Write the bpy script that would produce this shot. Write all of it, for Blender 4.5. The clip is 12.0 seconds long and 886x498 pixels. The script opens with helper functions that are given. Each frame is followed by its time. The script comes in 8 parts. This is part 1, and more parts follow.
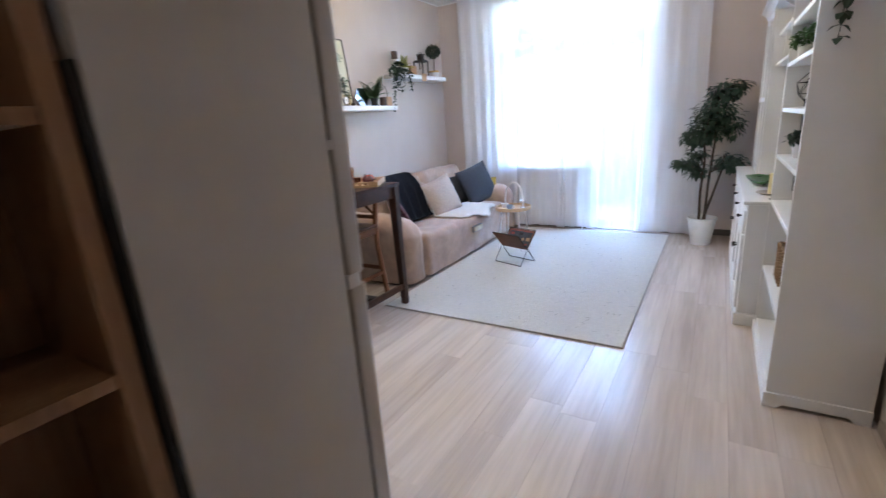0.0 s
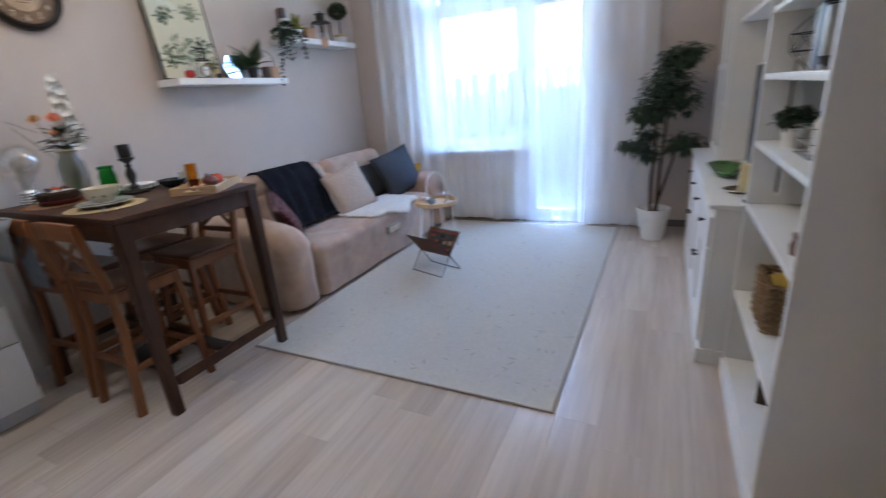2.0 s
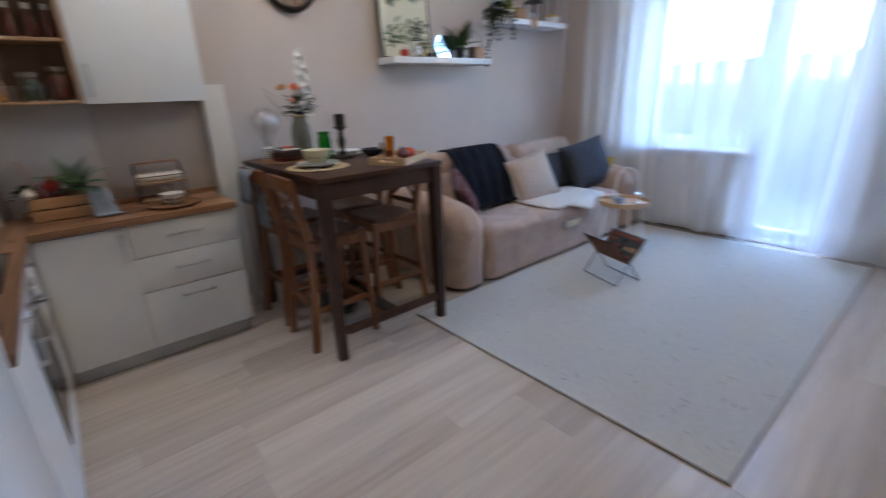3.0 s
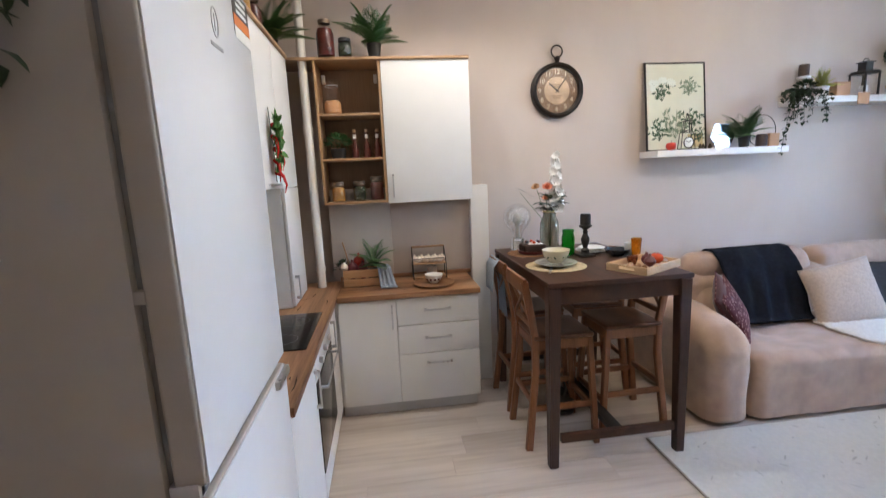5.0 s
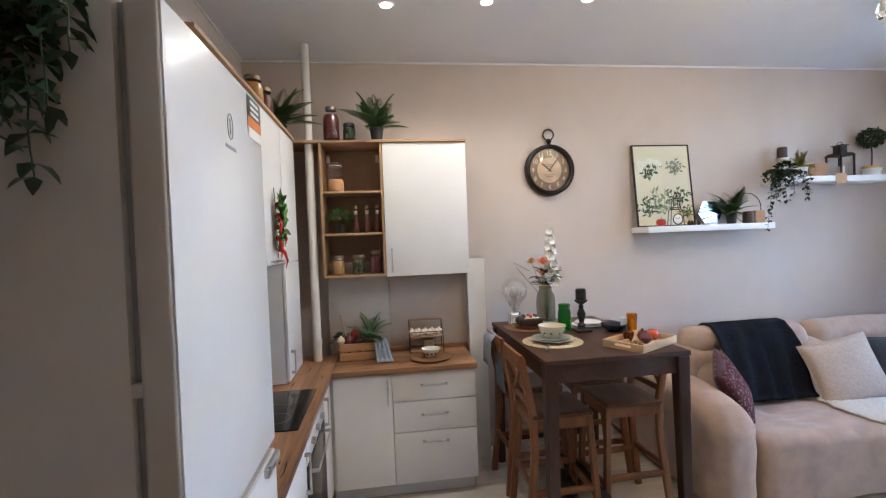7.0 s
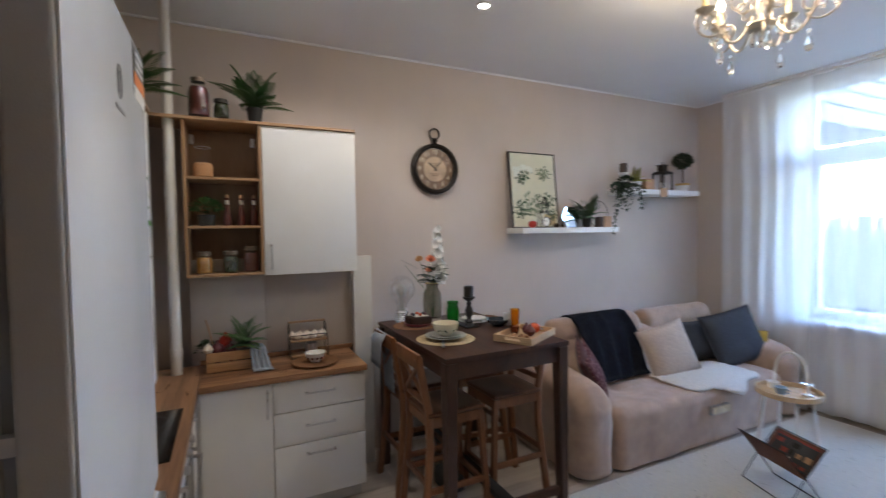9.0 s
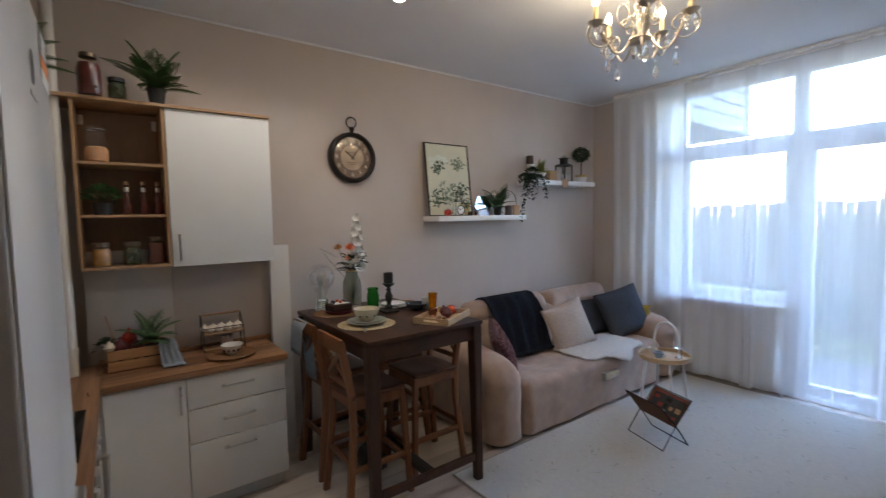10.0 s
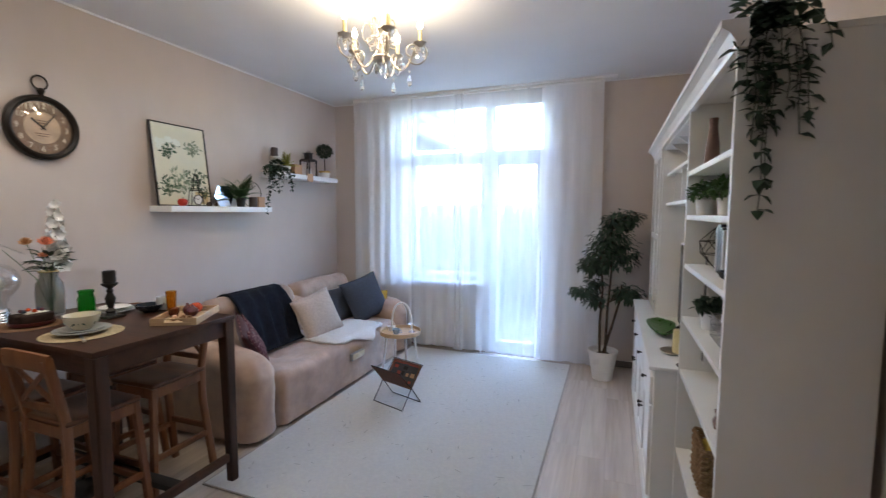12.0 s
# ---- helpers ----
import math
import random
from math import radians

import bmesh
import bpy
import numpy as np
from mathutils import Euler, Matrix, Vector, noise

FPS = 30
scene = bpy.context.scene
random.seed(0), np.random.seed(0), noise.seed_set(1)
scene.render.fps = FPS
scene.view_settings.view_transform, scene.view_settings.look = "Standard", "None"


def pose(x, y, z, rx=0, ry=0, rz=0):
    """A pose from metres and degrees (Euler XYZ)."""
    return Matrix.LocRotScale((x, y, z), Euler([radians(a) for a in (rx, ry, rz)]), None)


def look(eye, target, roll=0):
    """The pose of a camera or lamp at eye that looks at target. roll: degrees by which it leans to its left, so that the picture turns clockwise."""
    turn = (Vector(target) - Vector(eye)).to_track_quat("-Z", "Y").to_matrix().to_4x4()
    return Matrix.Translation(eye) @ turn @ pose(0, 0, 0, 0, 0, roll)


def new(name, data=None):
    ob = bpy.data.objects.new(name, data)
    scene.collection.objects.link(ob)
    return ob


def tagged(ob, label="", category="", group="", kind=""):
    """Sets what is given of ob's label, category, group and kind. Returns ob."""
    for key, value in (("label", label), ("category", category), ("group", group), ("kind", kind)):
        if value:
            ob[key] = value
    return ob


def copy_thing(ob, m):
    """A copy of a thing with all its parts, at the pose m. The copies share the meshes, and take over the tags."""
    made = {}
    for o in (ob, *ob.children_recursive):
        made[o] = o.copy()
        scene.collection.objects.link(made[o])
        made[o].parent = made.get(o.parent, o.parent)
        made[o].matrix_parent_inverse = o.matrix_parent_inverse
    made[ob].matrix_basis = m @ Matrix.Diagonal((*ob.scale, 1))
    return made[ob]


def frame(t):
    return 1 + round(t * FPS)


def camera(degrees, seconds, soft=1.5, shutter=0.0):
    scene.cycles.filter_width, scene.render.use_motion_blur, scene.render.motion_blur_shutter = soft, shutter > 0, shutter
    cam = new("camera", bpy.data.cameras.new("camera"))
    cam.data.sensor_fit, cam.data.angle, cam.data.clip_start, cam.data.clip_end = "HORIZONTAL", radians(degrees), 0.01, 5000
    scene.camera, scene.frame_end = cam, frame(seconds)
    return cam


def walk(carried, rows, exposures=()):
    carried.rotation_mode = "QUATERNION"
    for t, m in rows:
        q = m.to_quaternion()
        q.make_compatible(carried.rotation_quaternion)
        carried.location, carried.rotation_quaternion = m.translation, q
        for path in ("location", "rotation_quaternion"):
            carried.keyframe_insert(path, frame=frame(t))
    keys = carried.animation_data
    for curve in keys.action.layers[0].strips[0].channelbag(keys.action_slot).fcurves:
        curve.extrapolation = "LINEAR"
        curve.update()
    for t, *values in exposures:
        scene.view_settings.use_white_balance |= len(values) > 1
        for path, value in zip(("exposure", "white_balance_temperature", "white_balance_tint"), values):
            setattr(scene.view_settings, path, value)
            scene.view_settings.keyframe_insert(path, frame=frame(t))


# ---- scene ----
cam = camera(89.4, 12.0, soft=1.2, shutter=0.5)
PATH = [
    (0, (-0.135, 0.323, 1.52), (-1.154, 1.959, 0.988), -4.1),
    (0.5, (-0.151, 0.65, 1.547), (-0.981, 2.375, 0.969), -3.2),
    (1, (-0.226, 0.943, 1.532), (-0.794, 2.758, 0.913), -1.5),
    (1.5, (-0.237, 1.186, 1.522), (-0.703, 3.02, 0.874), -2.0),
    (2, (-0.183, 1.402, 1.495), (-1.041, 3.091, 0.852), -4.8),
    (2.5, (-0.22, 1.461, 1.505), (-1.335, 2.982, 0.837), -1.6),
    (3, (-0.251, 1.522, 1.482), (-1.699, 2.736, 0.826), -2.1),
    (3.5, (-0.284, 1.598, 1.529), (-2.084, 2.154, 0.859), -1.9),
    (3.7, (-0.275, 1.621, 1.541), (-2.116, 2.014, 0.866), -3.2),
    (5.3, (-0.19, 1.685, 1.713), (-2.16, 1.925, 1.469), -2.0),
    (5.5, (-0.187, 1.676, 1.727), (-2.164, 1.923, 1.551), -2.1),
    (6, (-0.198, 1.662, 1.763), (-2.178, 1.922, 1.654), -2.1),
    (6.5, (-0.15, 1.698, 1.763), (-2.135, 1.94, 1.704), -2.2),
    (8.3, (-0.238, 1.639, 1.674), (-2.198, 2.032, 1.7), -1.9),
    (8.5, (-0.261, 1.606, 1.702), (-2.204, 2.083, 1.704), -1.6),
    (9, (-0.303, 1.496, 1.751), (-2.104, 2.362, 1.681), -0.9),
    (9.5, (-0.272, 1.439, 1.756), (-1.956, 2.513, 1.642), -1.0),
    (10, (-0.208, 1.42, 1.75), (-1.816, 2.603, 1.621), -1.2),
    (10.5, (-0.24, 1.344, 1.738), (-1.583, 2.819, 1.594), -0.6),
    (11, (-0.259, 1.218, 1.753), (-1.292, 2.923, 1.602), 0.1),
    (11.5, (-0.216, 1.192, 1.752), (-1.072, 2.993, 1.6), 0.1),
    (12, (-0.176, 1.196, 1.741), (-0.883, 3.06, 1.578), 0.2),
]
EXPOSURES = [(0.0, 5.88, 5800, 10), (0.5, 5.44, 5850, 10), (1.0, 5.3, 5850, 10), (1.5, 5.33, 5750, 10), (2.5, 5.13, 5650, 10), (3.0, 5.1, 5700, 10), (3.5, 5.48, 6150, 10), (5.5, 5.88, 5950, 10), (6.5, 5.8, 6000, 10), (8.5, 5.52, 5980, 10), (9.0, 5.1, 6000, 10), (9.5, 4.62, 6250, 10), (10.0, 4.68, 6250, 10), (10.5, 5.08, 6150, 10), (11.5, 5.19, 6100, 10), (12.0, 5.24, 6050, 10)]
walk(cam, [(t, look(eye, target, roll)) for t, eye, target, roll in PATH], EXPOSURES)

# ---- world, daylight, exposure ----
world = bpy.data.worlds.new("sky")
scene.world = world
world.use_nodes = True
wn = world.node_tree
sky = wn.nodes.new("ShaderNodeTexSky")
sky.sky_type = 'NISHITA'
sky.sun_disc = False
sky.sun_elevation = radians(42)
sky.sun_rotation = radians(275)
sky.air_density, sky.dust_density, sky.ozone_density = 1.0, 1.0, 1.5
wn.nodes["Background"].inputs["Strength"].default_value = 0.15
wn.links.new(sky.outputs[0], wn.nodes["Background"].inputs["Color"])
sun_data = bpy.data.lights.new("sun", 'SUN')
sun_data.energy, sun_data.angle, sun_data.color = 0.4, radians(15), (1.0, 0.95, 0.88)
sun = new("sun", sun_data)
sun.matrix_world = look((0, 0, 20), (0 - math.sin(radians(275)) * 10, -math.cos(radians(275)) * 10, 20 - 9), 0)


def point_lamp(name, p, watts, col, r=0.03):
    d = bpy.data.lights.new(name, 'POINT')
    d.energy, d.color, d.shadow_soft_size = watts, col, r
    o = new(name, d)
    o.location = p
    return o


def spot_lamp(name, p, watts, col, angle=110):
    d = bpy.data.lights.new(name, 'SPOT')
    d.energy, d.color, d.spot_size, d.spot_blend, d.shadow_soft_size = watts, col, radians(angle), 0.6, 0.06
    o = new(name, d)
    o.location = p
    return o


WARM = (1.0, 0.78, 0.52)
NEUTRAL = (1.0, 0.89, 0.76)
CH = (-1.63, 3.88)
for k in range(5):
    a = radians(72 * k + 20)
    point_lamp("candle_bulb_light", (CH[0] + 0.254 * math.cos(a), CH[1] + 0.254 * math.sin(a), 2.96), 0.14, WARM)
# last one, at (-1.00, 2.20), is an added, unseen fill for the kitchen fronts
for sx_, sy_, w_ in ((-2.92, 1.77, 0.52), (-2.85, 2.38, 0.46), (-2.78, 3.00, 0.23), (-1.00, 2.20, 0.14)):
    spot_lamp("downlight_or_fill_beam", (sx_, sy_, 3.16), w_, NEUTRAL, 146)
# hall lamp is added as fill light, out of view
for sx_, sy_ in ((-0.25, -0.55),):
    spot_lamp("hall_fill_beam", (sx_, sy_, 3.16), 0.08, NEUTRAL, 130)


# ---- materials ----
def nodes_of(name):
    m = bpy.data.materials.new(name)
    m.use_nodes = True
    nt = m.node_tree
    return m, nt, nt.nodes["Principled BSDF"]


def M(name, col, rough=0.5, var=0.10, scale=6.0, bump=0.06, bscale=90.0, metal=0.0, stretch=(1, 1, 1), rvar=0.1, rand=0.0, coat=0.0, sheen=0.0):
    m, nt, p = nodes_of(name)
    tc = nt.nodes.new("ShaderNodeTexCoord")
    mp = nt.nodes.new("ShaderNodeMapping")
    mp.inputs["Scale"].default_value = stretch
    nt.links.new(tc.outputs["Object"], mp.inputs["Vector"])
    n1 = nt.nodes.new("ShaderNodeTexNoise")
    n1.inputs["Scale"].default_value, n1.inputs["Detail"].default_value = scale, 6.0
    nt.links.new(mp.outputs[0], n1.inputs["Vector"])
    ramp = nt.nodes.new("ShaderNodeValToRGB")
    ramp.color_ramp.elements[0].position, ramp.color_ramp.elements[1].position = 0.3, 0.7
    ramp.color_ramp.elements[0].color = (*[c * (1 - var) for c in col], 1)
    ramp.color_ramp.elements[1].color = (*[min(1, c * (1 + var)) for c in col], 1)
    nt.links.new(n1.outputs["Fac"], ramp.inputs[0])
    last = ramp.outputs[0]
    if rand:
        oi = nt.nodes.new("ShaderNodeObjectInfo")
        hs = nt.nodes.new("ShaderNodeHueSaturation")
        mr = nt.nodes.new("ShaderNodeMapRange")
        mr.inputs["To Min"].default_value, mr.inputs["To Max"].default_value = 1 - rand, 1 + rand
        nt.links.new(oi.outputs["Random"], mr.inputs["Value"])
        nt.links.new(mr.outputs[0], hs.inputs["Value"])
        nt.links.new(last, hs.inputs["Color"])
        last = hs.outputs[0]
    nt.links.new(last, p.inputs["Base Color"])
    n2 = nt.nodes.new("ShaderNodeTexNoise")
    n2.inputs["Scale"].default_value, n2.inputs["Detail"].default_value = bscale, 4.0
    nt.links.new(mp.outputs[0], n2.inputs["Vector"])
    if bump:
        b = nt.nodes.new("ShaderNodeBump")
        b.inputs["Strength"].default_value, b.inputs["Distance"].default_value = bump, 0.01
        nt.links.new(n2.outputs["Fac"], b.inputs["Height"])
        nt.links.new(b.outputs[0], p.inputs["Normal"])
    mr2 = nt.nodes.new("ShaderNodeMapRange")
    mr2.inputs["To Min"].default_value, mr2.inputs["To Max"].default_value = max(0.02, rough - rvar), min(1, rough + rvar)
    nt.links.new(n1.outputs["Fac"], mr2.inputs["Value"])
    nt.links.new(mr2.outputs[0], p.inputs["Roughness"])
    p.inputs["Metallic"].default_value = metal
    p.inputs["Coat Weight"].default_value = coat
    p.inputs["Sheen Weight"].default_value = sheen
    return m


def wood(name, dark, light, along='y', rough=0.45, ring=14.0, rand=0.0, bump=0.08, freq=1.0):
    """Wood grain that runs along one axis."""
    m, nt, p = nodes_of(name)
    tc = nt.nodes.new("ShaderNodeTexCoord")
    mp = nt.nodes.new("ShaderNodeMapping")
    s = [9.0 * freq] * 3
    s['xyz'.index(along)] = 0.55 * freq
    mp.inputs["Scale"].default_value = s
    vec = tc.outputs["Object"]
    if rand:
        oi = nt.nodes.new("ShaderNodeObjectInfo")
        mul = nt.nodes.new("ShaderNodeMath")
        mul.operation = 'MULTIPLY'
        mul.inputs[1].default_value = 37.0
        nt.links.new(oi.outputs["Random"], mul.inputs[0])
        add = nt.nodes.new("ShaderNodeVectorMath")
        add.operation = 'ADD'
        nt.links.new(vec, add.inputs[0])
        nt.links.new(mul.outputs[0], add.inputs[1])
        vec = add.outputs[0]
    nt.links.new(vec, mp.inputs["Vector"])
    n1 = nt.nodes.new("ShaderNodeTexNoise")
    n1.inputs["Scale"].default_value, n1.inputs["Detail"].default_value, n1.inputs["Distortion"].default_value = 0.8, 8.0, 0.6
    nt.links.new(mp.outputs[0], n1.inputs["Vector"])
    n2 = nt.nodes.new("ShaderNodeTexNoise")
    n2.inputs["Scale"].default_value, n2.inputs["Detail"].default_value = ring, 3.0
    nt.links.new(mp.outputs[0], n2.inputs["Vector"])
    mix = nt.nodes.new("ShaderNodeMath")
    mix.operation = 'MULTIPLY_ADD'
    mix.inputs[1].default_value = 0.35
    nt.links.new(n2.outputs["Fac"], mix.inputs[0])
    sc = nt.nodes.new("ShaderNodeMath")
    sc.operation = 'MULTIPLY'
    sc.inputs[1].default_value = 0.65
    nt.links.new(n1.outputs["Fac"], sc.inputs[0])
    nt.links.new(sc.outputs[0], mix.inputs[2])
    ramp = nt.nodes.new("ShaderNodeValToRGB")
    ramp.color_ramp.elements[0].position, ramp.color_ramp.elements[1].position = 0.36, 0.62
    ramp.color_ramp.elements[0].color, ramp.color_ramp.elements[1].color = (*dark, 1), (*light, 1)
    nt.links.new(mix.outputs[0], ramp.inputs[0])
    last = ramp.outputs[0]
    if rand:
        hs = nt.nodes.new("ShaderNodeHueSaturation")
        mr = nt.nodes.new("ShaderNodeMapRange")
        mr.inputs["To Min"].default_value, mr.inputs["To Max"].default_value = 1 - rand, 1 + rand
        nt.links.new(oi.outputs["Random"], mr.inputs["Value"])
        nt.links.new(mr.outputs[0], hs.inputs["Value"])
        nt.links.new(last, hs.inputs["Color"])
        last = hs.outputs[0]
    nt.links.new(last, p.inputs["Base Color"])
    p.inputs["Roughness"].default_value = rough
    b = nt.nodes.new("ShaderNodeBump")
    b.inputs["Strength"].default_value, b.inputs["Distance"].default_value = bump, 0.004
    nt.links.new(mix.outputs[0], b.inputs["Height"])
    nt.links.new(b.outputs[0], p.inputs["Normal"])
    return m


def glass(name, col=(1, 1, 1), rough=0.0, ior=1.45):
    m, nt, p = nodes_of(name)
    p.inputs["Base Color"].default_value = (*col, 1)
    p.inputs["Transmission Weight"].default_value = 1.0
    p.inputs["Roughness"].default_value = rough
    p.inputs["IOR"].default_value = ior
    return m


def thin_glass(name, gloss=0.08, col=(1, 1, 1)):
    m, nt, p = nodes_of(name)
    nt.nodes.remove(p)
    t, g, x = nt.nodes.new("ShaderNodeBsdfTransparent"), nt.nodes.new("ShaderNodeBsdfGlossy"), nt.nodes.new("ShaderNodeMixShader")
    t.inputs[0].default_value = (*col, 1)
    g.inputs["Roughness"].default_value = 0.02
    x.inputs[0].default_value = gloss
    nt.links.new(t.outputs[0], x.inputs[1])
    nt.links.new(g.outputs[0], x.inputs[2])
    nt.links.new(x.outputs[0], nt.nodes["Material Output"].inputs["Surface"])
    return m


def sheer(name, clear, col=(0.93, 0.94, 0.96), through_cloth=0.5):
    """Woven voile: part open weave, part cloth that lets light through."""
    m, nt, p = nodes_of(name)
    nt.nodes.remove(p)
    t, d, tl = nt.nodes.new("ShaderNodeBsdfTransparent"), nt.nodes.new("ShaderNodeBsdfDiffuse"), nt.nodes.new("ShaderNodeBsdfTranslucent")
    d.inputs[0].default_value = tl.inputs[0].default_value = (*col, 1)
    a, b = nt.nodes.new("ShaderNodeMixShader"), nt.nodes.new("ShaderNodeMixShader")
    a.inputs[0].default_value = through_cloth
    tc, n = nt.nodes.new("ShaderNodeTexCoord"), nt.nodes.new("ShaderNodeTexNoise")
    mp = nt.nodes.new("ShaderNodeMapping")
    mp.inputs["Scale"].default_value = (14, 14, 0.5)
    nt.links.new(tc.outputs["Object"], mp.inputs[0])
    nt.links.new(mp.outputs[0], n.inputs["Vector"])
    mr = nt.nodes.new("ShaderNodeMapRange")
    mr.inputs["To Min"].default_value, mr.inputs["To Max"].default_value = 1 - clear - 0.05, 1 - clear + 0.05
    nt.links.new(n.outputs["Fac"], mr.inputs["Value"])
    nt.links.new(d.outputs[0], a.inputs[1])
    nt.links.new(tl.outputs[0], a.inputs[2])
    nt.links.new(mr.outputs[0], b.inputs[0])
    nt.links.new(t.outputs[0], b.inputs[1])
    nt.links.new(a.outputs[0], b.inputs[2])
    nt.links.new(b.outputs[0], nt.nodes["Material Output"].inputs["Surface"])
    return m


def glow(name, col, strength):
    m, nt, p = nodes_of(name)
    p.inputs["Base Color"].default_value = (*col, 1)
    p.inputs["Emission Color"].default_value = (*col, 1)
    p.inputs["Emission Strength"].default_value = strength
    return m


WALL = M("beige_wallpaper", (0.60, 0.520, 0.468), 0.85, 0.035, 3.0, 0.18, 260, stretch=(1, 1, 0.6))
CEIL = M("ceiling_paint", (0.82, 0.82, 0.83), 0.75, 0.02, 2.0, 0.02, 60)
TRIMW = M("white_trim", (0.82, 0.82, 0.82), 0.5, 0.03)
SKIRT = M("dark_skirting", (0.10, 0.085, 0.075), 0.5, 0.15)
SKIRTB = M("beige_skirting", (0.50, 0.43, 0.36), 0.5, 0.08)
PLANK = wood("light_oak_laminate", (0.52, 0.440, 0.372), (0.70, 0.615, 0.535), 'y', 0.21, 6, 0.05, 0.03, 0.6)
JOINT = M("floor_joint", (0.40, 0.335, 0.28), 0.8)
WHITE_LAC = M("white_cabinet_front", (0.78, 0.775, 0.76), 0.33, 0.02, 5, 0.01)
WHITE_GLOSS = M("fridge_white_enamel", (0.80, 0.82, 0.85), 0.24, 0.02, 3, 0.008, 30, coat=0.12, rvar=0.03)
FRIDGE_SIDE = M("fridge_side_grey", (0.455, 0.425, 0.395), 0.5, 0.04, 4, 0.05, 300)
GREYDARK = M("grey_gasket", (0.27, 0.28, 0.30), 0.5)
CARCASS = M("white_board", (0.70, 0.69, 0.67), 0.5, 0.03)
PLINTH = M("grey_plinth", (0.56, 0.56, 0.56), 0.45, 0.04)
OAK = wood("oak_board", (0.31, 0.175, 0.085), (0.45, 0.285, 0.16), 'y', 0.45, 12)
OAKV = wood("oak_board_upright", (0.31, 0.175, 0.085), (0.45, 0.285, 0.16), 'z', 0.45, 12)
CABBACK = wood("open_cabinet_back", (0.24, 0.15, 0.09), (0.32, 0.215, 0.135), 'z', 0.6, 12)
TOPX = wood("rustic_oak_worktop_long", (0.13, 0.057, 0.026), (0.40, 0.215, 0.108), 'x', 0.42, 9, freq=0.8)
TOPY = wood("rustic_oak_worktop_short", (0.13, 0.057, 0.026), (0.40, 0.215, 0.108), 'y', 0.42, 9, freq=0.8)
STEEL = M("brushed_steel", (0.62, 0.62, 0.63), 0.3, 0.05, 20, 0.02, metal=1.0)
CHROME = M("chrome", (0.75, 0.75, 0.76), 0.12, 0.02, metal=1.0, rvar=0.03)
BLACKGLASS = M("black_glass", (0.012, 0.012, 0.014), 0.12, 0.1, rvar=0.03, bump=0)
BLACKMAT = M("matte_black", (0.02, 0.019, 0.018), 0.55, 0.15)
DARKWOOD = wood("dark_brown_stained_wood", (0.028, 0.0095, 0.0045), (0.074, 0.027, 0.012), 'x', 0.46, 16)
DARKWOODZ = wood("dark_brown_stained_leg", (0.028, 0.0095, 0.0045), (0.074, 0.027, 0.012), 'z', 0.46, 16)
STOOLW = wood("brown_stained_pine", (0.150, 0.053, 0.018), (0.27, 0.108, 0.040), 'z', 0.42, 14)
STOOLX = wood("brown_stained_pine_seat", (0.095, 0.034, 0.0135), (0.185, 0.073, 0.029), 'x', 0.38, 14)
SOFAM = M("beige_velour", (0.46, 0.325, 0.248), 0.85, 0.16, 9, 0.25, 300, sheen=0.4)
SOFABASE = M("sofa_base_dark", (0.03, 0.026, 0.024), 0.8)
THROWM = M("navy_knit", (0.010, 0.0125, 0.020), 0.95, 0.25, 40, 0.6, 220)
THROWM.node_tree.nodes["Principled BSDF"].inputs["Specular IOR Level"].default_value = 0.12
CREAMP = M("cream_woven_cushion", (0.555, 0.455, 0.385), 0.95, 0.10, 60, 0.8, 160)
BLUEP = M("blue_grey_cushion", (0.055, 0.066, 0.088), 0.9, 0.2, 30, 0.5, 200, stretch=(1, 1, 5))
MUSTARD = M("mustard_cushion", (0.50, 0.33, 0.05), 0.9, 0.1)
FURM = M("white_sheepskin", (0.74, 0.71, 0.67), 1.0, 0.08, 60, 1.0, 120)
RUGM = M("ivory_rug_pile", (0.72, 0.70, 0.645), 0.98, 0.05, 45, 0.9, 260)
RUGEDGE = M("rug_binding", (0.40, 0.36, 0.31), 0.9)
FLECK = M("rug_fleck", (0.55, 0.53, 0.48), 1.0)
BKW = M("white_painted_furniture", (0.80, 0.79, 0.765), 0.42, 0.025, 4, 0.03, 60)
LEAF = M("deep_green_leaf", (0.036, 0.074, 0.046), 0.45, 0.35, 14, 0.05)
LEAFD = M("dark_trailing_leaf", (0.020, 0.046, 0.020), 0.45, 0.35, 14, 0.05)
FERN = M("fresh_fern_leaf", (0.065, 0.145, 0.042), 0.5, 0.35, 14, 0.05)
BRIGHTLEAF = M("yellow_green_tips", (0.46, 0.44, 0.06), 0.5, 0.25)
BARK = M("grey_bark", (0.075, 0.052, 0.035), 0.9, 0.3, 30, 0.5)
SOIL = M("potting_soil", (0.03, 0.02, 0.014), 1.0, 0.4, 80, 0.8)
WPOT = M("white_ceramic", (0.80, 0.79, 0.77), 0.3, 0.02)
BPOT = M("black_plastic_pot", (0.015, 0.015, 0.015), 0.45)
CREAM = M("cream_ceramic", (0.70, 0.64, 0.48), 0.25, 0.03)
GREYPL = M("grey_stoneware", (0.42, 0.43, 0.40), 0.35, 0.1)
NAVYC = M("dark_blue_stoneware", (0.02, 0.028, 0.04), 0.25, 0.2)
RATTAN = wood("rattan_weave", (0.16, 0.09, 0.04), (0.33, 0.21, 0.10), 'x', 0.8, 10)
JUTE = M("round_straw_mat", (0.62, 0.50, 0.30), 0.95, 0.15, 60, 0.8, 200)
JUTED = M("brown_straw_mat", (0.26, 0.14, 0.07), 0.95, 0.15, 60, 0.8, 200)
PINE = wood("pale_pine", (0.48, 0.32, 0.17), (0.66, 0.48, 0.30), 'x', 0.55, 12)
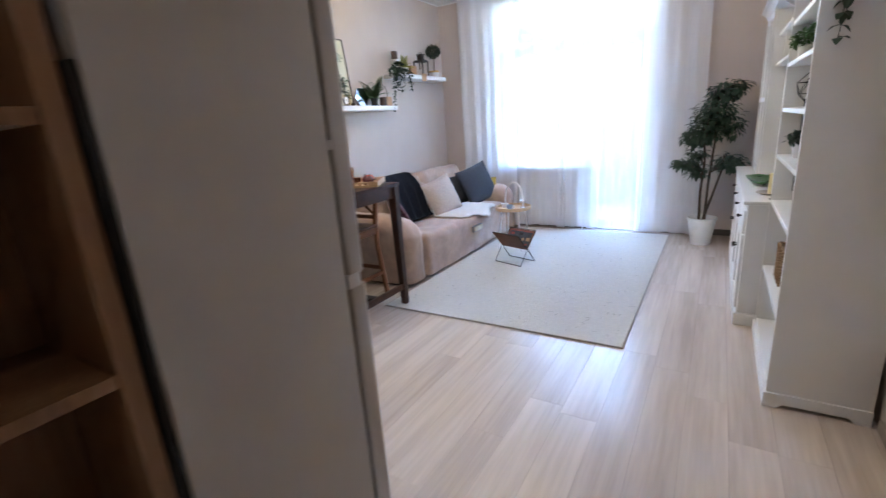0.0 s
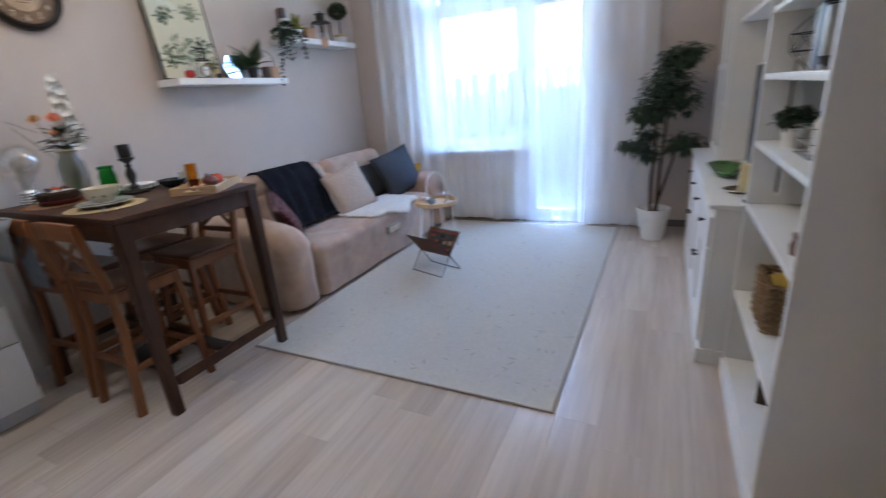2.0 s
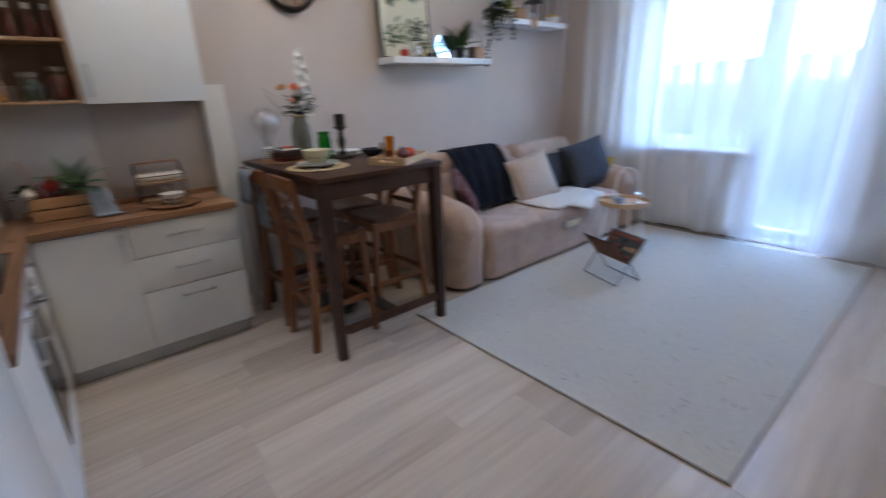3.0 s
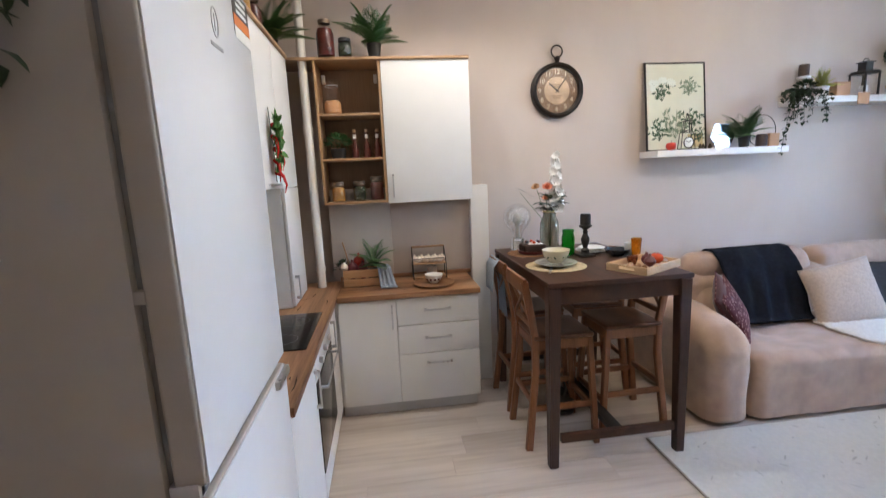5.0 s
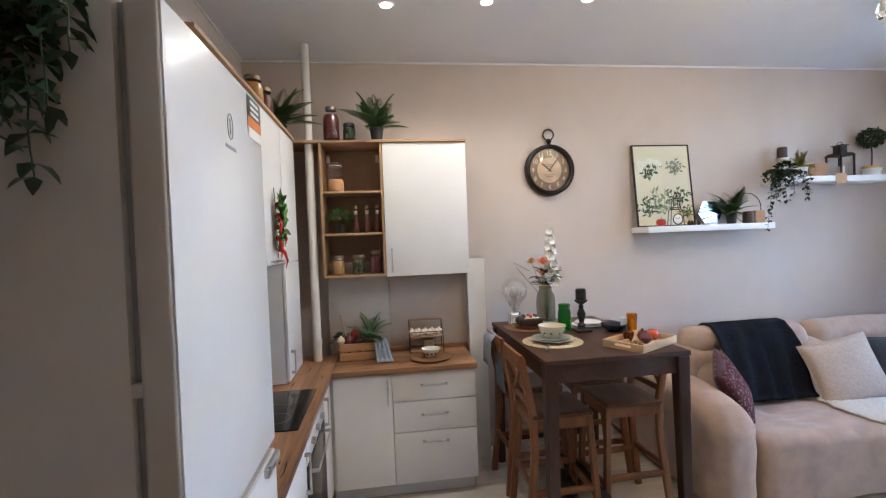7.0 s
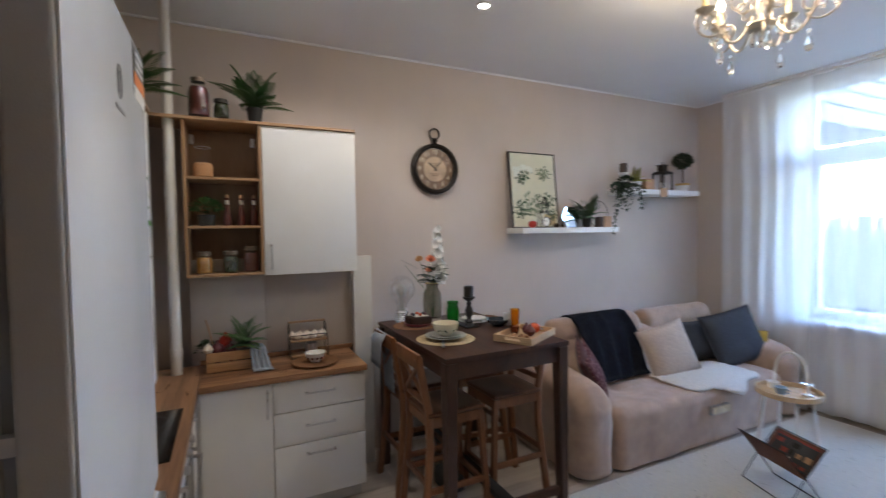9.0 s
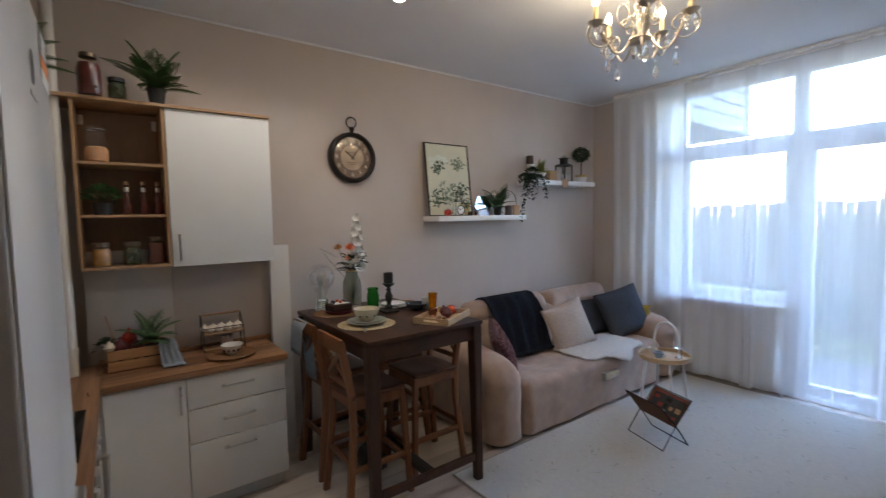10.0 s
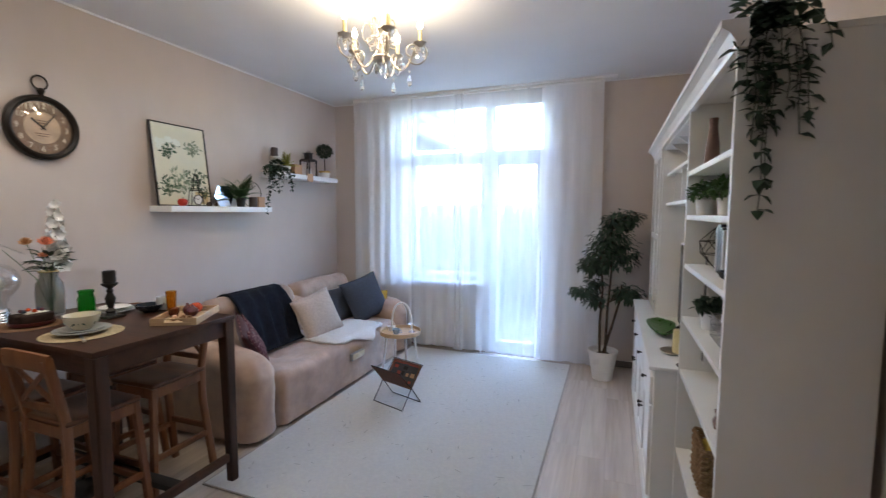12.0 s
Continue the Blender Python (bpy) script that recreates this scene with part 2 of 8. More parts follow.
ORANGEPINE = wood("crate_pine", (0.40, 0.20, 0.08), (0.58, 0.34, 0.16), 'y', 0.5, 12)
SMOKE = glass("smoky_green_glass", (0.60, 0.61, 0.54))
GREENG = glass("bottle_green_glass", (0.07, 0.52, 0.09))
AMBER = glass("amber_glass", (0.80, 0.44, 0.06))
BROWNG = glass("pink_brown_glass", (0.45, 0.22, 0.16))
PANEG = thin_glass("window_pane_glass", 0.04)
GLOBEG = thin_glass("lamp_globe_glass", 0.24)
DIALGLASS = thin_glass("dial_glass", 0.07)
MIRROR = M("mirror_silver", (0.72, 0.77, 0.82), 0.02, 0.0, metal=1.0, bump=0, rvar=0.0)
UPVC = M("white_window_profile", (0.80, 0.82, 0.84), 0.35, 0.02)
TULLE = sheer("thin_white_voile", 0.47, (0.95, 0.96, 0.98), 0.22)
DENSE = sheer("gathered_white_voile", 0.20, (0.97, 0.97, 0.98), 0.55)
TULLEW = sheer("white_window_voile", 0.45, (0.96, 0.96, 0.98), 0.19)
BULBG = glow("warm_candle_bulb", (1.0, 0.82, 0.55), 1.6)
SPOTG = glow("downlight_lens", (1.0, 0.93, 0.82), 0.8)
JARG = thin_glass("jar_glass", 0.03)
BRASS = M("aged_champagne_metal", (0.56, 0.50, 0.42), 0.32, 0.1, metal=1.0)
CRYSTAL = glass("crystal_drop", (1.0, 0.97, 0.92), 0.0, 1.55)
GOLD = M("gold_paint", (0.72, 0.50, 0.20), 0.35, 0.08, metal=0.8)
CLOCKRIM = M("dark_bronze_metal", (0.025, 0.02, 0.017), 0.4, 0.2, metal=0.5)
DIALOUT = M("clock_dial_brown", (0.20, 0.125, 0.075), 0.6, 0.25, 12)
DIALIN = M("clock_dial_parchment", (0.52, 0.38, 0.25), 0.7, 0.2, 14)
CREAMINK = M("dial_ink_cream", (0.70, 0.60, 0.45), 0.6)
DARKINK = M("dark_ink", (0.03, 0.025, 0.02), 0.6)
PAPER = M("botanical_print_paper", (0.70, 0.68, 0.53), 0.8, 0.05, 5)
PRINTG = M("print_green_ink", (0.055, 0.10, 0.055), 0.8, 0.3, 20)
PRINTP = M("print_pale_green_ink", (0.22, 0.27, 0.18), 0.8, 0.3, 20)
PRINTW = M("print_white_ink", (0.74, 0.76, 0.66), 0.8, 0.1)
REDFRUIT = M("red_fruit", (0.45, 0.035, 0.02), 0.3, 0.3, 12)
TOMATO = M("orange_red_tomato", (0.60, 0.085, 0.025), 0.25, 0.15)
DARKRED = M("dark_red_onion", (0.10, 0.015, 0.02), 0.35, 0.3)
CHILI = M("red_chili", (0.55, 0.02, 0.02), 0.25, 0.15)
CAKE = M("dark_chocolate_cake", (0.028, 0.012, 0.008), 0.7, 0.3, 30, 0.4)
ICING = M("white_icing", (0.80, 0.76, 0.70), 0.6)
TEALISH = M("blue_lidded_cup", (0.30, 0.42, 0.55), 0.4)
CANDLEY = M("ivory_wax", (0.72, 0.62, 0.33), 0.5, 0.04)
CANDLEB = M("grey_brown_wax", (0.10, 0.075, 0.07), 0.6, 0.1)
EGG = M("garlic_skin", (0.72, 0.62, 0.50), 0.55, 0.12, 30)
CLOTHB = M("blue_grey_linen", (0.30, 0.34, 0.40), 0.95, 0.12, 30, 0.5, 200)
TANCARD = M("kraft_card", (0.50, 0.30, 0.17), 0.7, 0.06)
PINKVASE = M("dusty_brown_ceramic", (0.20, 0.12, 0.10), 0.35, 0.1)
LEATHER = M("brown_leather", (0.20, 0.085, 0.045), 0.5, 0.15, 15, 0.2)
MAGA = M("magazine_cover_dark", (0.05, 0.055, 0.06), 0.4, 0.3)
MAGB = M("magazine_cover_red", (0.35, 0.06, 0.04), 0.4, 0.3)
MAGC = M("magazine_cover_pale", (0.55, 0.50, 0.42), 0.4, 0.2)
PIPEM = M("white_painted_pipe", (0.72, 0.70, 0.66), 0.45, 0.05)
ORANGE = M("orange_sticker", (0.75, 0.20, 0.03), 0.5)
PEACH = M("peach_petal", (0.80, 0.36, 0.20), 0.7, 0.2)
PETALW = M("white_petal", (0.80, 0.79, 0.76), 0.7, 0.05)
TVB = M("tv_black", (0.012, 0.012, 0.013), 0.3)
SIDING = M("pale_siding", (0.22, 0.23, 0.25), 0.8, 0.06)
FENCE = M("pale_fence_board", (0.085, 0.083, 0.078), 0.9, 0.1, rand=0.1)
GRASS = M("lawn", (0.04, 0.06, 0.03), 1.0, 0.3, 2, 0.5)
HEDGE = M("hedge_leaf", (0.045, 0.075, 0.04), 0.7, 0.3)
DARKSHELF = wood("dark_oak_shelf", (0.16, 0.075, 0.03), (0.27, 0.14, 0.065), 'z', 0.5, 12)
JAM = M("red_preserve", (0.07, 0.009, 0.005), 0.3, 0.5, 20, coat=0.5)
PICKLE = M("dark_green_preserve", (0.022, 0.032, 0.010), 0.25, 0.6, 25, coat=0.5)
CORN = M("yellow_preserve", (0.30, 0.135, 0.010), 0.3, 0.4, 25, coat=0.5)
PINKSALT = M("pink_grains", (0.52, 0.27, 0.115), 0.8, 0.2, 60)
LIDM = M("jar_lid_metal", (0.20, 0.16, 0.12), 0.4, 0.1, metal=0.9)


def maroon_check():
    m, nt, p = nodes_of("maroon_patterned_cloth")
    tc, ck = nt.nodes.new("ShaderNodeTexCoord"), nt.nodes.new("ShaderNodeTexVoronoi")
    ck.inputs["Scale"].default_value = 45
    nt.links.new(tc.outputs["Object"], ck.inputs["Vector"])
    r = nt.nodes.new("ShaderNodeValToRGB")
    r.color_ramp.elements[0].position, r.color_ramp.elements[1].position = 0.25, 0.45
    r.color_ramp.elements[0].color, r.color_ramp.elements[1].color = (0.30, 0.17, 0.15, 1), (0.075, 0.012, 0.016, 1)
    nt.links.new(ck.outputs["Distance"], r.inputs[0])
    nt.links.new(r.outputs[0], p.inputs["Base Color"])
    p.inputs["Roughness"].default_value = 0.9
    return m


MAROONP = maroon_check()
MAROON = M("maroon_velvet", (0.055, 0.010, 0.013), 0.85, 0.2, sheen=0.3)


# ---- mesh helpers ----
def thing(name, loc, label, category, group="", rz=0, kind=""):
    o = new(name)
    o.empty_display_size = 0.1
    o.matrix_basis = pose(*loc, 0, 0, rz)
    return tagged(o, label, category, group, kind)


def finish(bm, name, mat, smooth):
    me = bpy.data.meshes.new(name)
    bmesh.ops.recalc_face_normals(bm, faces=bm.faces[:])
    if smooth:
        for f in bm.faces:
            f.smooth = True
        if smooth != 2:
            for e in bm.edges:
                if len(e.link_faces) == 2 and e.calc_face_angle(0) > 0.7:
                    e.smooth = False
    bm.to_mesh(me)
    bm.free()
    me.materials.append(mat)
    return me


def part(name, bm, mat, parent, label="", smooth=1):
    o = new(name, finish(bm, name, mat, smooth))
    o.parent = parent
    if label:
        o["label"] = label
    return o


def solo(name, bm, mat, label, category, loc=(0, 0, 0), rz=0, group="", kind="", smooth=1):
    o = new(name, finish(bm, name, mat, smooth))
    o.matrix_basis = pose(*loc, 0, 0, rz)
    return tagged(o, label, category, group, kind)


def BM():
    return bmesh.new()


def box(bm, lo, hi, bev=0.0, seg=2, m=None):
    """A box from corner lo to corner hi, with rounded edges."""
    c = [(a + b) / 2 for a, b in zip(lo, hi)]
    s = [abs(b - a) for a, b in zip(lo, hi)]
    t = BM()
    bmesh.ops.create_cube(t, size=1, matrix=Matrix.LocRotScale(c, None, s))
    if bev:
        bmesh.ops.bevel(t, geom=t.edges[:], offset=min(bev, min(s) * 0.45), segments=seg, profile=0.6, affect='EDGES')
    join(bm, t, m)


def join(bm, t, m=None):
    if m is not None:
        bmesh.ops.transform(t, matrix=m, verts=t.verts[:])
    vs = {}
    for v in t.verts:
        vs[v.index if v.index >= 0 else id(v)] = None
    t.verts.index_update()
    new_v = [bm.verts.new(v.co) for v in t.verts]
    for f in t.faces:
        try:
            bm.faces.new([new_v[v.index] for v in f.verts])
        except ValueError:
            pass
    t.free()


def cyl(bm, p, r, h, n=24, r2=None, m=None, bev=0.0):
    t = BM()
    bmesh.ops.create_cone(t, cap_ends=True, segments=n, radius1=r, radius2=r if r2 is None else r2, depth=h,
                          matrix=Matrix.Translation((p[0], p[1], p[2] + h / 2)))
    if bev:
        bmesh.ops.bevel(t, geom=[e for e in t.edges if abs(e.verts[0].co.z - e.verts[1].co.z) < 1e-6], offset=bev, segments=2, affect='EDGES')
    join(bm, t, m)


def lathe(bm, p, prof, n=28, m=None):
    """A turned shape: prof is a list of (radius, height)."""
    t = BM()
    rings = []
    for r, z in prof:
        if r < 1e-5:
            rings.append([t.verts.new((p[0], p[1], p[2] + z))])
        else:
            rings.append([t.verts.new((p[0] + r * math.cos(2 * math.pi * k / n), p[1] + r * math.sin(2 * math.pi * k / n), p[2] + z)) for k in range(n)])
    for a, b in zip(rings, rings[1:]):
        for k in range(n):
            q = [a[k % len(a)], a[(k + 1) % len(a)], b[(k + 1) % len(b)], b[k % len(b)]]
            u = []
            for v in q:
                if v not in u:
                    u.append(v)
            if len(u) > 2:
                t.faces.new(u)
    join(bm, t, m)


def tube(bm, pts, r, n=8, r_end=None, closed=False, m=None):
    """A round bar along points."""
    t = BM()
    pts = [Vector(q) for q in pts]
    rings, N = [], len(pts)
    up = Vector((0.13, 0.31, 0.94))
    for i, q in enumerate(pts):
        a = pts[(i - 1) % N] if closed or i > 0 else q
        b = pts[(i + 1) % N] if closed or i < N - 1 else q
        d = (b - a).normalized()
        u = d.cross(up)
        if u.length < 0.05:
            u = d.cross(Vector((1, 0, 0)))
        u.normalize()
        w = d.cross(u)
        rr = r if r_end is None else r + (r_end - r) * i / max(1, N - 1)
        rings.append([t.verts.new(q + rr * (math.cos(2 * math.pi * k / n) * u + math.sin(2 * math.pi * k / n) * w)) for k in range(n)])
    for i in range(N if closed else N - 1):
        a, b = rings[i], rings[(i + 1) % N]
        for k in range(n):
            t.faces.new((a[k], a[(k + 1) % n], b[(k + 1) % n], b[k]))
    if not closed:
        t.faces.new(rings[0][::-1])
        t.faces.new(rings[-1])
    join(bm, t, m)


def rbox(bm, c, s, r, n=4, m=None, mid=6, fn=None):
    """A soft box: size s, corner radius r; fn may push each point about."""
    t = BM()
    h = [a / 2 for a in s]
    r = min(r, min(h) * 0.999)
    ax = []
    for k in range(3):
        inner = h[k] - r
        left = [-h[k] + r * (1 - math.cos(math.pi / 2 * i / n)) * 1.0 for i in range(n)]
        left = [-inner - r * math.tan(math.pi / 4 * (1 - i / n)) for i in range(n)]
        ax.append(left + [-inner + 2 * inner * i / mid for i in range(mid + 1)] + [-x for x in left[::-1]])
    seen = {}

    def vert(p):
        key = tuple(round(x, 6) for x in p)
        if key not in seen:
            q = Vector(p)
            inn = Vector([max(-(h[k] - r), min(h[k] - r, q[k])) for k in range(3)])
            d = q - inn
            if d.length > 1e-9:
                q = inn + d.normalized() * r
            if fn:
                q = fn(q)
            seen[key] = t.verts.new(q + Vector(c))
        return seen[key]
    for k in range(3):
        i, j = (k + 1) % 3, (k + 2) % 3
        for side in (-h[k], h[k]):
            for a, a2 in zip(ax[i], ax[i][1:]):
                for b, b2 in zip(ax[j], ax[j][1:]):
                    q = []
                    for u, v in ((a, b), (a2, b), (a2, b2), (a, b2)):
                        p = [0, 0, 0]
                        p[k], p[i], p[j] = side, u, v
                        q.append(vert(p))
                    if len(set(q)) > 2:
                        try:
                            t.faces.new(q)
                        except ValueError:
                            pass
    join(bm, t, m)


def cushion(bm, w, h, d, m, n=18, seed=1, pull=0.06):
    """A square cushion in its local x-z plane, thick along y."""
    t = BM()

    def P(i, j, side):
        u, v = 2 * i / n - 1, 2 * j / n - 1
        z = ((1 - abs(u) ** 2.6) * (1 - abs(v) ** 2.6)) ** 0.55
        k = 1 - pull * (1 - u * u) * abs(v) - 0.0
        l = 1 - pull * (1 - v * v) * abs(u)
        wob = noise.noise(Vector((u * 2.3 + seed * 7, v * 2.3, side))) * 0.10 * z
        return Vector((u * w / 2 * l, side * (z + wob) * d / 2, v * h / 2 * k))
    for side in (-1, 1):
        g = [[t.verts.new(P(i, j, side)) for j in range(n + 1)] for i in range(n + 1)]
        for i in range(n):
            for j in range(n):
                t.faces.new((g[i][j], g[i + 1][j], g[i + 1][j + 1], g[i][j + 1]))
    bmesh.ops.remove_doubles(t, verts=t.verts[:], dist=0.0004)
    join(bm, t, m)


def leaf(bm, p, d, up, L, W, fold=0.25, droop=0.15):
    """A pointed leaf with a folded midrib, from p along d."""
    d = d.normalized()
    s = d.cross(up)
    if s.length < 1e-3:
        s = d.cross(Vector((1, 0.2, 0)))
    s.normalize()
    u = s.cross(d)
    a = p
    b = p + d * L * 0.45
    e = p + d * L - u * L * droop
    l = p + d * L * 0.4 + s * W / 2 + u * W * fold
    r = p + d * L * 0.4 - s * W / 2 + u * W * fold
    l2 = p + d * L * 0.75 + s * W * 0.3 + u * (W * fold * 0.5 - L * droop * 0.4)
    r2 = p + d * L * 0.75 - s * W * 0.3 + u * (W * fold * 0.5 - L * droop * 0.4)
    v = [bm.verts.new(x) for x in (a, b, e, l, r, l2, r2)]
    for f in ((0, 3, 1), (0, 1, 4), (1, 3, 5), (1, 5, 2), (1, 2, 6), (1, 6, 4)):
        bm.faces.new([v[k] for k in f])


def rvec(rng, zmin=-1.0):
    while True:
        v = Vector((rng.uniform(-1, 1), rng.uniform(-1, 1), rng.uniform(zmin, 1)))
        if 0.1 < v.length < 1:
            return v.normalized()


def fronds(bm, base, count, L, rng, rise=0.9, w=0.035, step=20, spread=1.0, tip=True):
    """Arching fern fronds set with two rows of leaflets."""
    for k in range(count):
        a = 2 * math.pi * (k + rng.uniform(-0.35, 0.35)) / count
        l = L * rng.uniform(0.7, 1.1)
        el = rng.uniform(0.35, 1.0) * rise
        prev = None
        for i in range(step + 1):
            f = i / step
            out = l * f * math.cos(el) * (0.55 + 0.45 * f) * spread
            z = l * (f * math.sin(el) * 1.15 - 0.55 * f * f * math.cos(el))
            q = Vector(base) + Vector((math.cos(a) * out, math.sin(a) * out, z))
            if prev is not None:
                d = (q - prev).normalized()
                side = d.cross(Vector((0, 0, 1))).normalized()
                ww = w * math.sin(math.pi * min(1, 0.15 + 0.85 * f)) + 0.006
                for sgn in (-1, 1):
                    leaf(bm, q, d * 0.5 + side * sgn, Vector((0, 0, 1)), ww * 1.6, l / step * 1.1, 0.1, 0.2)
            prev = q


def strands(bm, leafbm, base, ends, rng, L=0.045, W=0.022, every=0.028):
    """Hanging stems with leaves; base point and a list of end points."""
    for e in ends:
        a, e = Vector(base), Vector(e)
        mid = Vector(((a.x + e.x) / 2 + (e.x - a.x) * 0.35, (a.y + e.y) / 2 + (e.y - a.y) * 0.35, max(a.z, e.z) + 0.01))
        pts = []
        n = max(6, int((e - a).length / every))
        for i in range(n + 1):
            f = i / n
            q = a * (1 - f) ** 2 + mid * 2 * f * (1 - f) + e * f * f
            q += Vector((noise.noise(q * 9), noise.noise(q * 9 + Vector((5, 5, 5))), 0)) * 0.012
            pts.append(q)
        tube(bm, pts, 0.0016, 5)
        for i, q in enumerate(pts[1:]):
            for s in range(2):
                d = rvec(rng)
                d.z = d.z * 0.4 - 0.35
                leaf(leafbm, q, d, Vector((0, 0, 1)), L * rng.uniform(0.7, 1.2), W * rng.uniform(0.8, 1.2), 0.15, 0.2)


def text_part(name, s, size, m, mat, parent, depth=0.0006):
    cu = bpy.data.curves.new(name, 'FONT')
    cu.body, cu.size, cu.extrude, cu.align_x, cu.align_y = s, size, depth, 'CENTER', 'CENTER'
    tmp = bpy.data.objects.new(name + "_t", cu)
    me = bpy.data.meshes.new_from_object(tmp)
    bpy.data.objects.remove(tmp)
    o = new(name, me)
    me.materials.append(mat)
    o.parent = parent
    o.matrix_basis = m
    return o

# ---- room shell ----
X0, X1, Y0, Y1, H = -3.80, 0.62, 0.668, 6.54, 3.19
HY = -1.30


def wall(name, boxes, label, mat=WALL):
    bm = BM()
    for lo, hi in boxes:
        box(bm, lo, hi)
    return solo(name, bm, mat, label, "wall", kind="structure", smooth=0)


wall("wall_west", [((X0 - 0.15, 0.58, 0), (X0, Y1 + 0.30, H))], "beige papered long wall behind sofa and table")
wall("wall_east", [((X1, HY - 0.15, 0), (X1 + 0.15, Y1 + 0.30, H))], "beige papered wall behind the white furniture")
wall("wall_kitchen", [((X0, 0.58, 0), (-1.42, Y0, H))], "beige wall behind the fridge and kitchen run")
wall("wall_hall_end", [((-1.57, HY - 0.15, 0), (X1, HY, H))], "plain beige wall closing the hall")
wall("wall_hall_side", [((-1.57, HY, 0), (-1.42, 0.58, H))], "plain beige side wall of the hall")
wall("wall_north", [((X0, Y1, 0), (-2.72, Y1 + 0.30, H)), ((-0.92, Y1, 0), (X1, Y1 + 0.30, H)), ((-2.72, Y1, 0), (-1.63, Y1 + 0.30, 0.86)),
                    ((-2.72, Y1, 3.10), (-0.92, Y1 + 0.30, H))], "beige wall with the tall window and balcony door")
bm = BM()
box(bm, (X0 - 0.15, HY - 0.15, H), (X1 + 0.15, Y1 + 0.30, H + 0.12))
solo("ceiling", bm, CEIL, "matte white stretch ceiling", "ceiling", kind="structure", smooth=0)
bm = BM()
for lo, hi in [((X0, Y0, H - 0.016), (X0 + 0.012, Y1, H - 0.001)), ((X1 - 0.012, HY, H - 0.016), (X1, Y1, H - 0.001)),
               ((X0 + 0.012, Y1 - 0.012, H - 0.016), (X1 - 0.012, Y1, H - 0.001)), ((X0 + 0.012, Y0, H - 0.016), (-1.42, Y0 + 0.012, H - 0.001))]:
    box(bm, lo, hi, 0.003)
solo("trim", bm, TRIMW, "thin white ceiling edge strip", "trim", kind="structure")
bm = BM()
box(bm, (X0, Y1 - 0.016, 0.002), (-1.62, Y1, 0.075), 0.004)
box(bm, (-0.92, Y1 - 0.016, 0.002), (X1, Y1, 0.075), 0.004)
solo("baseboard", bm, SKIRT, "dark brown skirting under the window", "baseboard", kind="structure")
bm = BM()
box(bm, (X1 - 0.014, HY, 0.002), (X1, 2.86, 0.06), 0.004)
box(bm, (X1 - 0.014, 6.0, 0.002), (X1, Y1 - 0.016, 0.06), 0.004)
solo("baseboard_2", bm, SKIRTB, "beige skirting along the papered wall", "baseboard", kind="structure")
bm = BM()
box(bm, (X0 - 0.15, HY - 0.15, -0.12), (X1 + 0.15, Y1 + 0.30, -0.006))
floor = solo("floor", bm, JOINT, "light oak laminate plank floor", "floor", kind="structure", smooth=0)

# ---- window, balcony door ----
win = thing("window_1", (0, 0, 0), "white framed window with a fixed top light", "window", kind="structure")
WY0, WY1 = 6.64, 6.71


def frame_rect(bm, x0, x1, z0, z1, w, y0, y1):
    box(bm, (x0, y0, z0), (x0 + w, y1, z1), 0.006)
    box(bm, (x1 - w, y0, z0), (x1, y1, z1), 0.006)
    box(bm, (x0 + w, y0, z0), (x1 - w, y1, z0 + w), 0.006)
    box(bm, (x0 + w, y0, z1 - w), (x1 - w, y1, z1), 0.006)


def pane(x0, x1, z0, z1, par):
    bm = BM()
    box(bm, (x0, 6.67, z0), (x1, 6.678, z1))
    o = part("pane", bm, PANEG, par, "clear window glass", 0)
    o.visible_shadow = False


bm = BM()
frame_rect(bm, -2.72, -1.632, 0.86, 3.10, 0.06, WY0, WY1)
box(bm, (-2.66, WY0, 2.39), (-1.692, WY1, 2.50), 0.006)
part("window_frame", bm, UPVC, win)
bm = BM()
frame_rect(bm, -2.66, -1.692, 0.92, 2.39, 0.05, WY0 - 0.015, WY1 - 0.02)
part("sash", bm, UPVC, win)
pane(-2.66, -1.692, 2.49, 3.05, win)
pane(-2.61, -1.742, 0.97, 2.34, win)
bm = BM()
box(bm, (-2.78, Y1 - 0.12, 0.845), (-1.66, WY0 - 0.02, 0.875), 0.01)
part("window_sill", bm, UPVC, win, "white window sill board")
door = thing("door_1", (0, 0, 0), "white glazed balcony door with a top light", "balcony door", kind="structure")
bm = BM()
frame_rect(bm, -1.628, -0.92, 0.0, 3.10, 0.06, WY0, WY1)
box(bm, (-1.568, WY0, 2.39), (-0.98, WY1, 2.50), 0.006)
part("door_frame", bm, UPVC, door)
bm = BM()
frame_rect(bm, -1.568, -0.98, 0.06, 2.39, 0.07, WY0 - 0.02, WY1 - 0.02)
leafp = part("door_leaf", bm, UPVC, door)
bm = BM()
box(bm, (-1.545, WY0 - 0.05, 1.02), (-1.52, WY0 - 0.02, 1.10), 0.006)
box(bm, (-1.545, WY0 - 0.06, 1.05), (-1.52, WY0 - 0.045, 1.18), 0.006)
part("door_handle", bm, UPVC, leafp)
pane(-1.568, -0.98, 2.49, 3.05, door)
pane(-1.50, -1.05, 0.13, 2.32, door)
bm = BM()
box(bm, (-1.63, Y1 - 0.02, 0.0), (-0.92, WY0, 0.045), 0.008)
part("threshold", bm, UPVC, door, "white door threshold")

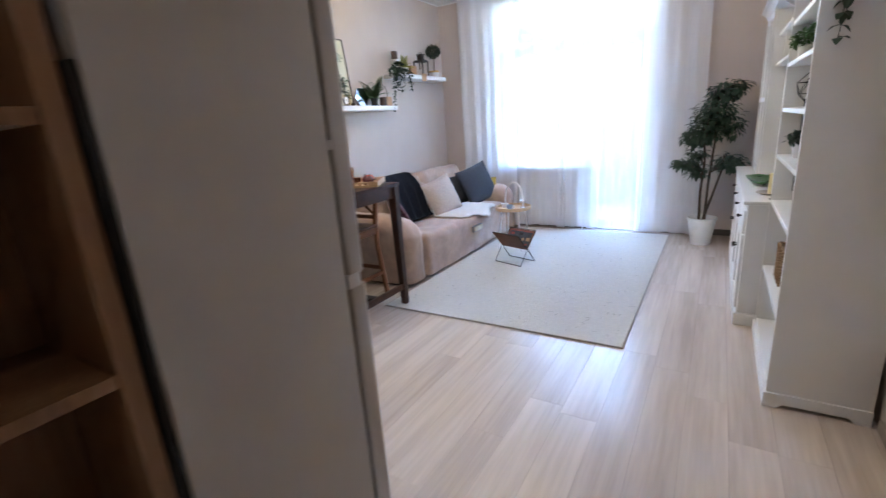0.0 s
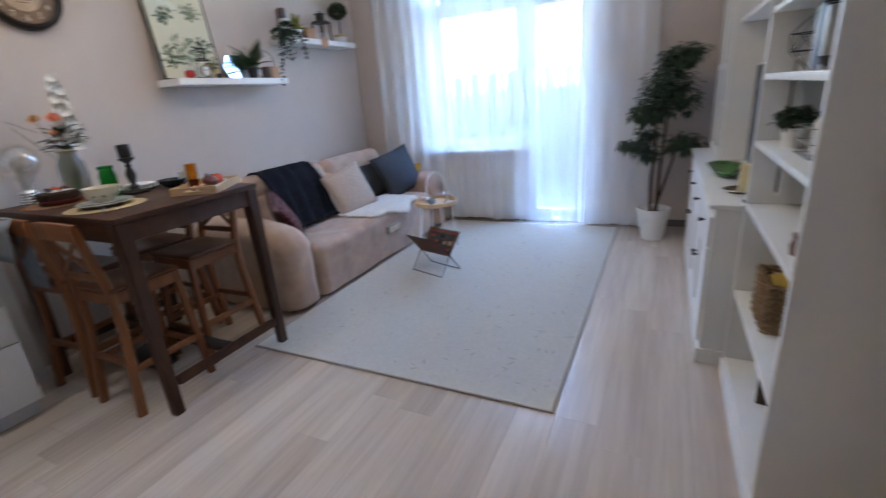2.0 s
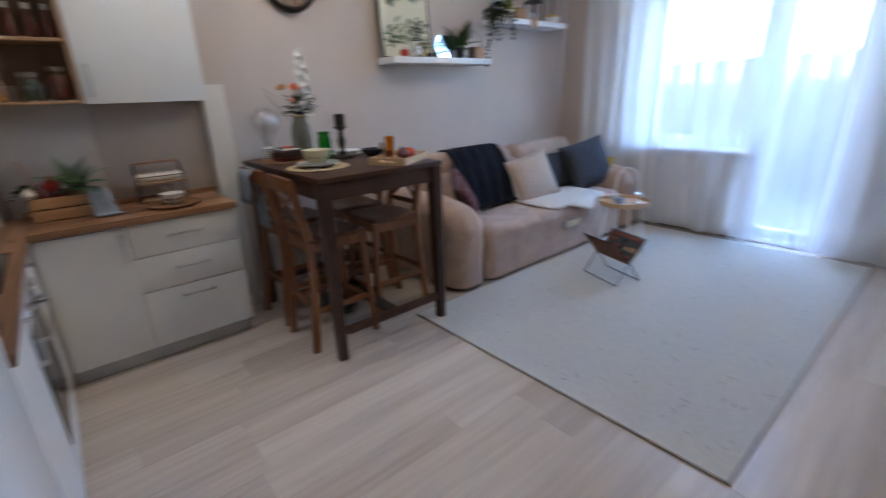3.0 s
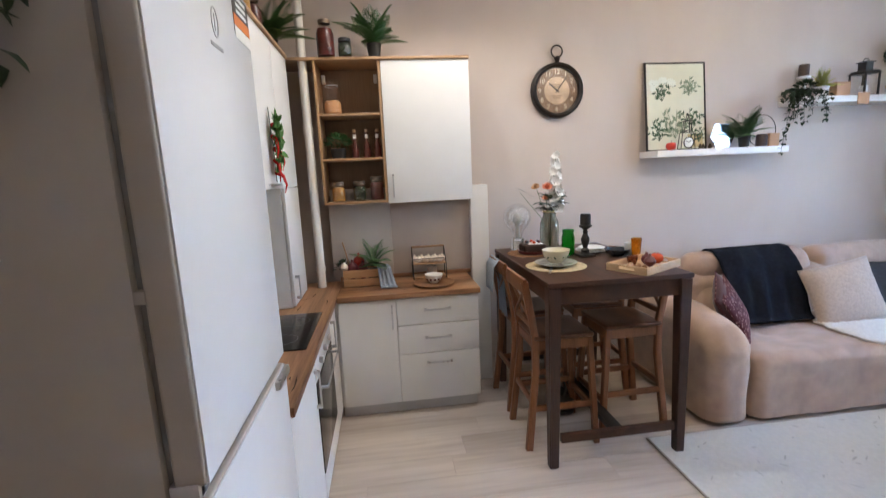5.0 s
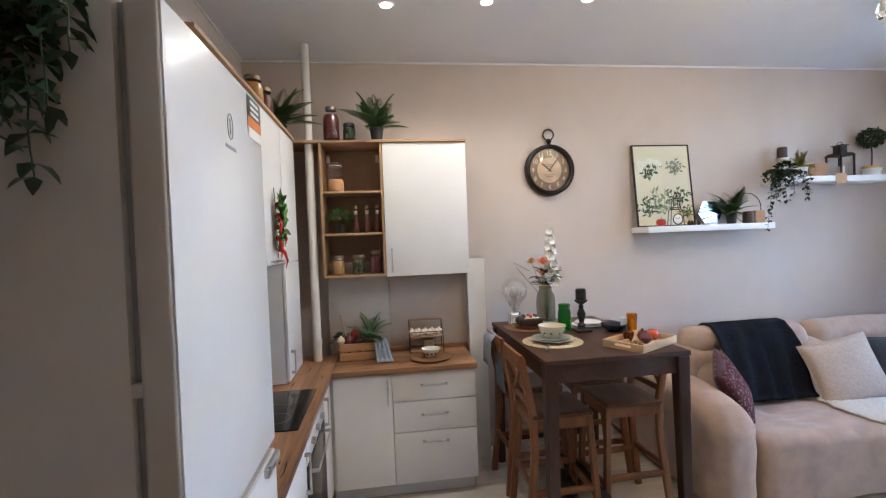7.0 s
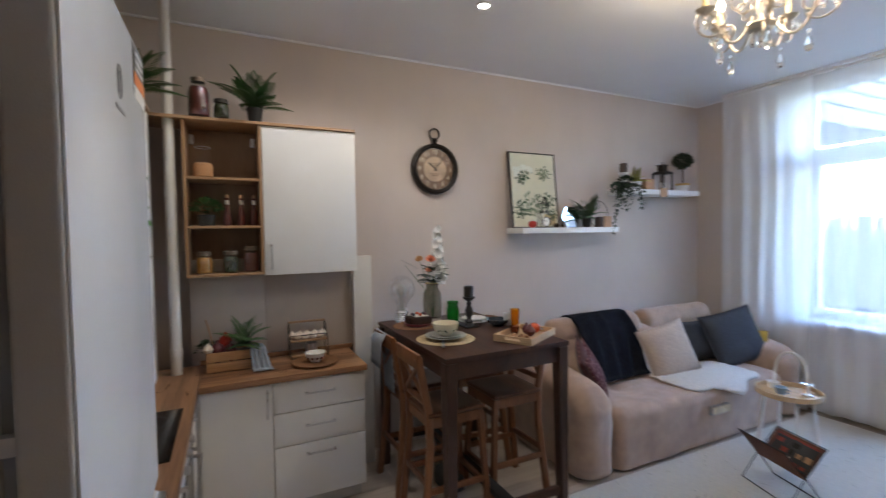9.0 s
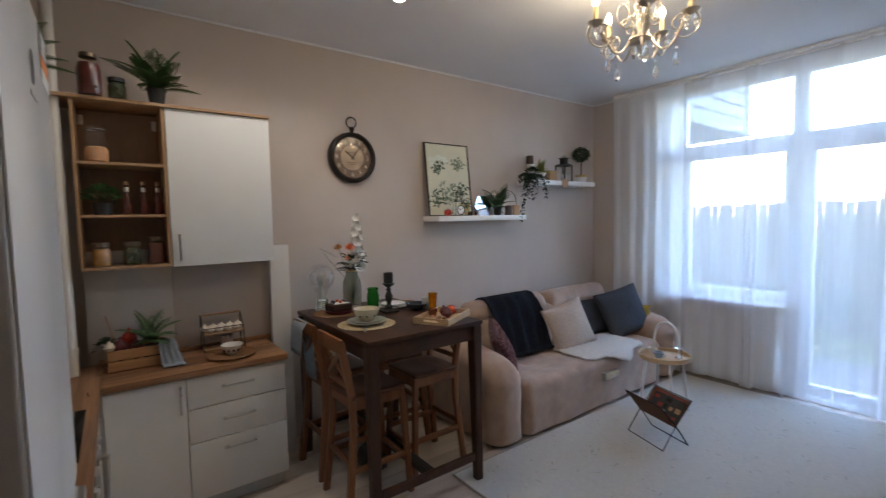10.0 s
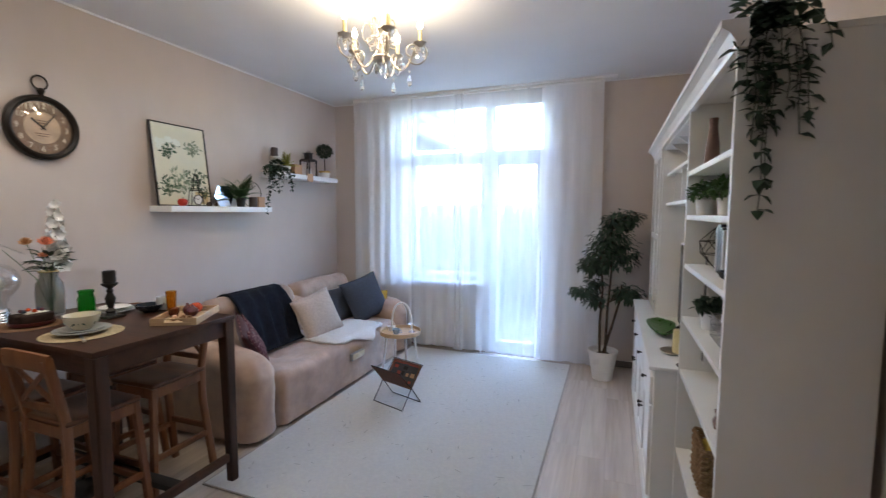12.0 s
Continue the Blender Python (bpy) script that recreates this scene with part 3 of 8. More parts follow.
# radiator below the window
rad = thing("radiator", (-2.20, Y1 - 0.075, 0.10), "white panel radiator below the window sill", "radiator")
bm = BM()
box(bm, (-0.50, -0.035, 0), (0.50, -0.012, 0.48), 0.008)
part("front_panel", bm, UPVC, rad)
for k in range(24):
    bm = BM()
    box(bm, (-0.48 + k * 0.0405, -0.042, 0.03), (-0.458 + k * 0.0405, -0.0355, 0.45), 0.002, 1)
    part("rib", bm, UPVC, rad)
bm = BM()
box(bm, (-0.50, -0.011, 0.01), (0.50, 0.04, 0.47), 0.006)
part("convector", bm, UPVC, rad)
bm = BM()
tube(bm, [(0.47, 0, 0.03), (0.53, 0, 0.03), (0.53, 0, -0.098)], 0.009, 8)
part("pipe", bm, UPVC, rad)


def curtain(name, x0, x1, y, z0, z1, folds, amp, mat, label, seed, flare=0.0, hem=0.02):
    bm = BM()
    nx, nz = int(folds * 10), 26
    g = []
    for i in range(nx + 1):
        row = []
        u = i / nx
        for j in range(nz + 1):
            v = j / nz
            z = z1 + (z0 - z1) * v + hem * v * noise.noise(Vector((u * 5 + seed, 0, 1)))
            ph = u * folds * 2 * math.pi + 1.1 * noise.noise(Vector((u * folds * 0.6, v * 0.7, seed)))
            a = amp * (0.55 + 0.45 * v) * (0.75 + 0.5 * noise.noise(Vector((u * folds * 0.35, seed, v))))
            x = x0 + (x1 - x0) * u + flare * v * (u - 0.5) + 0.25 * amp * math.sin(2 * ph)
            row.append(bm.verts.new((x, y + a * math.sin(ph) + 0.01 * noise.noise(Vector((u * 9, v * 3, seed))), z)))
        g.append(row)
    for i in range(nx):
        for j in range(nz):
            bm.faces.new((g[i][j], g[i + 1][j], g[i + 1][j + 1], g[i][j + 1]))
    o = thing(name, ((x0 + x1) / 2, y, z0), label, "curtain", "curtains at the window")
    bmesh.ops.translate(bm, verts=bm.verts[:], vec=(-(x0 + x1) / 2, -y, -z0))
    part("voile", bm, mat, o, smooth=2)
    bm = BM()
    box(bm, ((x0 - x1) / 2, -0.006, z1 - z0 - 0.01), ((x1 - x0) / 2, 0.006, z1 - z0 + 0.016), 0.002)
    part("heading_tape", bm, TRIMW, o)
    return o


curtain("curtain", -3.40, -2.57, 6.375, 0.03, 3.15, 5, 0.014, DENSE, "gathered white voile curtain hanging from ceiling rail", 3)
curtain("curtain", -0.965, -0.305, 6.385, 0.035, 3.15, 4, 0.014, DENSE, "gathered white voile curtain reaching the floor", 9, 0.06)
curtain("sheer_curtain", -2.66, -1.88, 6.388, 0.05, 3.15, 5, 0.013, TULLEW, "thin transparent white voile drawn across the window", 5)
curtain("sheer_curtain", -1.93, -0.91, 6.40, 0.045, 3.15, 6, 0.013, TULLE, "thin transparent white voile drawn across balcony door", 14)
curtain("sheer_curtain", -2.00, -1.88, 6.355, 0.04, 3.15, 2, 0.018, TULLE, "narrow gathered edge of thin white voile", 21)
rail = thing("curtain_rail", (-1.76, 6.385, H), "white ceiling curtain rail", "curtain rail")
bm = BM()
box(bm, (-1.60, -0.05, -0.026), (1.56, 0.05, -0.0005), 0.005)
part("rail", bm, TRIMW, rail)
for sx in (-1.61, 1.57):
    bm = BM()
    box(bm, (sx - 0.012, -0.05, -0.028), (sx + 0.012, 0.05, -0.0005), 0.006)
    part("end_cap", bm, TRIMW, rail)

# ---- outside ----
bm = BM()
box(bm, (-400, 7.0, -0.75), (400, 800, -0.60))
solo("ground", bm, GRASS, "lawn and land beyond the balcony", "ground", kind="structure", smooth=0)
bm = BM()
box(bm, (-3.6, 6.85, -0.2), (0.4, 8.3, -0.02))
solo("pavement", bm, M("terrace_concrete", (0.11, 0.11, 0.107), 0.9, 0.1), "pale concrete terrace outside balcony door", "terrace", kind="structure", smooth=0)
can = thing("neighbouring_canopy", (-2.95, 7.2, 2.95), "pale clapboard clad overhang of the building", "canopy")
bm = BM()
box(bm, (-2.0, 0.0, 0.0), (-0.03, 2.0, 1.3))
part("body", bm, SIDING, can, "", 0)
for k in range(7):
    bm = BM()
    box(bm, (-0.028, 0.0, k * 0.185), (0.0, 2.0, k * 0.185 + 0.165), 0.008)
    part("siding_board", bm, SIDING, can)
bm = BM()
box(bm, (-2.0, 0.0, -3.55), (-1.2, 2.0, -0.041))
part("wing_wall", bm, SIDING, can, "", 0)
bm = BM()
box(bm, (-2.0, -0.02, -0.04), (0.02, 2.02, -0.002), 0.006)
part("soffit", bm, SIDING, can)
fen = thing("board_fence", (-1.5, 12.5, -0.60), "tall weathered pale board fence", "fence")
bm = BM()
box(bm, (-0.072, -0.012, 0), (0.072, 0.012, 2.55), 0.004, 1)
board_me = finish(bm, "board", FENCE, 0)
for k in range(110):
    o = new("board", board_me)
    o.parent = fen
    o.location = (-9.0 + k * 0.155, 0.012 * ((k * 7) % 3 - 1), random.uniform(-0.02, 0.03))
for z in (0.5, 2.0):
    bm = BM()
    box(bm, (-9.1, 0.014, z), (8.1, 0.06, z + 0.09))
    part("rail", bm, FENCE, fen, "", 0)
rng = random.Random(4)
hed = thing("hedge", (-1.4, 8.9, -0.60), "loose green hedge beyond the terrace", "hedge")
bm = BM()
for k in range(2600):
    p = Vector((rng.uniform(-1.7, 2.2), rng.gauss(0, 0.22), rng.uniform(0.0, 1.35) + 0.12 * noise.noise(Vector((k, 1, 1)))))
    leaf(bm, p, rvec(rng), Vector((0, 0, 1)), rng.uniform(0.06, 0.11), rng.uniform(0.04, 0.06))
part("foliage", bm, HEDGE, hed)
bm = BM()
for k in range(9):
    x = -1.6 + k * 0.45
    tube(bm, [(x, 0, 0), (x + 0.05, 0.03, 0.5), (x - 0.05, 0, 1.1)], 0.016, 6, 0.006)
part("stem", bm, BARK, hed)
for k, x in enumerate((-2.36, -2.02)):
    o = thing("window_plant", (x, 6.78, 0.86), "small green plant on outer window ledge", "plant", "plants on the ledge")
    bm = BM()
    lathe(bm, (0, 0, 0), [(0.0, 0), (0.035, 0), (0.05, 0.08), (0.044, 0.08), (0.0, 0.07)], 18)
    part("pot", bm, GREYPL, o)
    bm = BM()
    for q in range(60):
        leaf(bm, Vector((0, 0, 0.08)) + rvec(rng, 0) * 0.05, rvec(rng, -0.1), Vector((0, 0, 1)), 0.05, 0.025)
    part("foliage", bm, HEDGE, o)

# ---- rug ----
rug = thing("rug", (-1.575, 4.795, 0.0), "low pile ivory rug with faint carved flecks", "rug")
bm = BM()
nx, ny = 24, 36
g = [[bm.verts.new((-0.99 + 1.98 * i / nx, -1.585 + 3.17 * j / ny, 0.012 + 0.0012 * noise.noise(Vector((i * 0.7, j * 0.7, 3))))) for j in range(ny + 1)] for i in range(nx + 1)]
for i in range(nx):
    for j in range(ny):
        bm.faces.new((g[i][j], g[i + 1][j], g[i + 1][j + 1], g[i][j + 1]))
box(bm, (-0.99, -1.585, 0.001), (0.99, 1.585, 0.009))
part("surface", bm, RUGM, rug)
bm = BM()
for lo, hi in [((-1.0, -1.595, 0.001), (1.0, -1.583, 0.0125)), ((-1.0, 1.583, 0.001), (1.0, 1.595, 0.0125)), ((-1.0, -1.583, 0.001), (-0.988, 1.583, 0.0125)), ((0.988, -1.583, 0.001), (1.0, 1.583, 0.0125))]:
    box(bm, lo, hi, 0.003)
part("binding", bm, RUGEDGE, rug)
bm = BM()
for k in range(190):
    x, y, a = rng.uniform(-0.95, 0.95), rng.uniform(-1.5, 1.5), rng.uniform(0, 3.14)
    l, w = rng.uniform(0.008, 0.035), rng.uniform(0.003, 0.006)
    c, s = math.cos(a), math.sin(a)
    q = [(x + c * l * u - s * w * v, y + s * l * u + c * w * v, 0.0142) for u, v in ((-1, 0), (-0.5, -1), (0.4, -0.8), (1, 0), (0.5, 1), (-0.4, 0.9))]
    bm.faces.new([bm.verts.new(p) for p in q])
tagged(part("fleck", bm, FLECK, rug, "darker carved flecks"), kind="stuff")


# ---- kitchen ----
def bow_handle(bm, a, b, out, r=0.005, stand=0.028):
    """A steel bar handle between a and b that stands off along out."""
    a, b, out = Vector(a), Vector(b), Vector(out)
    d = (b - a).normalized()
    side = d.cross(out)
    m = Matrix((d, side, out)).transposed().to_4x4()
    m.translation = (a + b) / 2
    L = (b - a).length / 2
    box(bm, (-L, -0.006, stand - 0.008), (L, 0.006, stand), 0.003, 2, m)
    for s in (-1, 1):
        box(bm, (s * L - (0.018 if s > 0 else 0), -0.006, 0.0), (s * L + (0.018 if s < 0 else 0), 0.006, stand - 0.004), 0.002, 2, m)


KX, KY = -3.15, 1.322         # worktop fronts: short arm, long arm


def front_x(o, name, y0, y1, z0, z1, x, handle=None, mat=WHITE_LAC):
    bm = BM()
    box(bm, (x - 0.019, y0 + 0.0015, z0 + 0.0015), (x, y1 - 0.0015, z1 - 0.0015), 0.0025)
    d = part(name, bm, mat, o)
    if handle:
        bm = BM()
        bow_handle(bm, (x, *handle[0]), (x, *handle[1]), (1, 0, 0))
        part("handle", bm, STEEL, d, "brushed steel bar handle")
    return d


def front_y(o, name, x0, x1, z0, z1, y, handle=None, mat=WHITE_LAC):
    bm = BM()
    box(bm, (x0 + 0.0015, y - 0.019, z0 + 0.0015), (x1 - 0.0015, y, z1 - 0.0015), 0.0025)
    d = part(name, bm, mat, o)
    if handle:
        bm = BM()
        (xa, za), (xb, zb) = handle
        bow_handle(bm, (xa, y, za), (xb, y, zb), (0, 1, 0))
        part("handle", bm, STEEL, d, "brushed steel bar handle")
    return d


FX = KX - 0.025
cab = thing("base_cabinet", (0, 0, 0), "white kitchen base cabinet with one door", "cabinet", "base cabinets")
bm = BM()
box(bm, (-3.66, 1.30, 0.10), (FX - 0.02, 1.713, 0.86))
part("body", bm, CARCASS, cab, "", 0)
front_x(cab, "door", 1.325, 1.715, 0.10, 0.855, FX, ((1.685, 0.65), (1.685, 0.82)))
cab = thing("drawer_cabinet", (0, 0, 0), "white kitchen cabinet with three drawers", "cabinet", "base cabinets")
bm = BM()
box(bm, (-3.66, 1.716, 0.10), (FX - 0.02, 2.285, 0.86))
part("body", bm, CARCASS, cab, "", 0)
for z0, z1 in ((0.10, 0.45), (0.452, 0.66), (0.662, 0.855)):
    zc = z1 - 0.065 if z1 < 0.5 else (z0 + z1) / 2 + 0.01
    front_x(cab, "drawer", 1.716, 2.287, z0, z1, FX, ((1.905, zc), (2.09, zc)))
pl = thing("plinth", (0, 0, 0), "grey kitchen plinth board", "plinth", kind="structure")
bm = BM()
box(bm, (FX - 0.075, 1.305, 0.002), (FX - 0.06, 2.27, 0.10), 0.002)
part("board", bm, PLINTH, pl)
bm = BM()
box(bm, (-3.02, 1.23, 0.002), (-1.72, 1.245, 0.10), 0.002)
part("board", bm, PLINTH, pl)
cab = thing("corner_cabinet", (0, 0.025, 0), "white corner base cabinet with narrow door", "cabinet", "base cabinets")
bm = BM()
box(bm, (-3.66, 0.72, 0.10), (-2.86, 1.26, 0.86))
part("body", bm, CARCASS, cab, "", 0)
front_y(cab, "door", -3.17, -2.862, 0.10, 0.855, 1.28, ((-2.89, 0.66), (-2.89, 0.83)))
oven = thing("oven", (0, 0.025, 0), "built-in oven with black glass door and steel handle", "oven")
bm = BM()
box(bm, (-2.855, 0.75, 0.10), (-2.265, 1.262, 0.86))
part("body", bm, GREYDARK, oven, "", 0)
bm = BM()
box(bm, (-2.852, 1.264, 0.245), (-2.268, 1.284, 0.72), 0.004)
od = part("door", bm, BLACKGLASS, oven, "black glass oven door")
bm = BM()
bow_handle(bm, (-2.80, 1.284, 0.675), (-2.32, 1.284, 0.675), (0, 1, 0), 0.008, 0.045)
part("handle", bm, STEEL, od)
bm = BM()
box(bm, (-2.852, 1.264, 0.724), (-2.268, 1.282, 0.855), 0.003)
cp = part("control_panel", bm, WHITE_GLOSS, oven)
for k in range(3):
    bm = BM()
    cyl(bm, (0, 0, 0), 0.018, 0.022, 20, m=pose(-2.72 + k * 0.16, 1.282, 0.79, -90, 0, 0), bev=0.003)
    part("knob", bm, STEEL, cp)
bm = BM()
box(bm, (-2.852, 1.264, 0.103), (-2.268, 1.282, 0.241), 0.003)
part("lower_panel", bm, WHITE_LAC, oven)
cab = thing("base_cabinet", (0, 0.025, 0), "white kitchen base cabinet beside the fridge", "cabinet", "base cabinets")
bm = BM()
box(bm, (-2.26, 0.72, 0.10), (-1.72, 1.26, 0.86))
part("body", bm, CARCASS, cab, "", 0)
front_y(cab, "door", -2.262, -1.722, 0.10, 0.855, 1.28, ((-2.225, 0.62), (-2.225, 0.81)))

wt = thing("worktop", (0, 0, 0.862), "rustic brown oak worktop around the corner", "worktop")
bm = BM()
box(bm, (-3.66, 0.705, 0), (-1.715, KY, 0.038), 0.004)
part("long_arm", bm, TOPX, wt)
bm = BM()
box(bm, (-3.66, KY + 0.002, 0), (KX, 2.30, 0.038), 0.004)
part("short_arm", bm, TOPY, wt)
bm = BM()
rg = random.Random(11)
for k in range(11):
    x, y = rg.uniform(-3.5, -3.1), rg.uniform(1.0, 2.28)
    l = rg.uniform(0.02, 0.08)
    q = [(x + 0.003 * u + 0.004 * math.sin(v * 3 + k), y + l * v, 0.0385) for u, v in ((0, -1), (1, -0.3), (0.8, 0.4), (0, 1), (-1, 0.2), (-0.7, -0.5))]
    bm.faces.new([bm.verts.new(p) for p in q])
for k in range(10):
    x, y = rg.uniform(-3.4, -1.9), rg.uniform(1.10, 1.29)
    l = rg.uniform(0.02, 0.09)
    q = [(x + l * v, y + 0.003 * u + 0.004 * math.sin(v * 3 + k), 0.0385) for u, v in ((0, -1), (1, -0.3), (0.8, 0.4), (0, 1), (-1, 0.2), (-0.7, -0.5))]
    bm.faces.new([bm.verts.new(p) for p in q])
tagged(part("knot_cracks", bm, SOIL, wt, "dark filled cracks in the oak"), kind="stuff")
hob = thing("hob", (-2.55, 1.03, 0.9005), "black glass hob set into the worktop", "hob")
bm = BM()
box(bm, (-0.29, -0.245, 0), (0.29, 0.245, 0.006), 0.002)
part("glass_top", bm, BLACKGLASS, hob)
for k, (x, y, r) in enumerate(((-0.14, 0.11, 0.085), (0.14, 0.11, 0.07), (-0.14, -0.11, 0.07), (0.14, -0.11, 0.085))):
    bm = BM()
    tube(bm, [(x + r * math.cos(a * math.pi / 16), y + r * math.sin(a * math.pi / 16), 0.0062) for a in range(32)], 0.0008, 4, closed=True)
    part("zone_ring", bm, GREYDARK, hob)

# back panel and end panel of the short arm
bs = thing("backsplash", (0, 0, 0), "beige splashback panel with a dark edge", "backsplash", kind="structure")
bm = BM()
box(bm, (-3.685, 1.262, 0.902), (-3.665, 1.72, 1.60), 0.002)
part("panel", bm, M("splashback_beige", (0.53, 0.475, 0.43), 0.5, 0.05, 4, 0.05), bs)
bm = BM()
box(bm, (-3.685, 1.723, 0.902), (-3.665, 2.335, 1.60), 0.002)
part("panel", bm, M("splashback_beige_dark", (0.48, 0.42, 0.375), 0.5, 0.05, 4, 0.05), bs)
bm = BM()
box(bm, (-3.664, 1.31, 0.9005), (-3.645, 2.33, 0.93), 0.004)
part("edge_strip", bm, TOPY, bs, "brown worktop edge strip")
bm = BM()
box(bm, (-3.664, 2.336, 0.002), (-3.60, 2.475, 1.59), 0.003)
box(bm, (-3.79, 2.455, 0.002), (-3.664, 2.475, 1.59), 0.003)
solo("end_panel", bm, WHITE_LAC, "tall narrow white end panel beside worktop", "panel")

# wall cabinets, short arm
UB, UT = 1.50, 2.488
oc = thing("open_wall_cabinet", (0, 0, 0), "oak open wall cabinet with two shelves", "wall cabinet", "wall cabinets")
for nm, lo, hi, mt in (("side", (-3.75, 1.262, UB), (-3.45, 1.278, UT - 0.02), OAKV), ("side", (-3.75, 1.694, UB), (-3.45, 1.71, UT - 0.02), OAKV),
                       ("bottom", (-3.75, 1.278, UB), (-3.45, 1.694, UB + 0.016), OAK), ("shelf", (-3.73, 1.279, 1.805), (-3.455, 1.693, 1.821), OAK),
                       ("shelf", (-3.73, 1.279, 2.11), (-3.455, 1.693, 2.126), OAK), ("back", (-3.75, 1.278, UB + 0.016), (-3.738, 1.694, UT - 0.02), CABBACK)):
    bm = BM()
    box(bm, lo, hi, 0.0015)
    part(nm, bm, mt, oc)
for y in (1.285, 1.66):
    bm = BM()
    box(bm, (-3.735, y, 2.37), (-3.70, y + 0.026, 2.43), 0.004)
    part("hanging_bracket", bm, TRIMW, oc)
wc = thing("wall_cabinet", (0, 0, 0), "white wall cabinet with one door", "wall cabinet", "wall cabinets")
bm = BM()
box(bm, (-3.75, 1.713, UB - 0.002), (-3.472, 2.325, UT - 0.02))
part("body", bm, OAK, wc, "oak coloured cabinet body", 0)
front_x(wc, "door", 1.713, 2.328, UB - 0.008, UT - 0.018, -3.45, ((1.755, 1.53), (1.755, 1.70)))
bm = BM()
box(bm, (-3.78, 0.72, UT - 0.016), (-3.435, 2.33, UT + 0.002), 0.002)
solo("top_board", bm, OAK, "oak board lying on the wall cabinets", "board")

# wall cabinets, long arm
uc = thing("tall_wall_cabinet", (0, 0, 0), "white cabinet standing on the worktop", "wall cabinet", "wall cabinets")
bm = BM()
box(bm, (-3.40, 0.705, 0.905), (-2.975, 1.078, UT - 0.02), 0.002)
part("body", bm, CARCASS, uc)
front_y(uc, "door", -3.40, -2.973, 0.915, 1.64, 1.10, ((-3.03, 0.95), (-3.03, 1.10)))
front_y(uc, "door", -3.40, -2.973, 1.643, UT - 0.018, 1.10)
uc = thing("wall_cabinet", (0, 0, 0), "white wall cabinet over the hob", "wall cabinet", "wall cabinets")
bm = BM()
box(bm, (-2.97, 0.705, 1.643), (-2.42, 1.078, UT - 0.02), 0.002)
part("body", bm, CARCASS, uc)
front_y(uc, "door", -2.97, -2.42, 1.643, UT - 0.018, 1.10, ((-2.80, 1.665), (-2.62, 1.665)))
uc = thing("wall_cabinet", (0, 0, 0), "white wall cabinet beside the fridge", "wall cabinet", "wall cabinets")
bm = BM()
box(bm, (-2.416, 0.705, 1.643), (-1.72, 1.078, UT - 0.02), 0.002)
part("body", bm, CARCASS, uc)
front_y(uc, "door", -2.416, -1.72, 1.643, UT - 0.018, 1.10)
bm = BM()
box(bm, (-3.38, 0.72, UT - 0.016), (-1.72, 1.115, UT + 0.001), 0.002)
solo("top_board", bm, OAK, "oak board lying on the long wall cabinets", "board")
bm = BM()
box(bm, (-2.972, 0.702, 0.902), (-1.72, 0.712, 1.64), 0.001)
solo("splashback", bm, M("grey_splashback", (0.47, 0.46, 0.45), 0.4, 0.04), "pale grey splashback behind the hob", "splashback")
bm = BM()
cyl(bm, (-3.50, 1.19, 0.9005), 0.03, H - 0.9035, 24)
cyl(bm, (-3.50, 1.19, 2.00), 0.034, 0.05, 24)
cyl(bm, (-3.50, 1.19, 1.02), 0.034, 0.04, 24)
solo("riser_pipe", bm, PIPEM, "white painted heating riser pipe in the corner", "pipe")

# fridge
fr = thing("fridge", (-1.04, 1.310, 0), "tall white two-door fridge freezer", "fridge")
FW, FT = 0.67, 2.217
# body and door edges take a darker grey than the white door face
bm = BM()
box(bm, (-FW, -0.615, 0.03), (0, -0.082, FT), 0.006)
part("body", bm, FRIDGE_SIDE, fr, "fridge body in a darker grey than the door face")
bm = BM()
box(bm, (-FW + 0.012, -0.0815, 0.04), (-0.018, -0.066, FT - 0.01))
part("gasket", bm, GREYDARK, fr, "grey door seal", 0)
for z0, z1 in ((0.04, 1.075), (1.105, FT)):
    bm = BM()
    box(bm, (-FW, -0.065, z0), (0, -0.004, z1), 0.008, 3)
    d = part("door", bm, FRIDGE_SIDE, fr, "fridge door with edges in a darker grey than its face")
    bm = BM()
    box(bm, (-FW + 0.004, -0.0039, z0 + 0.004), (-0.004, 0.0, z1 - 0.004), 0.0015)
    part("front_panel", bm, WHITE_GLOSS, d, "glossy white door face")
bm = BM()
box(bm, (-FW + 0.01, -0.07, 1.0745), (-0.006, -0.02, 1.106), 0.004)
part("handle_recess", bm, GREYDARK, fr, "recessed grip between the doors")
bm = BM()
box(bm, (-FW + 0.004, -0.004, 1.040), (-FW + 0.15, 0.016, 1.070), 0.008)
part("grip_handle", bm, STEEL, fr, "grey moulded grip handle")
bm = BM()
box(bm, (-0.03, -0.075, 1.068), (0.002, -0.02, 1.112), 0.004)
part("hinge", bm, STEEL, fr)
bm = BM()
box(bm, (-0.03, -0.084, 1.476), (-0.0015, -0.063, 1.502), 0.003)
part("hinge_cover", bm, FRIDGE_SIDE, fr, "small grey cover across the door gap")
bm = BM()
tube(bm, [(-0.36 + 0.02 * math.cos(a * math.pi / 12), 0.0008, 2.065 + 0.034 * math.sin(a * math.pi / 12)) for a in range(24)], 0.0012, 4, closed=True)
box(bm, (-0.362, 0.0, 2.045), (-0.358, 0.0015, 2.085))
box(bm, (-0.40, 0.0, 2.005), (-0.32, 0.0012, 2.014))
part("logo", bm, GREYDARK, fr, "plain grey maker's mark", 0)
bm = BM()
box(bm, (-FW + 0.006, 0.0002, 2.09), (-FW + 0.150, 0.001, 2.205))
stk = part("sticker", bm, TVB, fr, "black and orange energy sticker", 0)
bm = BM()
box(bm, (-FW + 0.008, 0.0012, 2.112), (-FW + 0.148, 0.0018, 2.142))
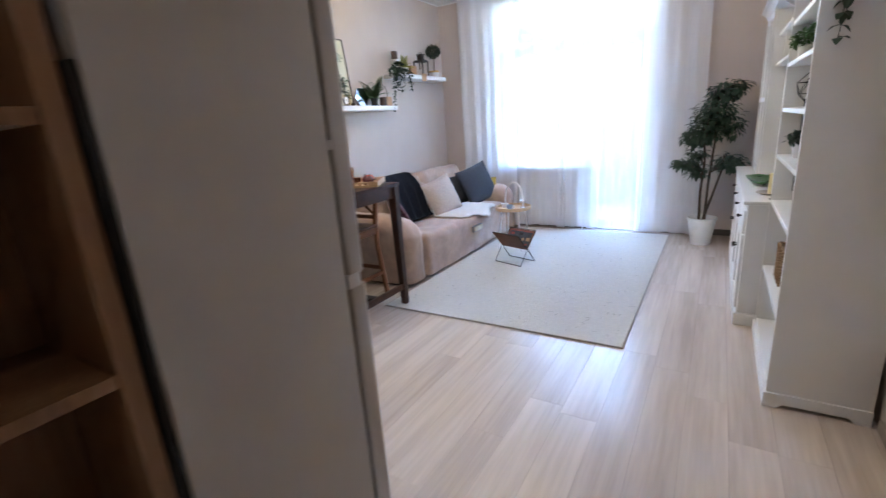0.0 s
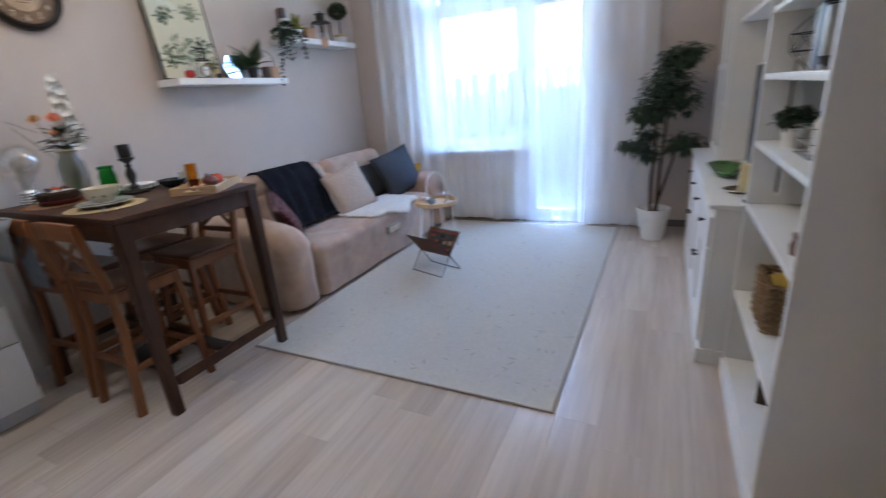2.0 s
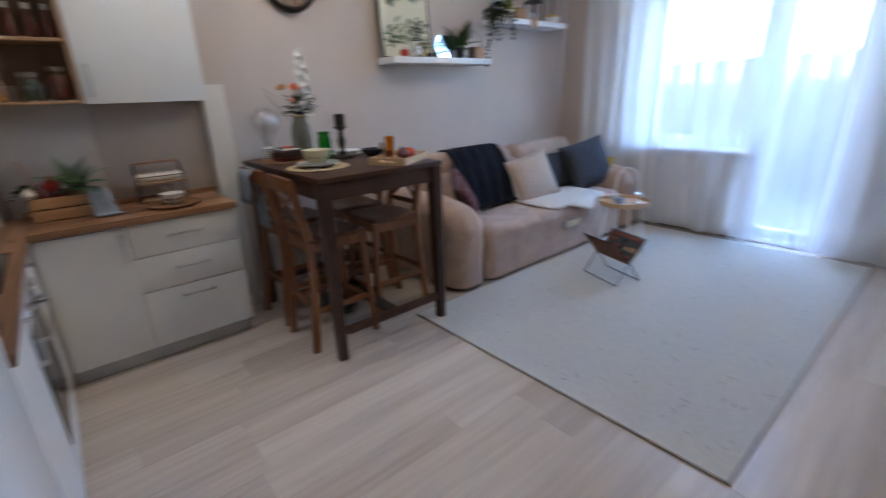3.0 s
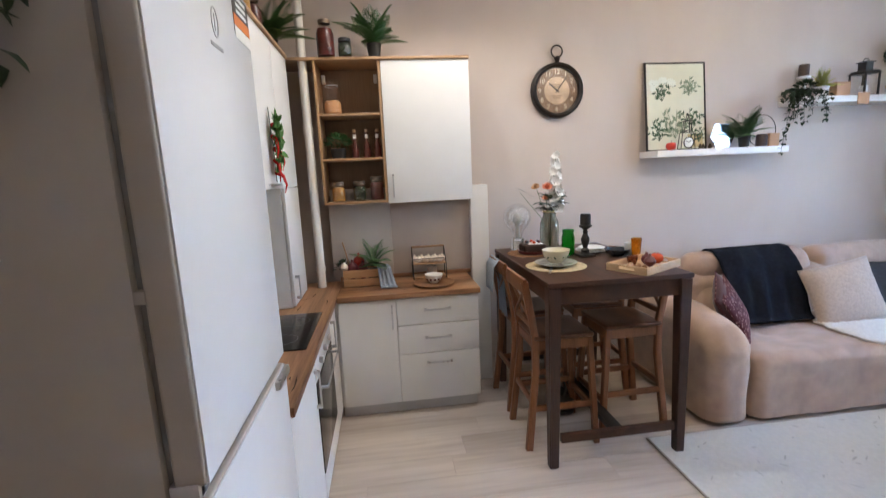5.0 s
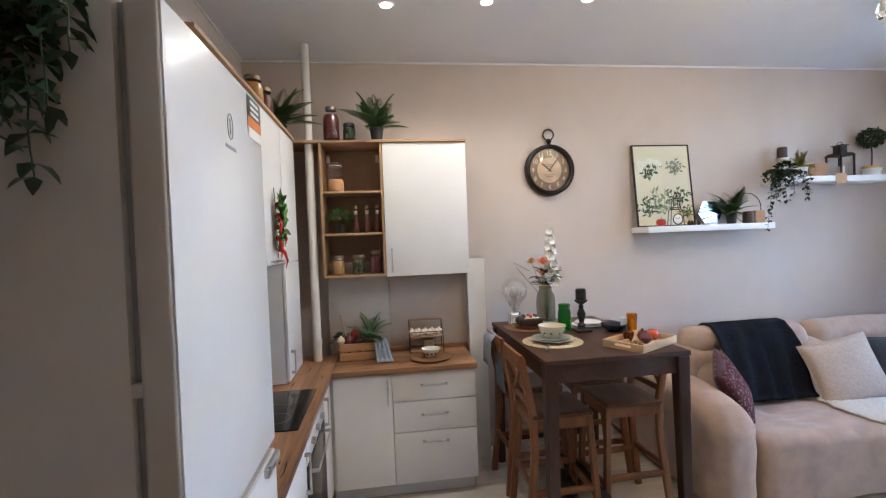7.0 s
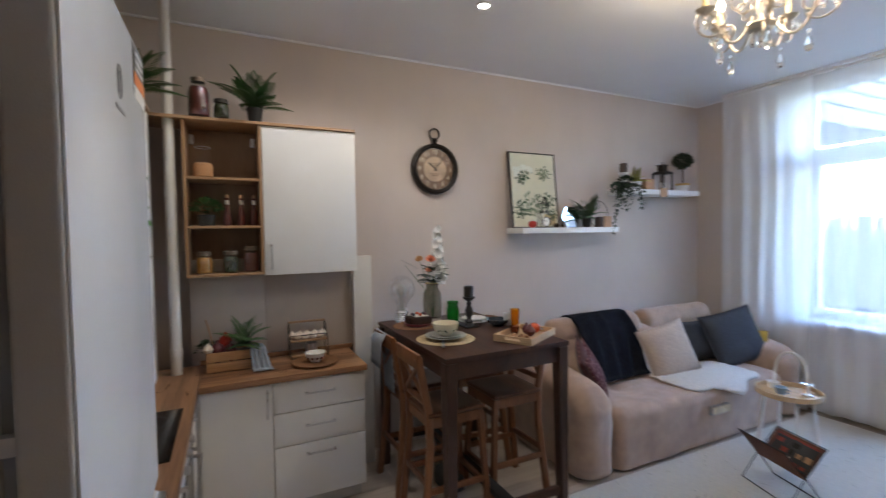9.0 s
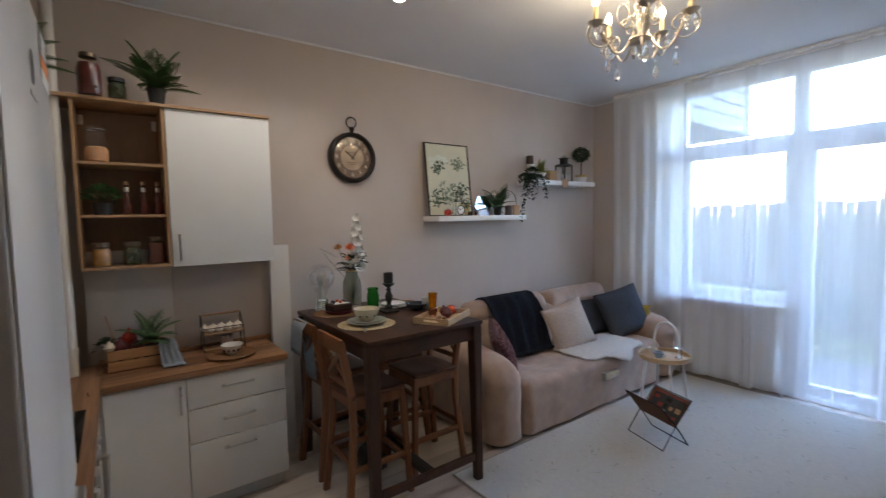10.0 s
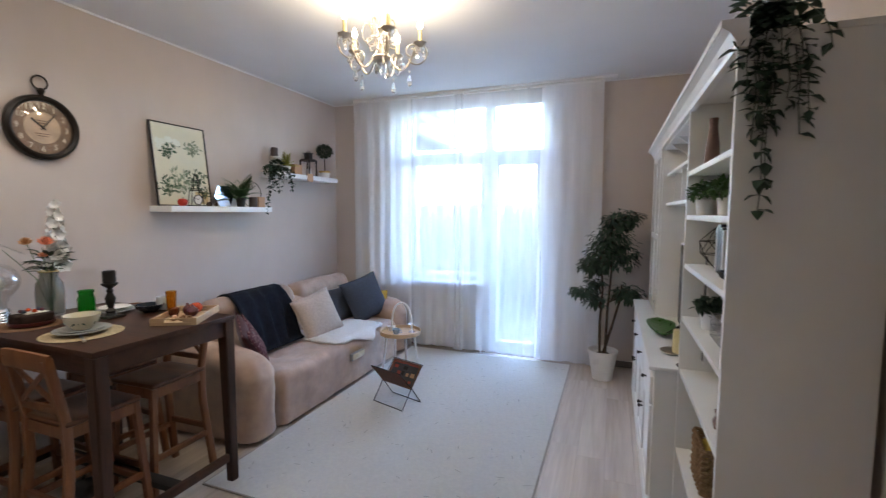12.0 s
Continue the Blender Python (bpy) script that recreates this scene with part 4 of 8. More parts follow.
part("sticker_band", bm, ORANGE, stk, "", 0)
bm = BM()
box(bm, (-FW + 0.008, 0.0012, 2.078), (-FW + 0.148, 0.0018, 2.111))
part("sticker_foot", bm, TRIMW, stk, "", 0)
for z in (2.150, 2.168, 2.186):
    bm = BM()
    box(bm, (-FW + 0.03, 0.0012, z), (-FW + 0.12, 0.0018, z + 0.010))
    part("sticker_bar", bm, TRIMW, stk, "", 0)
for x in (-FW + 0.05, -0.05):
    for y in (-0.55, -0.12):
        bm = BM()
        cyl(bm, (x, y, 0), 0.018, 0.032, 14)
        part("foot", bm, BLACKMAT, fr)

# hall shelf and the dark strip in the gap behind the fridge
hs_ = thing("hall_shelf", (-1.06, 0, 0), "dark oak open shelf rack with jars", "shelf")
for nm, lo, hi in (("side", (-0.32, 0.634, 0), (0, 0.674, 2.3)), ("side", (-0.32, -0.60, 0), (0, -0.56, 2.3)), ("back", (-0.335, -0.60, 0), (-0.322, 0.674, 2.3))) + tuple(
        ("shelf_board", (-0.32, -0.558, z), (-0.004, 0.632, z + 0.028)) for z in (0.08, 0.60, 1.085, 1.565, 2.05)):
    bm = BM()
    box(bm, lo, hi, 0.003)
    part(nm, bm, DARKSHELF, hs_)
# near-black strip fills the shelf-to-fridge gap; the gap's dark is put into its colour
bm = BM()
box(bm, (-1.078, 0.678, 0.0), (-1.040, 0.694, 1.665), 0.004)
solo("dark_gap_strip", bm, M("deep_black_gap", (0.004, 0.004, 0.004), 0.85), "tall black strip standing in for the dark gap beside the fridge", "board")


# ---- bar table and stools ----
TZ = 1.088
tb = thing("bar_table", (-2.985, 2.927, 0), "dark brown stained wooden bar table", "table")
TX, TY = 0.583, 0.418
bm = BM()
box(bm, (-TX, -TY, TZ - 0.028), (TX, TY, TZ), 0.005)
part("tabletop", bm, DARKWOOD, tb)
for nm, lo, hi, mt in (("apron", (-TX + 0.07, -TY + 0.018, TZ - 0.125), (TX - 0.07, -TY + 0.04, TZ - 0.029), DARKWOOD), ("apron", (-TX + 0.07, TY - 0.04, TZ - 0.125), (TX - 0.07, TY - 0.018, TZ - 0.029), DARKWOOD),
                       ("apron", (-TX + 0.018, -TY + 0.07, TZ - 0.125), (-TX + 0.04, TY - 0.07, TZ - 0.029), DARKWOOD), ("apron", (TX - 0.04, -TY + 0.07, TZ - 0.125), (TX - 0.018, TY - 0.07, TZ - 0.029), DARKWOOD)):
    bm = BM()
    box(bm, lo, hi, 0.003)
    part(nm, bm, mt, tb)
for sx in (-1, 1):
    for sy in (-1, 1):
        bm = BM()
        t = BM()
        bmesh.ops.create_cube(t, size=1)
        for v in t.verts:
            w = 0.036 if v.co.z > 0 else 0.026
            top_ = v.co.z > 0
            v.co = Vector((sx * (TX - (0.040 if top_ else 0.030)) + (v.co.x * 2) * w, sy * (TY - (0.040 if top_ else 0.034)) + (v.co.y * 2) * w, TZ - 0.029 if top_ else 0.0))
        bmesh.ops.bevel(t, geom=t.edges[:], offset=0.005, segments=2, affect='EDGES')
        join(bm, t)
        part("leg", bm, DARKWOODZ, tb)
for sx in (-1, 1):
    bm = BM()
    box(bm, (sx * (TX - 0.035), -TY + 0.075, 0.155), (sx * (TX - 0.005), TY - 0.075, 0.205), 0.004)
    part("stretcher", bm, DARKWOOD, tb)
bm = BM()
box(bm, (-TX + 0.036, -0.035, 0.165), (TX - 0.036, 0.035, 0.20), 0.004)
part("footrest", bm, BLACKMAT, tb, "dark middle foot rail")


def bar_stool():
    o = thing("bar_stool", (0, 0, 0), "brown stained wooden bar stool with crossed back", "bar stool", "stools round the bar table")
    SZ, W2 = 0.715, 0.174
    bm = BM()

    def dish(q):
        if q.z > 0:
            q.z -= 0.008 * max(0, 1 - (q.x / 0.15) ** 2 - (q.y / 0.15) ** 2)
        return q
    rbox(bm, (0, 0.0, SZ - 0.012), (0.362, 0.37, 0.026), 0.011, 2, None, 10, dish)
    part("seat", bm, STOOLX, o, "darker brown dished seat")
    for sx in (-1, 1):
        bm = BM()
        pts = [Vector((sx * (W2 + 0.005), 0.205, 0.0)), Vector((sx * (W2 - 0.022), 0.165, SZ - 0.03))]
        bar(bm, pts, 0.036, 0.036)
        part("front_leg", bm, STOOLW, o)
        bm = BM()
        bar(bm, [(sx * (W2 + 0.005), -0.225, 0.0), (sx * (W2 - 0.016), -0.172, 0.5), (sx * (W2 - 0.018), -0.175, SZ), (sx * (W2 - 0.020), -0.235, 1.045)], 0.032, 0.042)
        part("back_leg", bm, STOOLW, o)
    for z, y in ((0.22, 0.195), (0.30, -0.195)):
        bm = BM()
        bar(bm, [(-W2 + 0.012, y, z), (W2 - 0.012, y, z)], 0.022, 0.036)
        part("rung", bm, STOOLX, o)
    for sx in (-1, 1):
        bm = BM()
        bar(bm, [(sx * (W2 - 0.004), -0.20, 0.26), (sx * (W2 - 0.004), 0.185, 0.26)], 0.022, 0.036)
        part("rung", bm, STOOLW, o)
        bm = BM()
        bar(bm, [(sx * (W2 - 0.016), -0.165, SZ - 0.06), (sx * (W2 - 0.016), 0.16, SZ - 0.06)], 0.02, 0.06)
        part("seat_rail", bm, STOOLW, o)
    for y in (-0.172, 0.165):
        bm = BM()
        bar(bm, [(-W2 + 0.03, y, SZ - 0.06), (W2 - 0.03, y, SZ - 0.06)], 0.02, 0.06)
        part("seat_rail", bm, STOOLW, o)
    bm = BM()
    bar(bm, [(-W2 - 0.0, -0.238, 1.025), (-0.09, -0.252, 1.035), (0.09, -0.252, 1.035), (W2 + 0.0, -0.238, 1.025)], 0.024, 0.085)
    part("top_rail", bm, STOOLW, o)
    bm = BM()
    bar(bm, [(-W2 + 0.02, -0.188, 0.775), (W2 - 0.02, -0.188, 0.775)], 0.02, 0.035)
    part("lower_rail", bm, STOOLW, o)
    for s in (-1, 1):
        bm = BM()
        bar(bm, [(-s * (W2 - 0.035), -0.192 - 0.004 * s, 0.795), (s * (W2 - 0.035), -0.232 - 0.004 * s, 0.99)], 0.012, 0.026)
        part("cross_slat", bm, STOOLW, o)
    return o


def bar(bm, pts, w, d):
    """A squared wooden bar through points; w across, d the other way."""
    t = BM()
    pts = [Vector(p) for p in pts]
    rings = []
    for i, q in enumerate(pts):
        a, b = pts[max(0, i - 1)], pts[min(len(pts) - 1, i + 1)]
        dr = (b - a).normalized()
        if abs(dr.z) > 0.7:
            u = Vector((1, 0, 0))
            v = dr.cross(u).normalized()
            u = v.cross(dr)
        else:
            v = Vector((0, 0, 1))
            u = dr.cross(v).normalized()
            v = u.cross(dr)
        c = 0.22
        prof = [(-1, -1 + c), (-1 + c, -1), (1 - c, -1), (1, -1 + c), (1, 1 - c), (1 - c, 1), (-1 + c, 1), (-1, 1 - c)]
        rings.append([t.verts.new(q + u * (x * w / 2) + v * (y * d / 2)) for x, y in prof])
    for a, b in zip(rings, rings[1:]):
        for k in range(8):
            t.faces.new((a[k], a[(k + 1) % 8], b[(k + 1) % 8], b[k]))
    t.faces.new(rings[0][::-1])
    t.faces.new(rings[-1])
    join(bm, t)


st = bar_stool()
st.matrix_basis = pose(-2.79, 2.685, 0)
copy_thing(st, pose(-3.26, 2.69, 0, 0, 0, 2))
copy_thing(st, pose(-2.86, 3.165, 0, 0, 0, 181))
copy_thing(st, pose(-3.32, 3.17, 0, 0, 0, 178))
tw = thing("tea_towel", (-3.26, 2.435, 1.05), "grey blue linen towel over a stool back", "towel")
bm = BM()
g = []
for i in range(9):
    row = []
    for j in range(15):
        u, v = i / 8 - 0.5, j / 14
        s = (v - 0.35) * 0.62
        y = -0.028 if s < 0 else 0.032
        z = -abs(s)
        if abs(s) < 0.03:
            y, z = 0.002 + s, 0.012
        row.append(bm.verts.new((u * 0.22 + 0.01 * noise.noise(Vector((u * 5, v * 4, 2))), y - 0.004 + 0.008 * math.sin(u * 20) * abs(s) * 2 + (0.06 * abs(s) if s > 0 else -0.06 * abs(s)), z + 0.02)))
    g.append(row)
for i in range(8):
    for j in range(14):
        bm.faces.new((g[i][j], g[i + 1][j], g[i + 1][j + 1], g[i][j + 1]))
o = part("cloth", bm, CLOTHB, tw, smooth=2)
o.modifiers.new("thick", 'SOLIDIFY').thickness = 0.003
bag = thing("black_bag", (-3.02, 2.82, 0.0), "small black bag lying under the table", "bag")
bm = BM()
rbox(bm, (0, 0, 0.075), (0.24, 0.16, 0.15), 0.06, 4, None, 4, lambda q: q + Vector((0, 0, 0.02 * noise.noise(q * 12) - (0.02 if q.z > 0 and abs(q.x) > 0.07 else 0))))
part("body", bm, BLACKMAT, bag, smooth=2)
bm = BM()
tube(bm, [(-0.07, 0, 0.14), (-0.06, 0.02, 0.19), (0.0, 0.03, 0.205), (0.06, 0.02, 0.19), (0.07, 0, 0.14)], 0.007, 8)
part("handle", bm, BLACKMAT, bag)

# ---- sofa ----
sofa = thing("sofa", (0, 0, 0), "beige velour sofa with rounded padded arms", "sofa")


def wobble(a, f, seed):
    def fn(q):
        n_ = noise.noise_vector(q * f + Vector((seed, seed * 2.0, 0)))
        return q + n_ * a
    return fn


def tuft(q):
    n_ = noise.noise_vector(q * 6 + Vector((1, 2, 0))) * 0.008 + noise.noise_vector(Vector((q.x * 16, q.y * 9, q.z * 16))) * 0.004
    q = Vector((q.x, q.y, max(q.z, -0.165)))
    if q.z > 0.05:
        for cy in (-0.62, 0.0, 0.62):
            d = ((q.y - cy) ** 2 + (q.x + 0.02) ** 2) ** 0.5
            n_.z -= 0.028 * math.exp(-(d / 0.06) ** 2) + 0.010 * math.exp(-(d / 0.2) ** 2)
        n_.z += 0.012 * math.cos(q.y * 5.0) * 0.5
    return q + n_


bm = BM()
rbox(bm, (-2.985, 4.99, 0.195), (0.80, 2.05, 0.52), 0.085, 5, None, 34, tuft)
part("seat", bm, SOFAM, sofa, smooth=2)
bm = BM()


def armf(q):
    n_ = noise.noise_vector(q * 5 + Vector((4, 0, 0))) * 0.010 + noise.noise_vector(q * 15) * 0.003
    if q.z > 0 and q.x > 0.05:
        f_ = (q.x - 0.05) / 0.5
        q = q + Vector((0, 0, -0.11 * f_ * f_ * min(1, q.z / 0.3)))
    q = Vector((q.x, q.y, max(q.z, -0.283)))
    return q + n_


for cy in (3.79, 6.17):
    bm = BM()
    rbox(bm, (-3.12, cy, 0.318), (1.09, 0.34, 0.766), 0.14, 7, None, 12, armf)
    part("arm", bm, SOFAM, sofa, smooth=2)
bm = BM()
rbox(bm, (-3.55, 4.99, 0.43), (0.42, 2.06, 0.80), 0.12, 5, None, 14, wobble(0.006, 5, 2))
part("back_frame", bm, SOFAM, sofa, smooth=2)
for cy, w in ((4.595, 1.10), (5.685, 1.05)):
    bm = BM()

    def headrest(q):
        n_ = noise.noise_vector(q * 5 + Vector((cy, 0, 0))) * 0.018 + noise.noise_vector(Vector((q.x * 12, q.y * 8, q.z * 22))) * 0.006
        if q.x > 0:
            n_.x -= 0.035 * math.exp(-((q.z - 0.08) / 0.04) ** 2)
        return q + n_
    rbox(bm, (0, 0, 0), (0.24, w, 0.60), 0.115, 5, pose(-3.44, cy, 0.665, 0, -14, 0), 14, headrest)
    part("back_cushion", bm, SOFAM, sofa, smooth=2)
bm = BM()
box(bm, (-3.70, 3.68, 0.0), (-2.68, 6.30, 0.05), 0.01)
part("base", bm, SOFABASE, sofa, "dark recessed base")
# grey backing shows round the cream tab; its shadow outline is put into colour
bm = BM()
box(bm, (-2.588, 4.940, 0.258), (-2.553, 5.160, 0.330), 0.006)
tab = part("pull_tab", bm, GREYDARK, sofa, "pull handle of bed drawer with painted shadow rim")
bm = BM()
box(bm, (-2.5525, 4.947, 0.268), (-2.542, 5.153, 0.325), 0.005)
part("tab_face", bm, CREAM, tab, "pale cream face")

# throw, cushions, sheepskin
thr = thing("throw_blanket", (-3.30, 4.52, 0.425), "dark navy knitted throw over sofa back", "throw")
bm = BM()
prof = [(-0.36, 0.39), (-0.31, 0.49), (-0.23, 0.535), (-0.13, 0.53), (-0.05, 0.475), (0.03, 0.38), (0.09, 0.27), (0.15, 0.155), (0.20, 0.07), (0.24, 0.05)]
g = []
for i in range(31):
    u = i / 30 - 0.5
    row = []
    for j in range(41):
        f = j / 40 * (len(prof) - 1)
        k = min(int(f), len(prof) - 2)
        w = f - k
        x = prof[k][0] * (1 - w) + prof[k + 1][0] * w
        z = prof[k][1] * (1 - w) + prof[k + 1][1] * w
        v = j / 40
        y = u * (0.70 - 0.06 * v) + 0.10 * (1 - v) + 0.02 * noise.noise(Vector((u * 4, v * 4, 7)))
        fold = 0.014 * math.sin(u * 26 + 5 * v) * v + 0.012 * noise.noise(Vector((u * 8, v * 6, 1)))
        row.append(bm.verts.new((x + 0.022 + fold, y, z + 0.025 + fold * 0.6)))
    g.append(row)
for i in range(30):
    for j in range(40):
        bm.faces.new((g[i][j], g[i + 1][j], g[i + 1][j + 1], g[i][j + 1]))
o = part("knit", bm, THROWM, thr, smooth=2)
o.modifiers.new("thick", 'SOLIDIFY').thickness = 0.014


def pillow(loc, w, h, d, rx, ry, rz, mat, label, seed, back=None):
    """A loose cushion standing at loc, leaning by rx and ry, turned by rz."""
    o = thing("cushion", loc, label, "cushion", "cushions on the sofa")
    bm = BM()
    cushion(bm, w, h, d, pose(0, 0, h * 0.47, rx, ry, rz), 18, seed)
    part("cover", bm, mat, o, smooth=2)
    bm = BM()
    t = []
    for k in range(40):
        a = k / 40 * 4
        s, f = int(a), a - int(a)
        c = [(-1, -1), (1, -1), (1, 1), (-1, 1)]
        u = c[s][0] + (c[(s + 1) % 4][0] - c[s][0]) * f
        v = c[s][1] + (c[(s + 1) % 4][1] - c[s][1]) * f
        t.append(pose(0, 0, h * 0.47, rx, ry, rz) @ Vector((u * w / 2 * (1 - 0.06 * (1 - v * v) * abs(u)), 0, v * h / 2 * (1 - 0.06 * (1 - u * u) * abs(v)))))
    tube(bm, t, 0.004, 6, closed=True)
    part("piping", bm, back or mat, o)
    return o


pillow((-3.02, 5.03, 0.45), 0.50, 0.47, 0.17, -20, -12, 80, CREAMP, "cream woven cushion leaning on the sofa back", 3)
pillow((-2.97, 5.90, 0.46), 0.52, 0.52, 0.18, -22, -14, 66, BLUEP, "blue grey ribbed cushion propped on its corner", 6)
pillow((-3.22, 5.72, 0.45), 0.42, 0.40, 0.15, -22, 0, 88, BLUEP, "dark blue cushion behind the others", 8)
pillow((-2.93, 6.04, 0.45), 0.33, 0.33, 0.10, -12, 0, 24, MUSTARD, "mustard yellow cushion in the corner", 9)
pillow((-2.98, 4.06, 0.47), 0.40, 0.40, 0.13, 28, 18, -38, MAROON, "maroon cushion with patterned back slumped on arm", 12, MAROONP)
pillow((-2.955, 4.095, 0.47), 0.385, 0.385, 0.07, 28, 18, -38, MAROONP, "maroon patterned cushion slumped against the arm", 15)
fur = thing("sheepskin", (-2.86, 5.25, 0.452), "white sheepskin spread over the seat edge", "sheepskin")
bm = BM()
g = []
for i in range(25):
    row = []
    for j in range(41):
        u, v = i / 24 - 0.5, j / 40 - 0.5
        wdt = 0.30 + 0.05 * math.cos(v * 12) + 0.03 * noise.noise(Vector((v * 6, 1, 2)))
        x = u * 2 * wdt * (1 - 0.5 * abs(v * 2) ** 4) + 0.02
        y = v * 0.92 + 0.03 * noise.noise(Vector((u * 4, v * 4, 5)))
        z = 0.012 + 0.022 * (1 - (2 * u) ** 4) * (1 - (2 * v) ** 4) + 0.012 * noise.noise(Vector((u * 22, v * 22, 3)))
        if x > 0.18:
            z -= (x - 0.18) ** 2 * 1.6
        row.append(bm.verts.new((x, y, z)))
    g.append(row)
for i in range(24):
    for j in range(40):
        bm.faces.new((g[i][j], g[i + 1][j], g[i + 1][j + 1], g[i][j + 1]))
o = part("fleece", bm, FURM, fur, smooth=2)
o.modifiers.new("thick", 'SOLIDIFY').thickness = 0.012

# ---- tray table, magazine rack ----
tt = thing("tray_table", (-2.20, 5.30, 0.0125), "white metal side table with wooden rim tray", "side table")
bm = BM()
lathe(bm, (0, 0, 0.475), [(0.0, 0.0), (0.205, 0.0), (0.212, 0.004), (0.212, 0.040), (0.204, 0.040), (0.203, 0.010), (0.0, 0.010)], 48)
part("tray", bm, PINE, tt, "pale bent wood tray")
for k in range(4):
    a = radians(45 + 90 * k)
    bm = BM()
    tube(bm, [(0.15 * math.cos(a), 0.15 * math.sin(a), 0.476), (0.205 * math.cos(a), 0.205 * math.sin(a), 0.0)], 0.011, 10)
    part("leg", bm, WPOT, tt)
bm = BM()
tube(bm, [(-0.115 * math.cos(k * math.pi / 20), 0.03, 0.49 + 0.30 * math.sin(k * math.pi / 20) ** 0.6) for k in range(21)], 0.010, 10)
part("handle", bm, WPOT, tt, "white arched carrying handle")
for x, y, mt in ((-0.02, -0.06, TEALISH), (-0.12, 0.03, WPOT)):
    o = thing("cup", (-2.20 + x, 5.30 + y, 0.499), "small cup standing on the tray", "cup", "cups on the tray")
    bm = BM()
    lathe(bm, (0, 0, 0), [(0.0, 0.0), (0.028, 0.0), (0.042, 0.05), (0.038, 0.05), (0.025, 0.006), (0.0, 0.006)], 22)
    part("bowl", bm, mt, o)
    bm = BM()
    tube(bm, [(0.036, 0, 0.04), (0.06, 0, 0.036), (0.058, 0, 0.018), (0.032, 0, 0.014)], 0.004, 6)
    part("handle", bm, mt, o)
o = thing("candlestick", (-2.10, 5.36, 0.499), "small chrome candlestick on the tray", "candlestick")
bm = BM()
lathe(bm, (0, 0, 0), [(0, 0), (0.035, 0), (0.03, 0.008), (0.008, 0.014), (0.012, 0.04), (0.006, 0.06), (0.04, 0.085), (0.038, 0.088), (0.01, 0.08), (0, 0.08)], 22)
part("stem", bm, CHROME, o)

mr_ = thing("magazine_rack", (-1.975, 4.765, 0.0125), "black wire magazine rack with leather sling", "magazine rack", rz=-18)
for s in (-1, 1):
    bm = BM()
    q = [(-0.18, -s * 0.12, 0.004), (-0.18, 0, 0.17), (-0.18, s * 0.15, 0.34), (0.18, s * 0.15, 0.34), (0.18, 0, 0.17), (0.18, -s * 0.12, 0.004)]
    tube(bm, q, 0.004, 8, closed=True)
    part("wire_frame", bm, BLACKMAT, mr_)
bm = BM()
for s in (-1, 1):
    t = BM()
    vs = [t.verts.new(p) for p in ((-0.175, s * 0.012, 0.165), (0.175, s * 0.012, 0.165), (0.175, s * 0.146, 0.335), (-0.175, s * 0.146, 0.335))]
    t.faces.new(vs)
    bmesh.ops.solidify(t, geom=t.faces[:], thickness=0.004)
    join(bm, t)
box(bm, (-0.175, -0.012, 0.160), (0.175, 0.012, 0.166))
part("sling", bm, LEATHER, mr_, "brown leather sling")
mag_r = random.Random(29)
for k, (mt, y) in enumerate(((MAGC, 0.05), (MAGB, 0.035), (MAGA, 0.02))):
    o = thing("magazine", (-1.975, 4.765, 0.19), "glossy magazine standing in the rack", "magazine", "magazines in the rack", rz=-18)
    bm = BM()
    box(bm, (-0.165 + 0.015 * k, -0.003, 0.0), (0.135 + 0.015 * k, 0.003, 0.185 - 0.006 * k), 0.002, 1, pose(0, y - 0.005, 0.0, -36, 0, 0))
    part("pages", bm, mt, o)
    for q in range(14):
        u0, w0 = -0.145 + 0.015 * k + 0.056 * (q % 5), 0.014 + 0.055 * (q // 5)
        bm = BM()
        box(bm, (u0, -0.0046, w0), (u0 + mag_r.uniform(0.025, 0.053), -0.0032, w0 + mag_r.uniform(0.022, 0.050)), 0, 1, pose(0, y - 0.005, 0, -36, 0, 0))
        part("cover_picture", bm, (MAGA, MAGB, MAGC, GREYPL, TVB, MAGA, TANCARD)[mag_r.randrange(7)], o, "", 0)

# ---- white bookcase, sideboard, bridge and glass cabinet ----
bk = thing("bookcase", (0, 0, 0), "tall white painted bookcase with six shelves", "bookcase")
BX, BY0, BY1, BT = 0.175, 2.885, 3.84, 2.285
for nm, lo, hi in (("side_panel", (BX, BY0, 0.075), (0.59, BY0 + 0.024, BT)), ("side_panel", (BX, BY1 - 0.024, 0.075), (0.59, BY1, BT)),
                   ("back", (0.578, BY0 + 0.024, 0.08), (0.589, BY1 - 0.024, BT)), ("top", (BX, BY0, BT), (0.59, BY1, BT + 0.022))):
    bm = BM()
    box(bm, lo, hi, 0.002)
    part(nm, bm, BKW, bk)
SHELVES = (0.075, 0.458, 0.893, 1.178, 1.455, 1.708, 1.93)
for z in SHELVES:
    bm = BM()
    box(bm, (BX + 0.004, BY0 + 0.0245, z), (0.577, BY1 - 0.0245, z + 0.024), 0.003)
    part("shelf", bm, BKW, bk)
bm = BM()
x0, x1 = BX - 0.012, 0.59
t = BM()
pr = [(BY0 - 0.010, 0.0), (BY0 - 0.010, 0.078)]
outline = [(x0, 0.0), (x0 + 0.06, 0.0), (x0 + 0.085, 0.022), (x1 - 0.085, 0.022), (x1 - 0.06, 0.0), (x1, 0.0), (x1, 0.078), (x0, 0.078)]
f = t.faces.new([t.verts.new((x, BY0 - 0.010, z)) for x, z in outline])
r = bmesh.ops.extrude_face_region(t, geom=[f])
bmesh.ops.translate(t, verts=[v for v in r["geom"] if isinstance(v, bmesh.types.BMVert)], vec=(0, 0.022, 0))
join(bm, t)
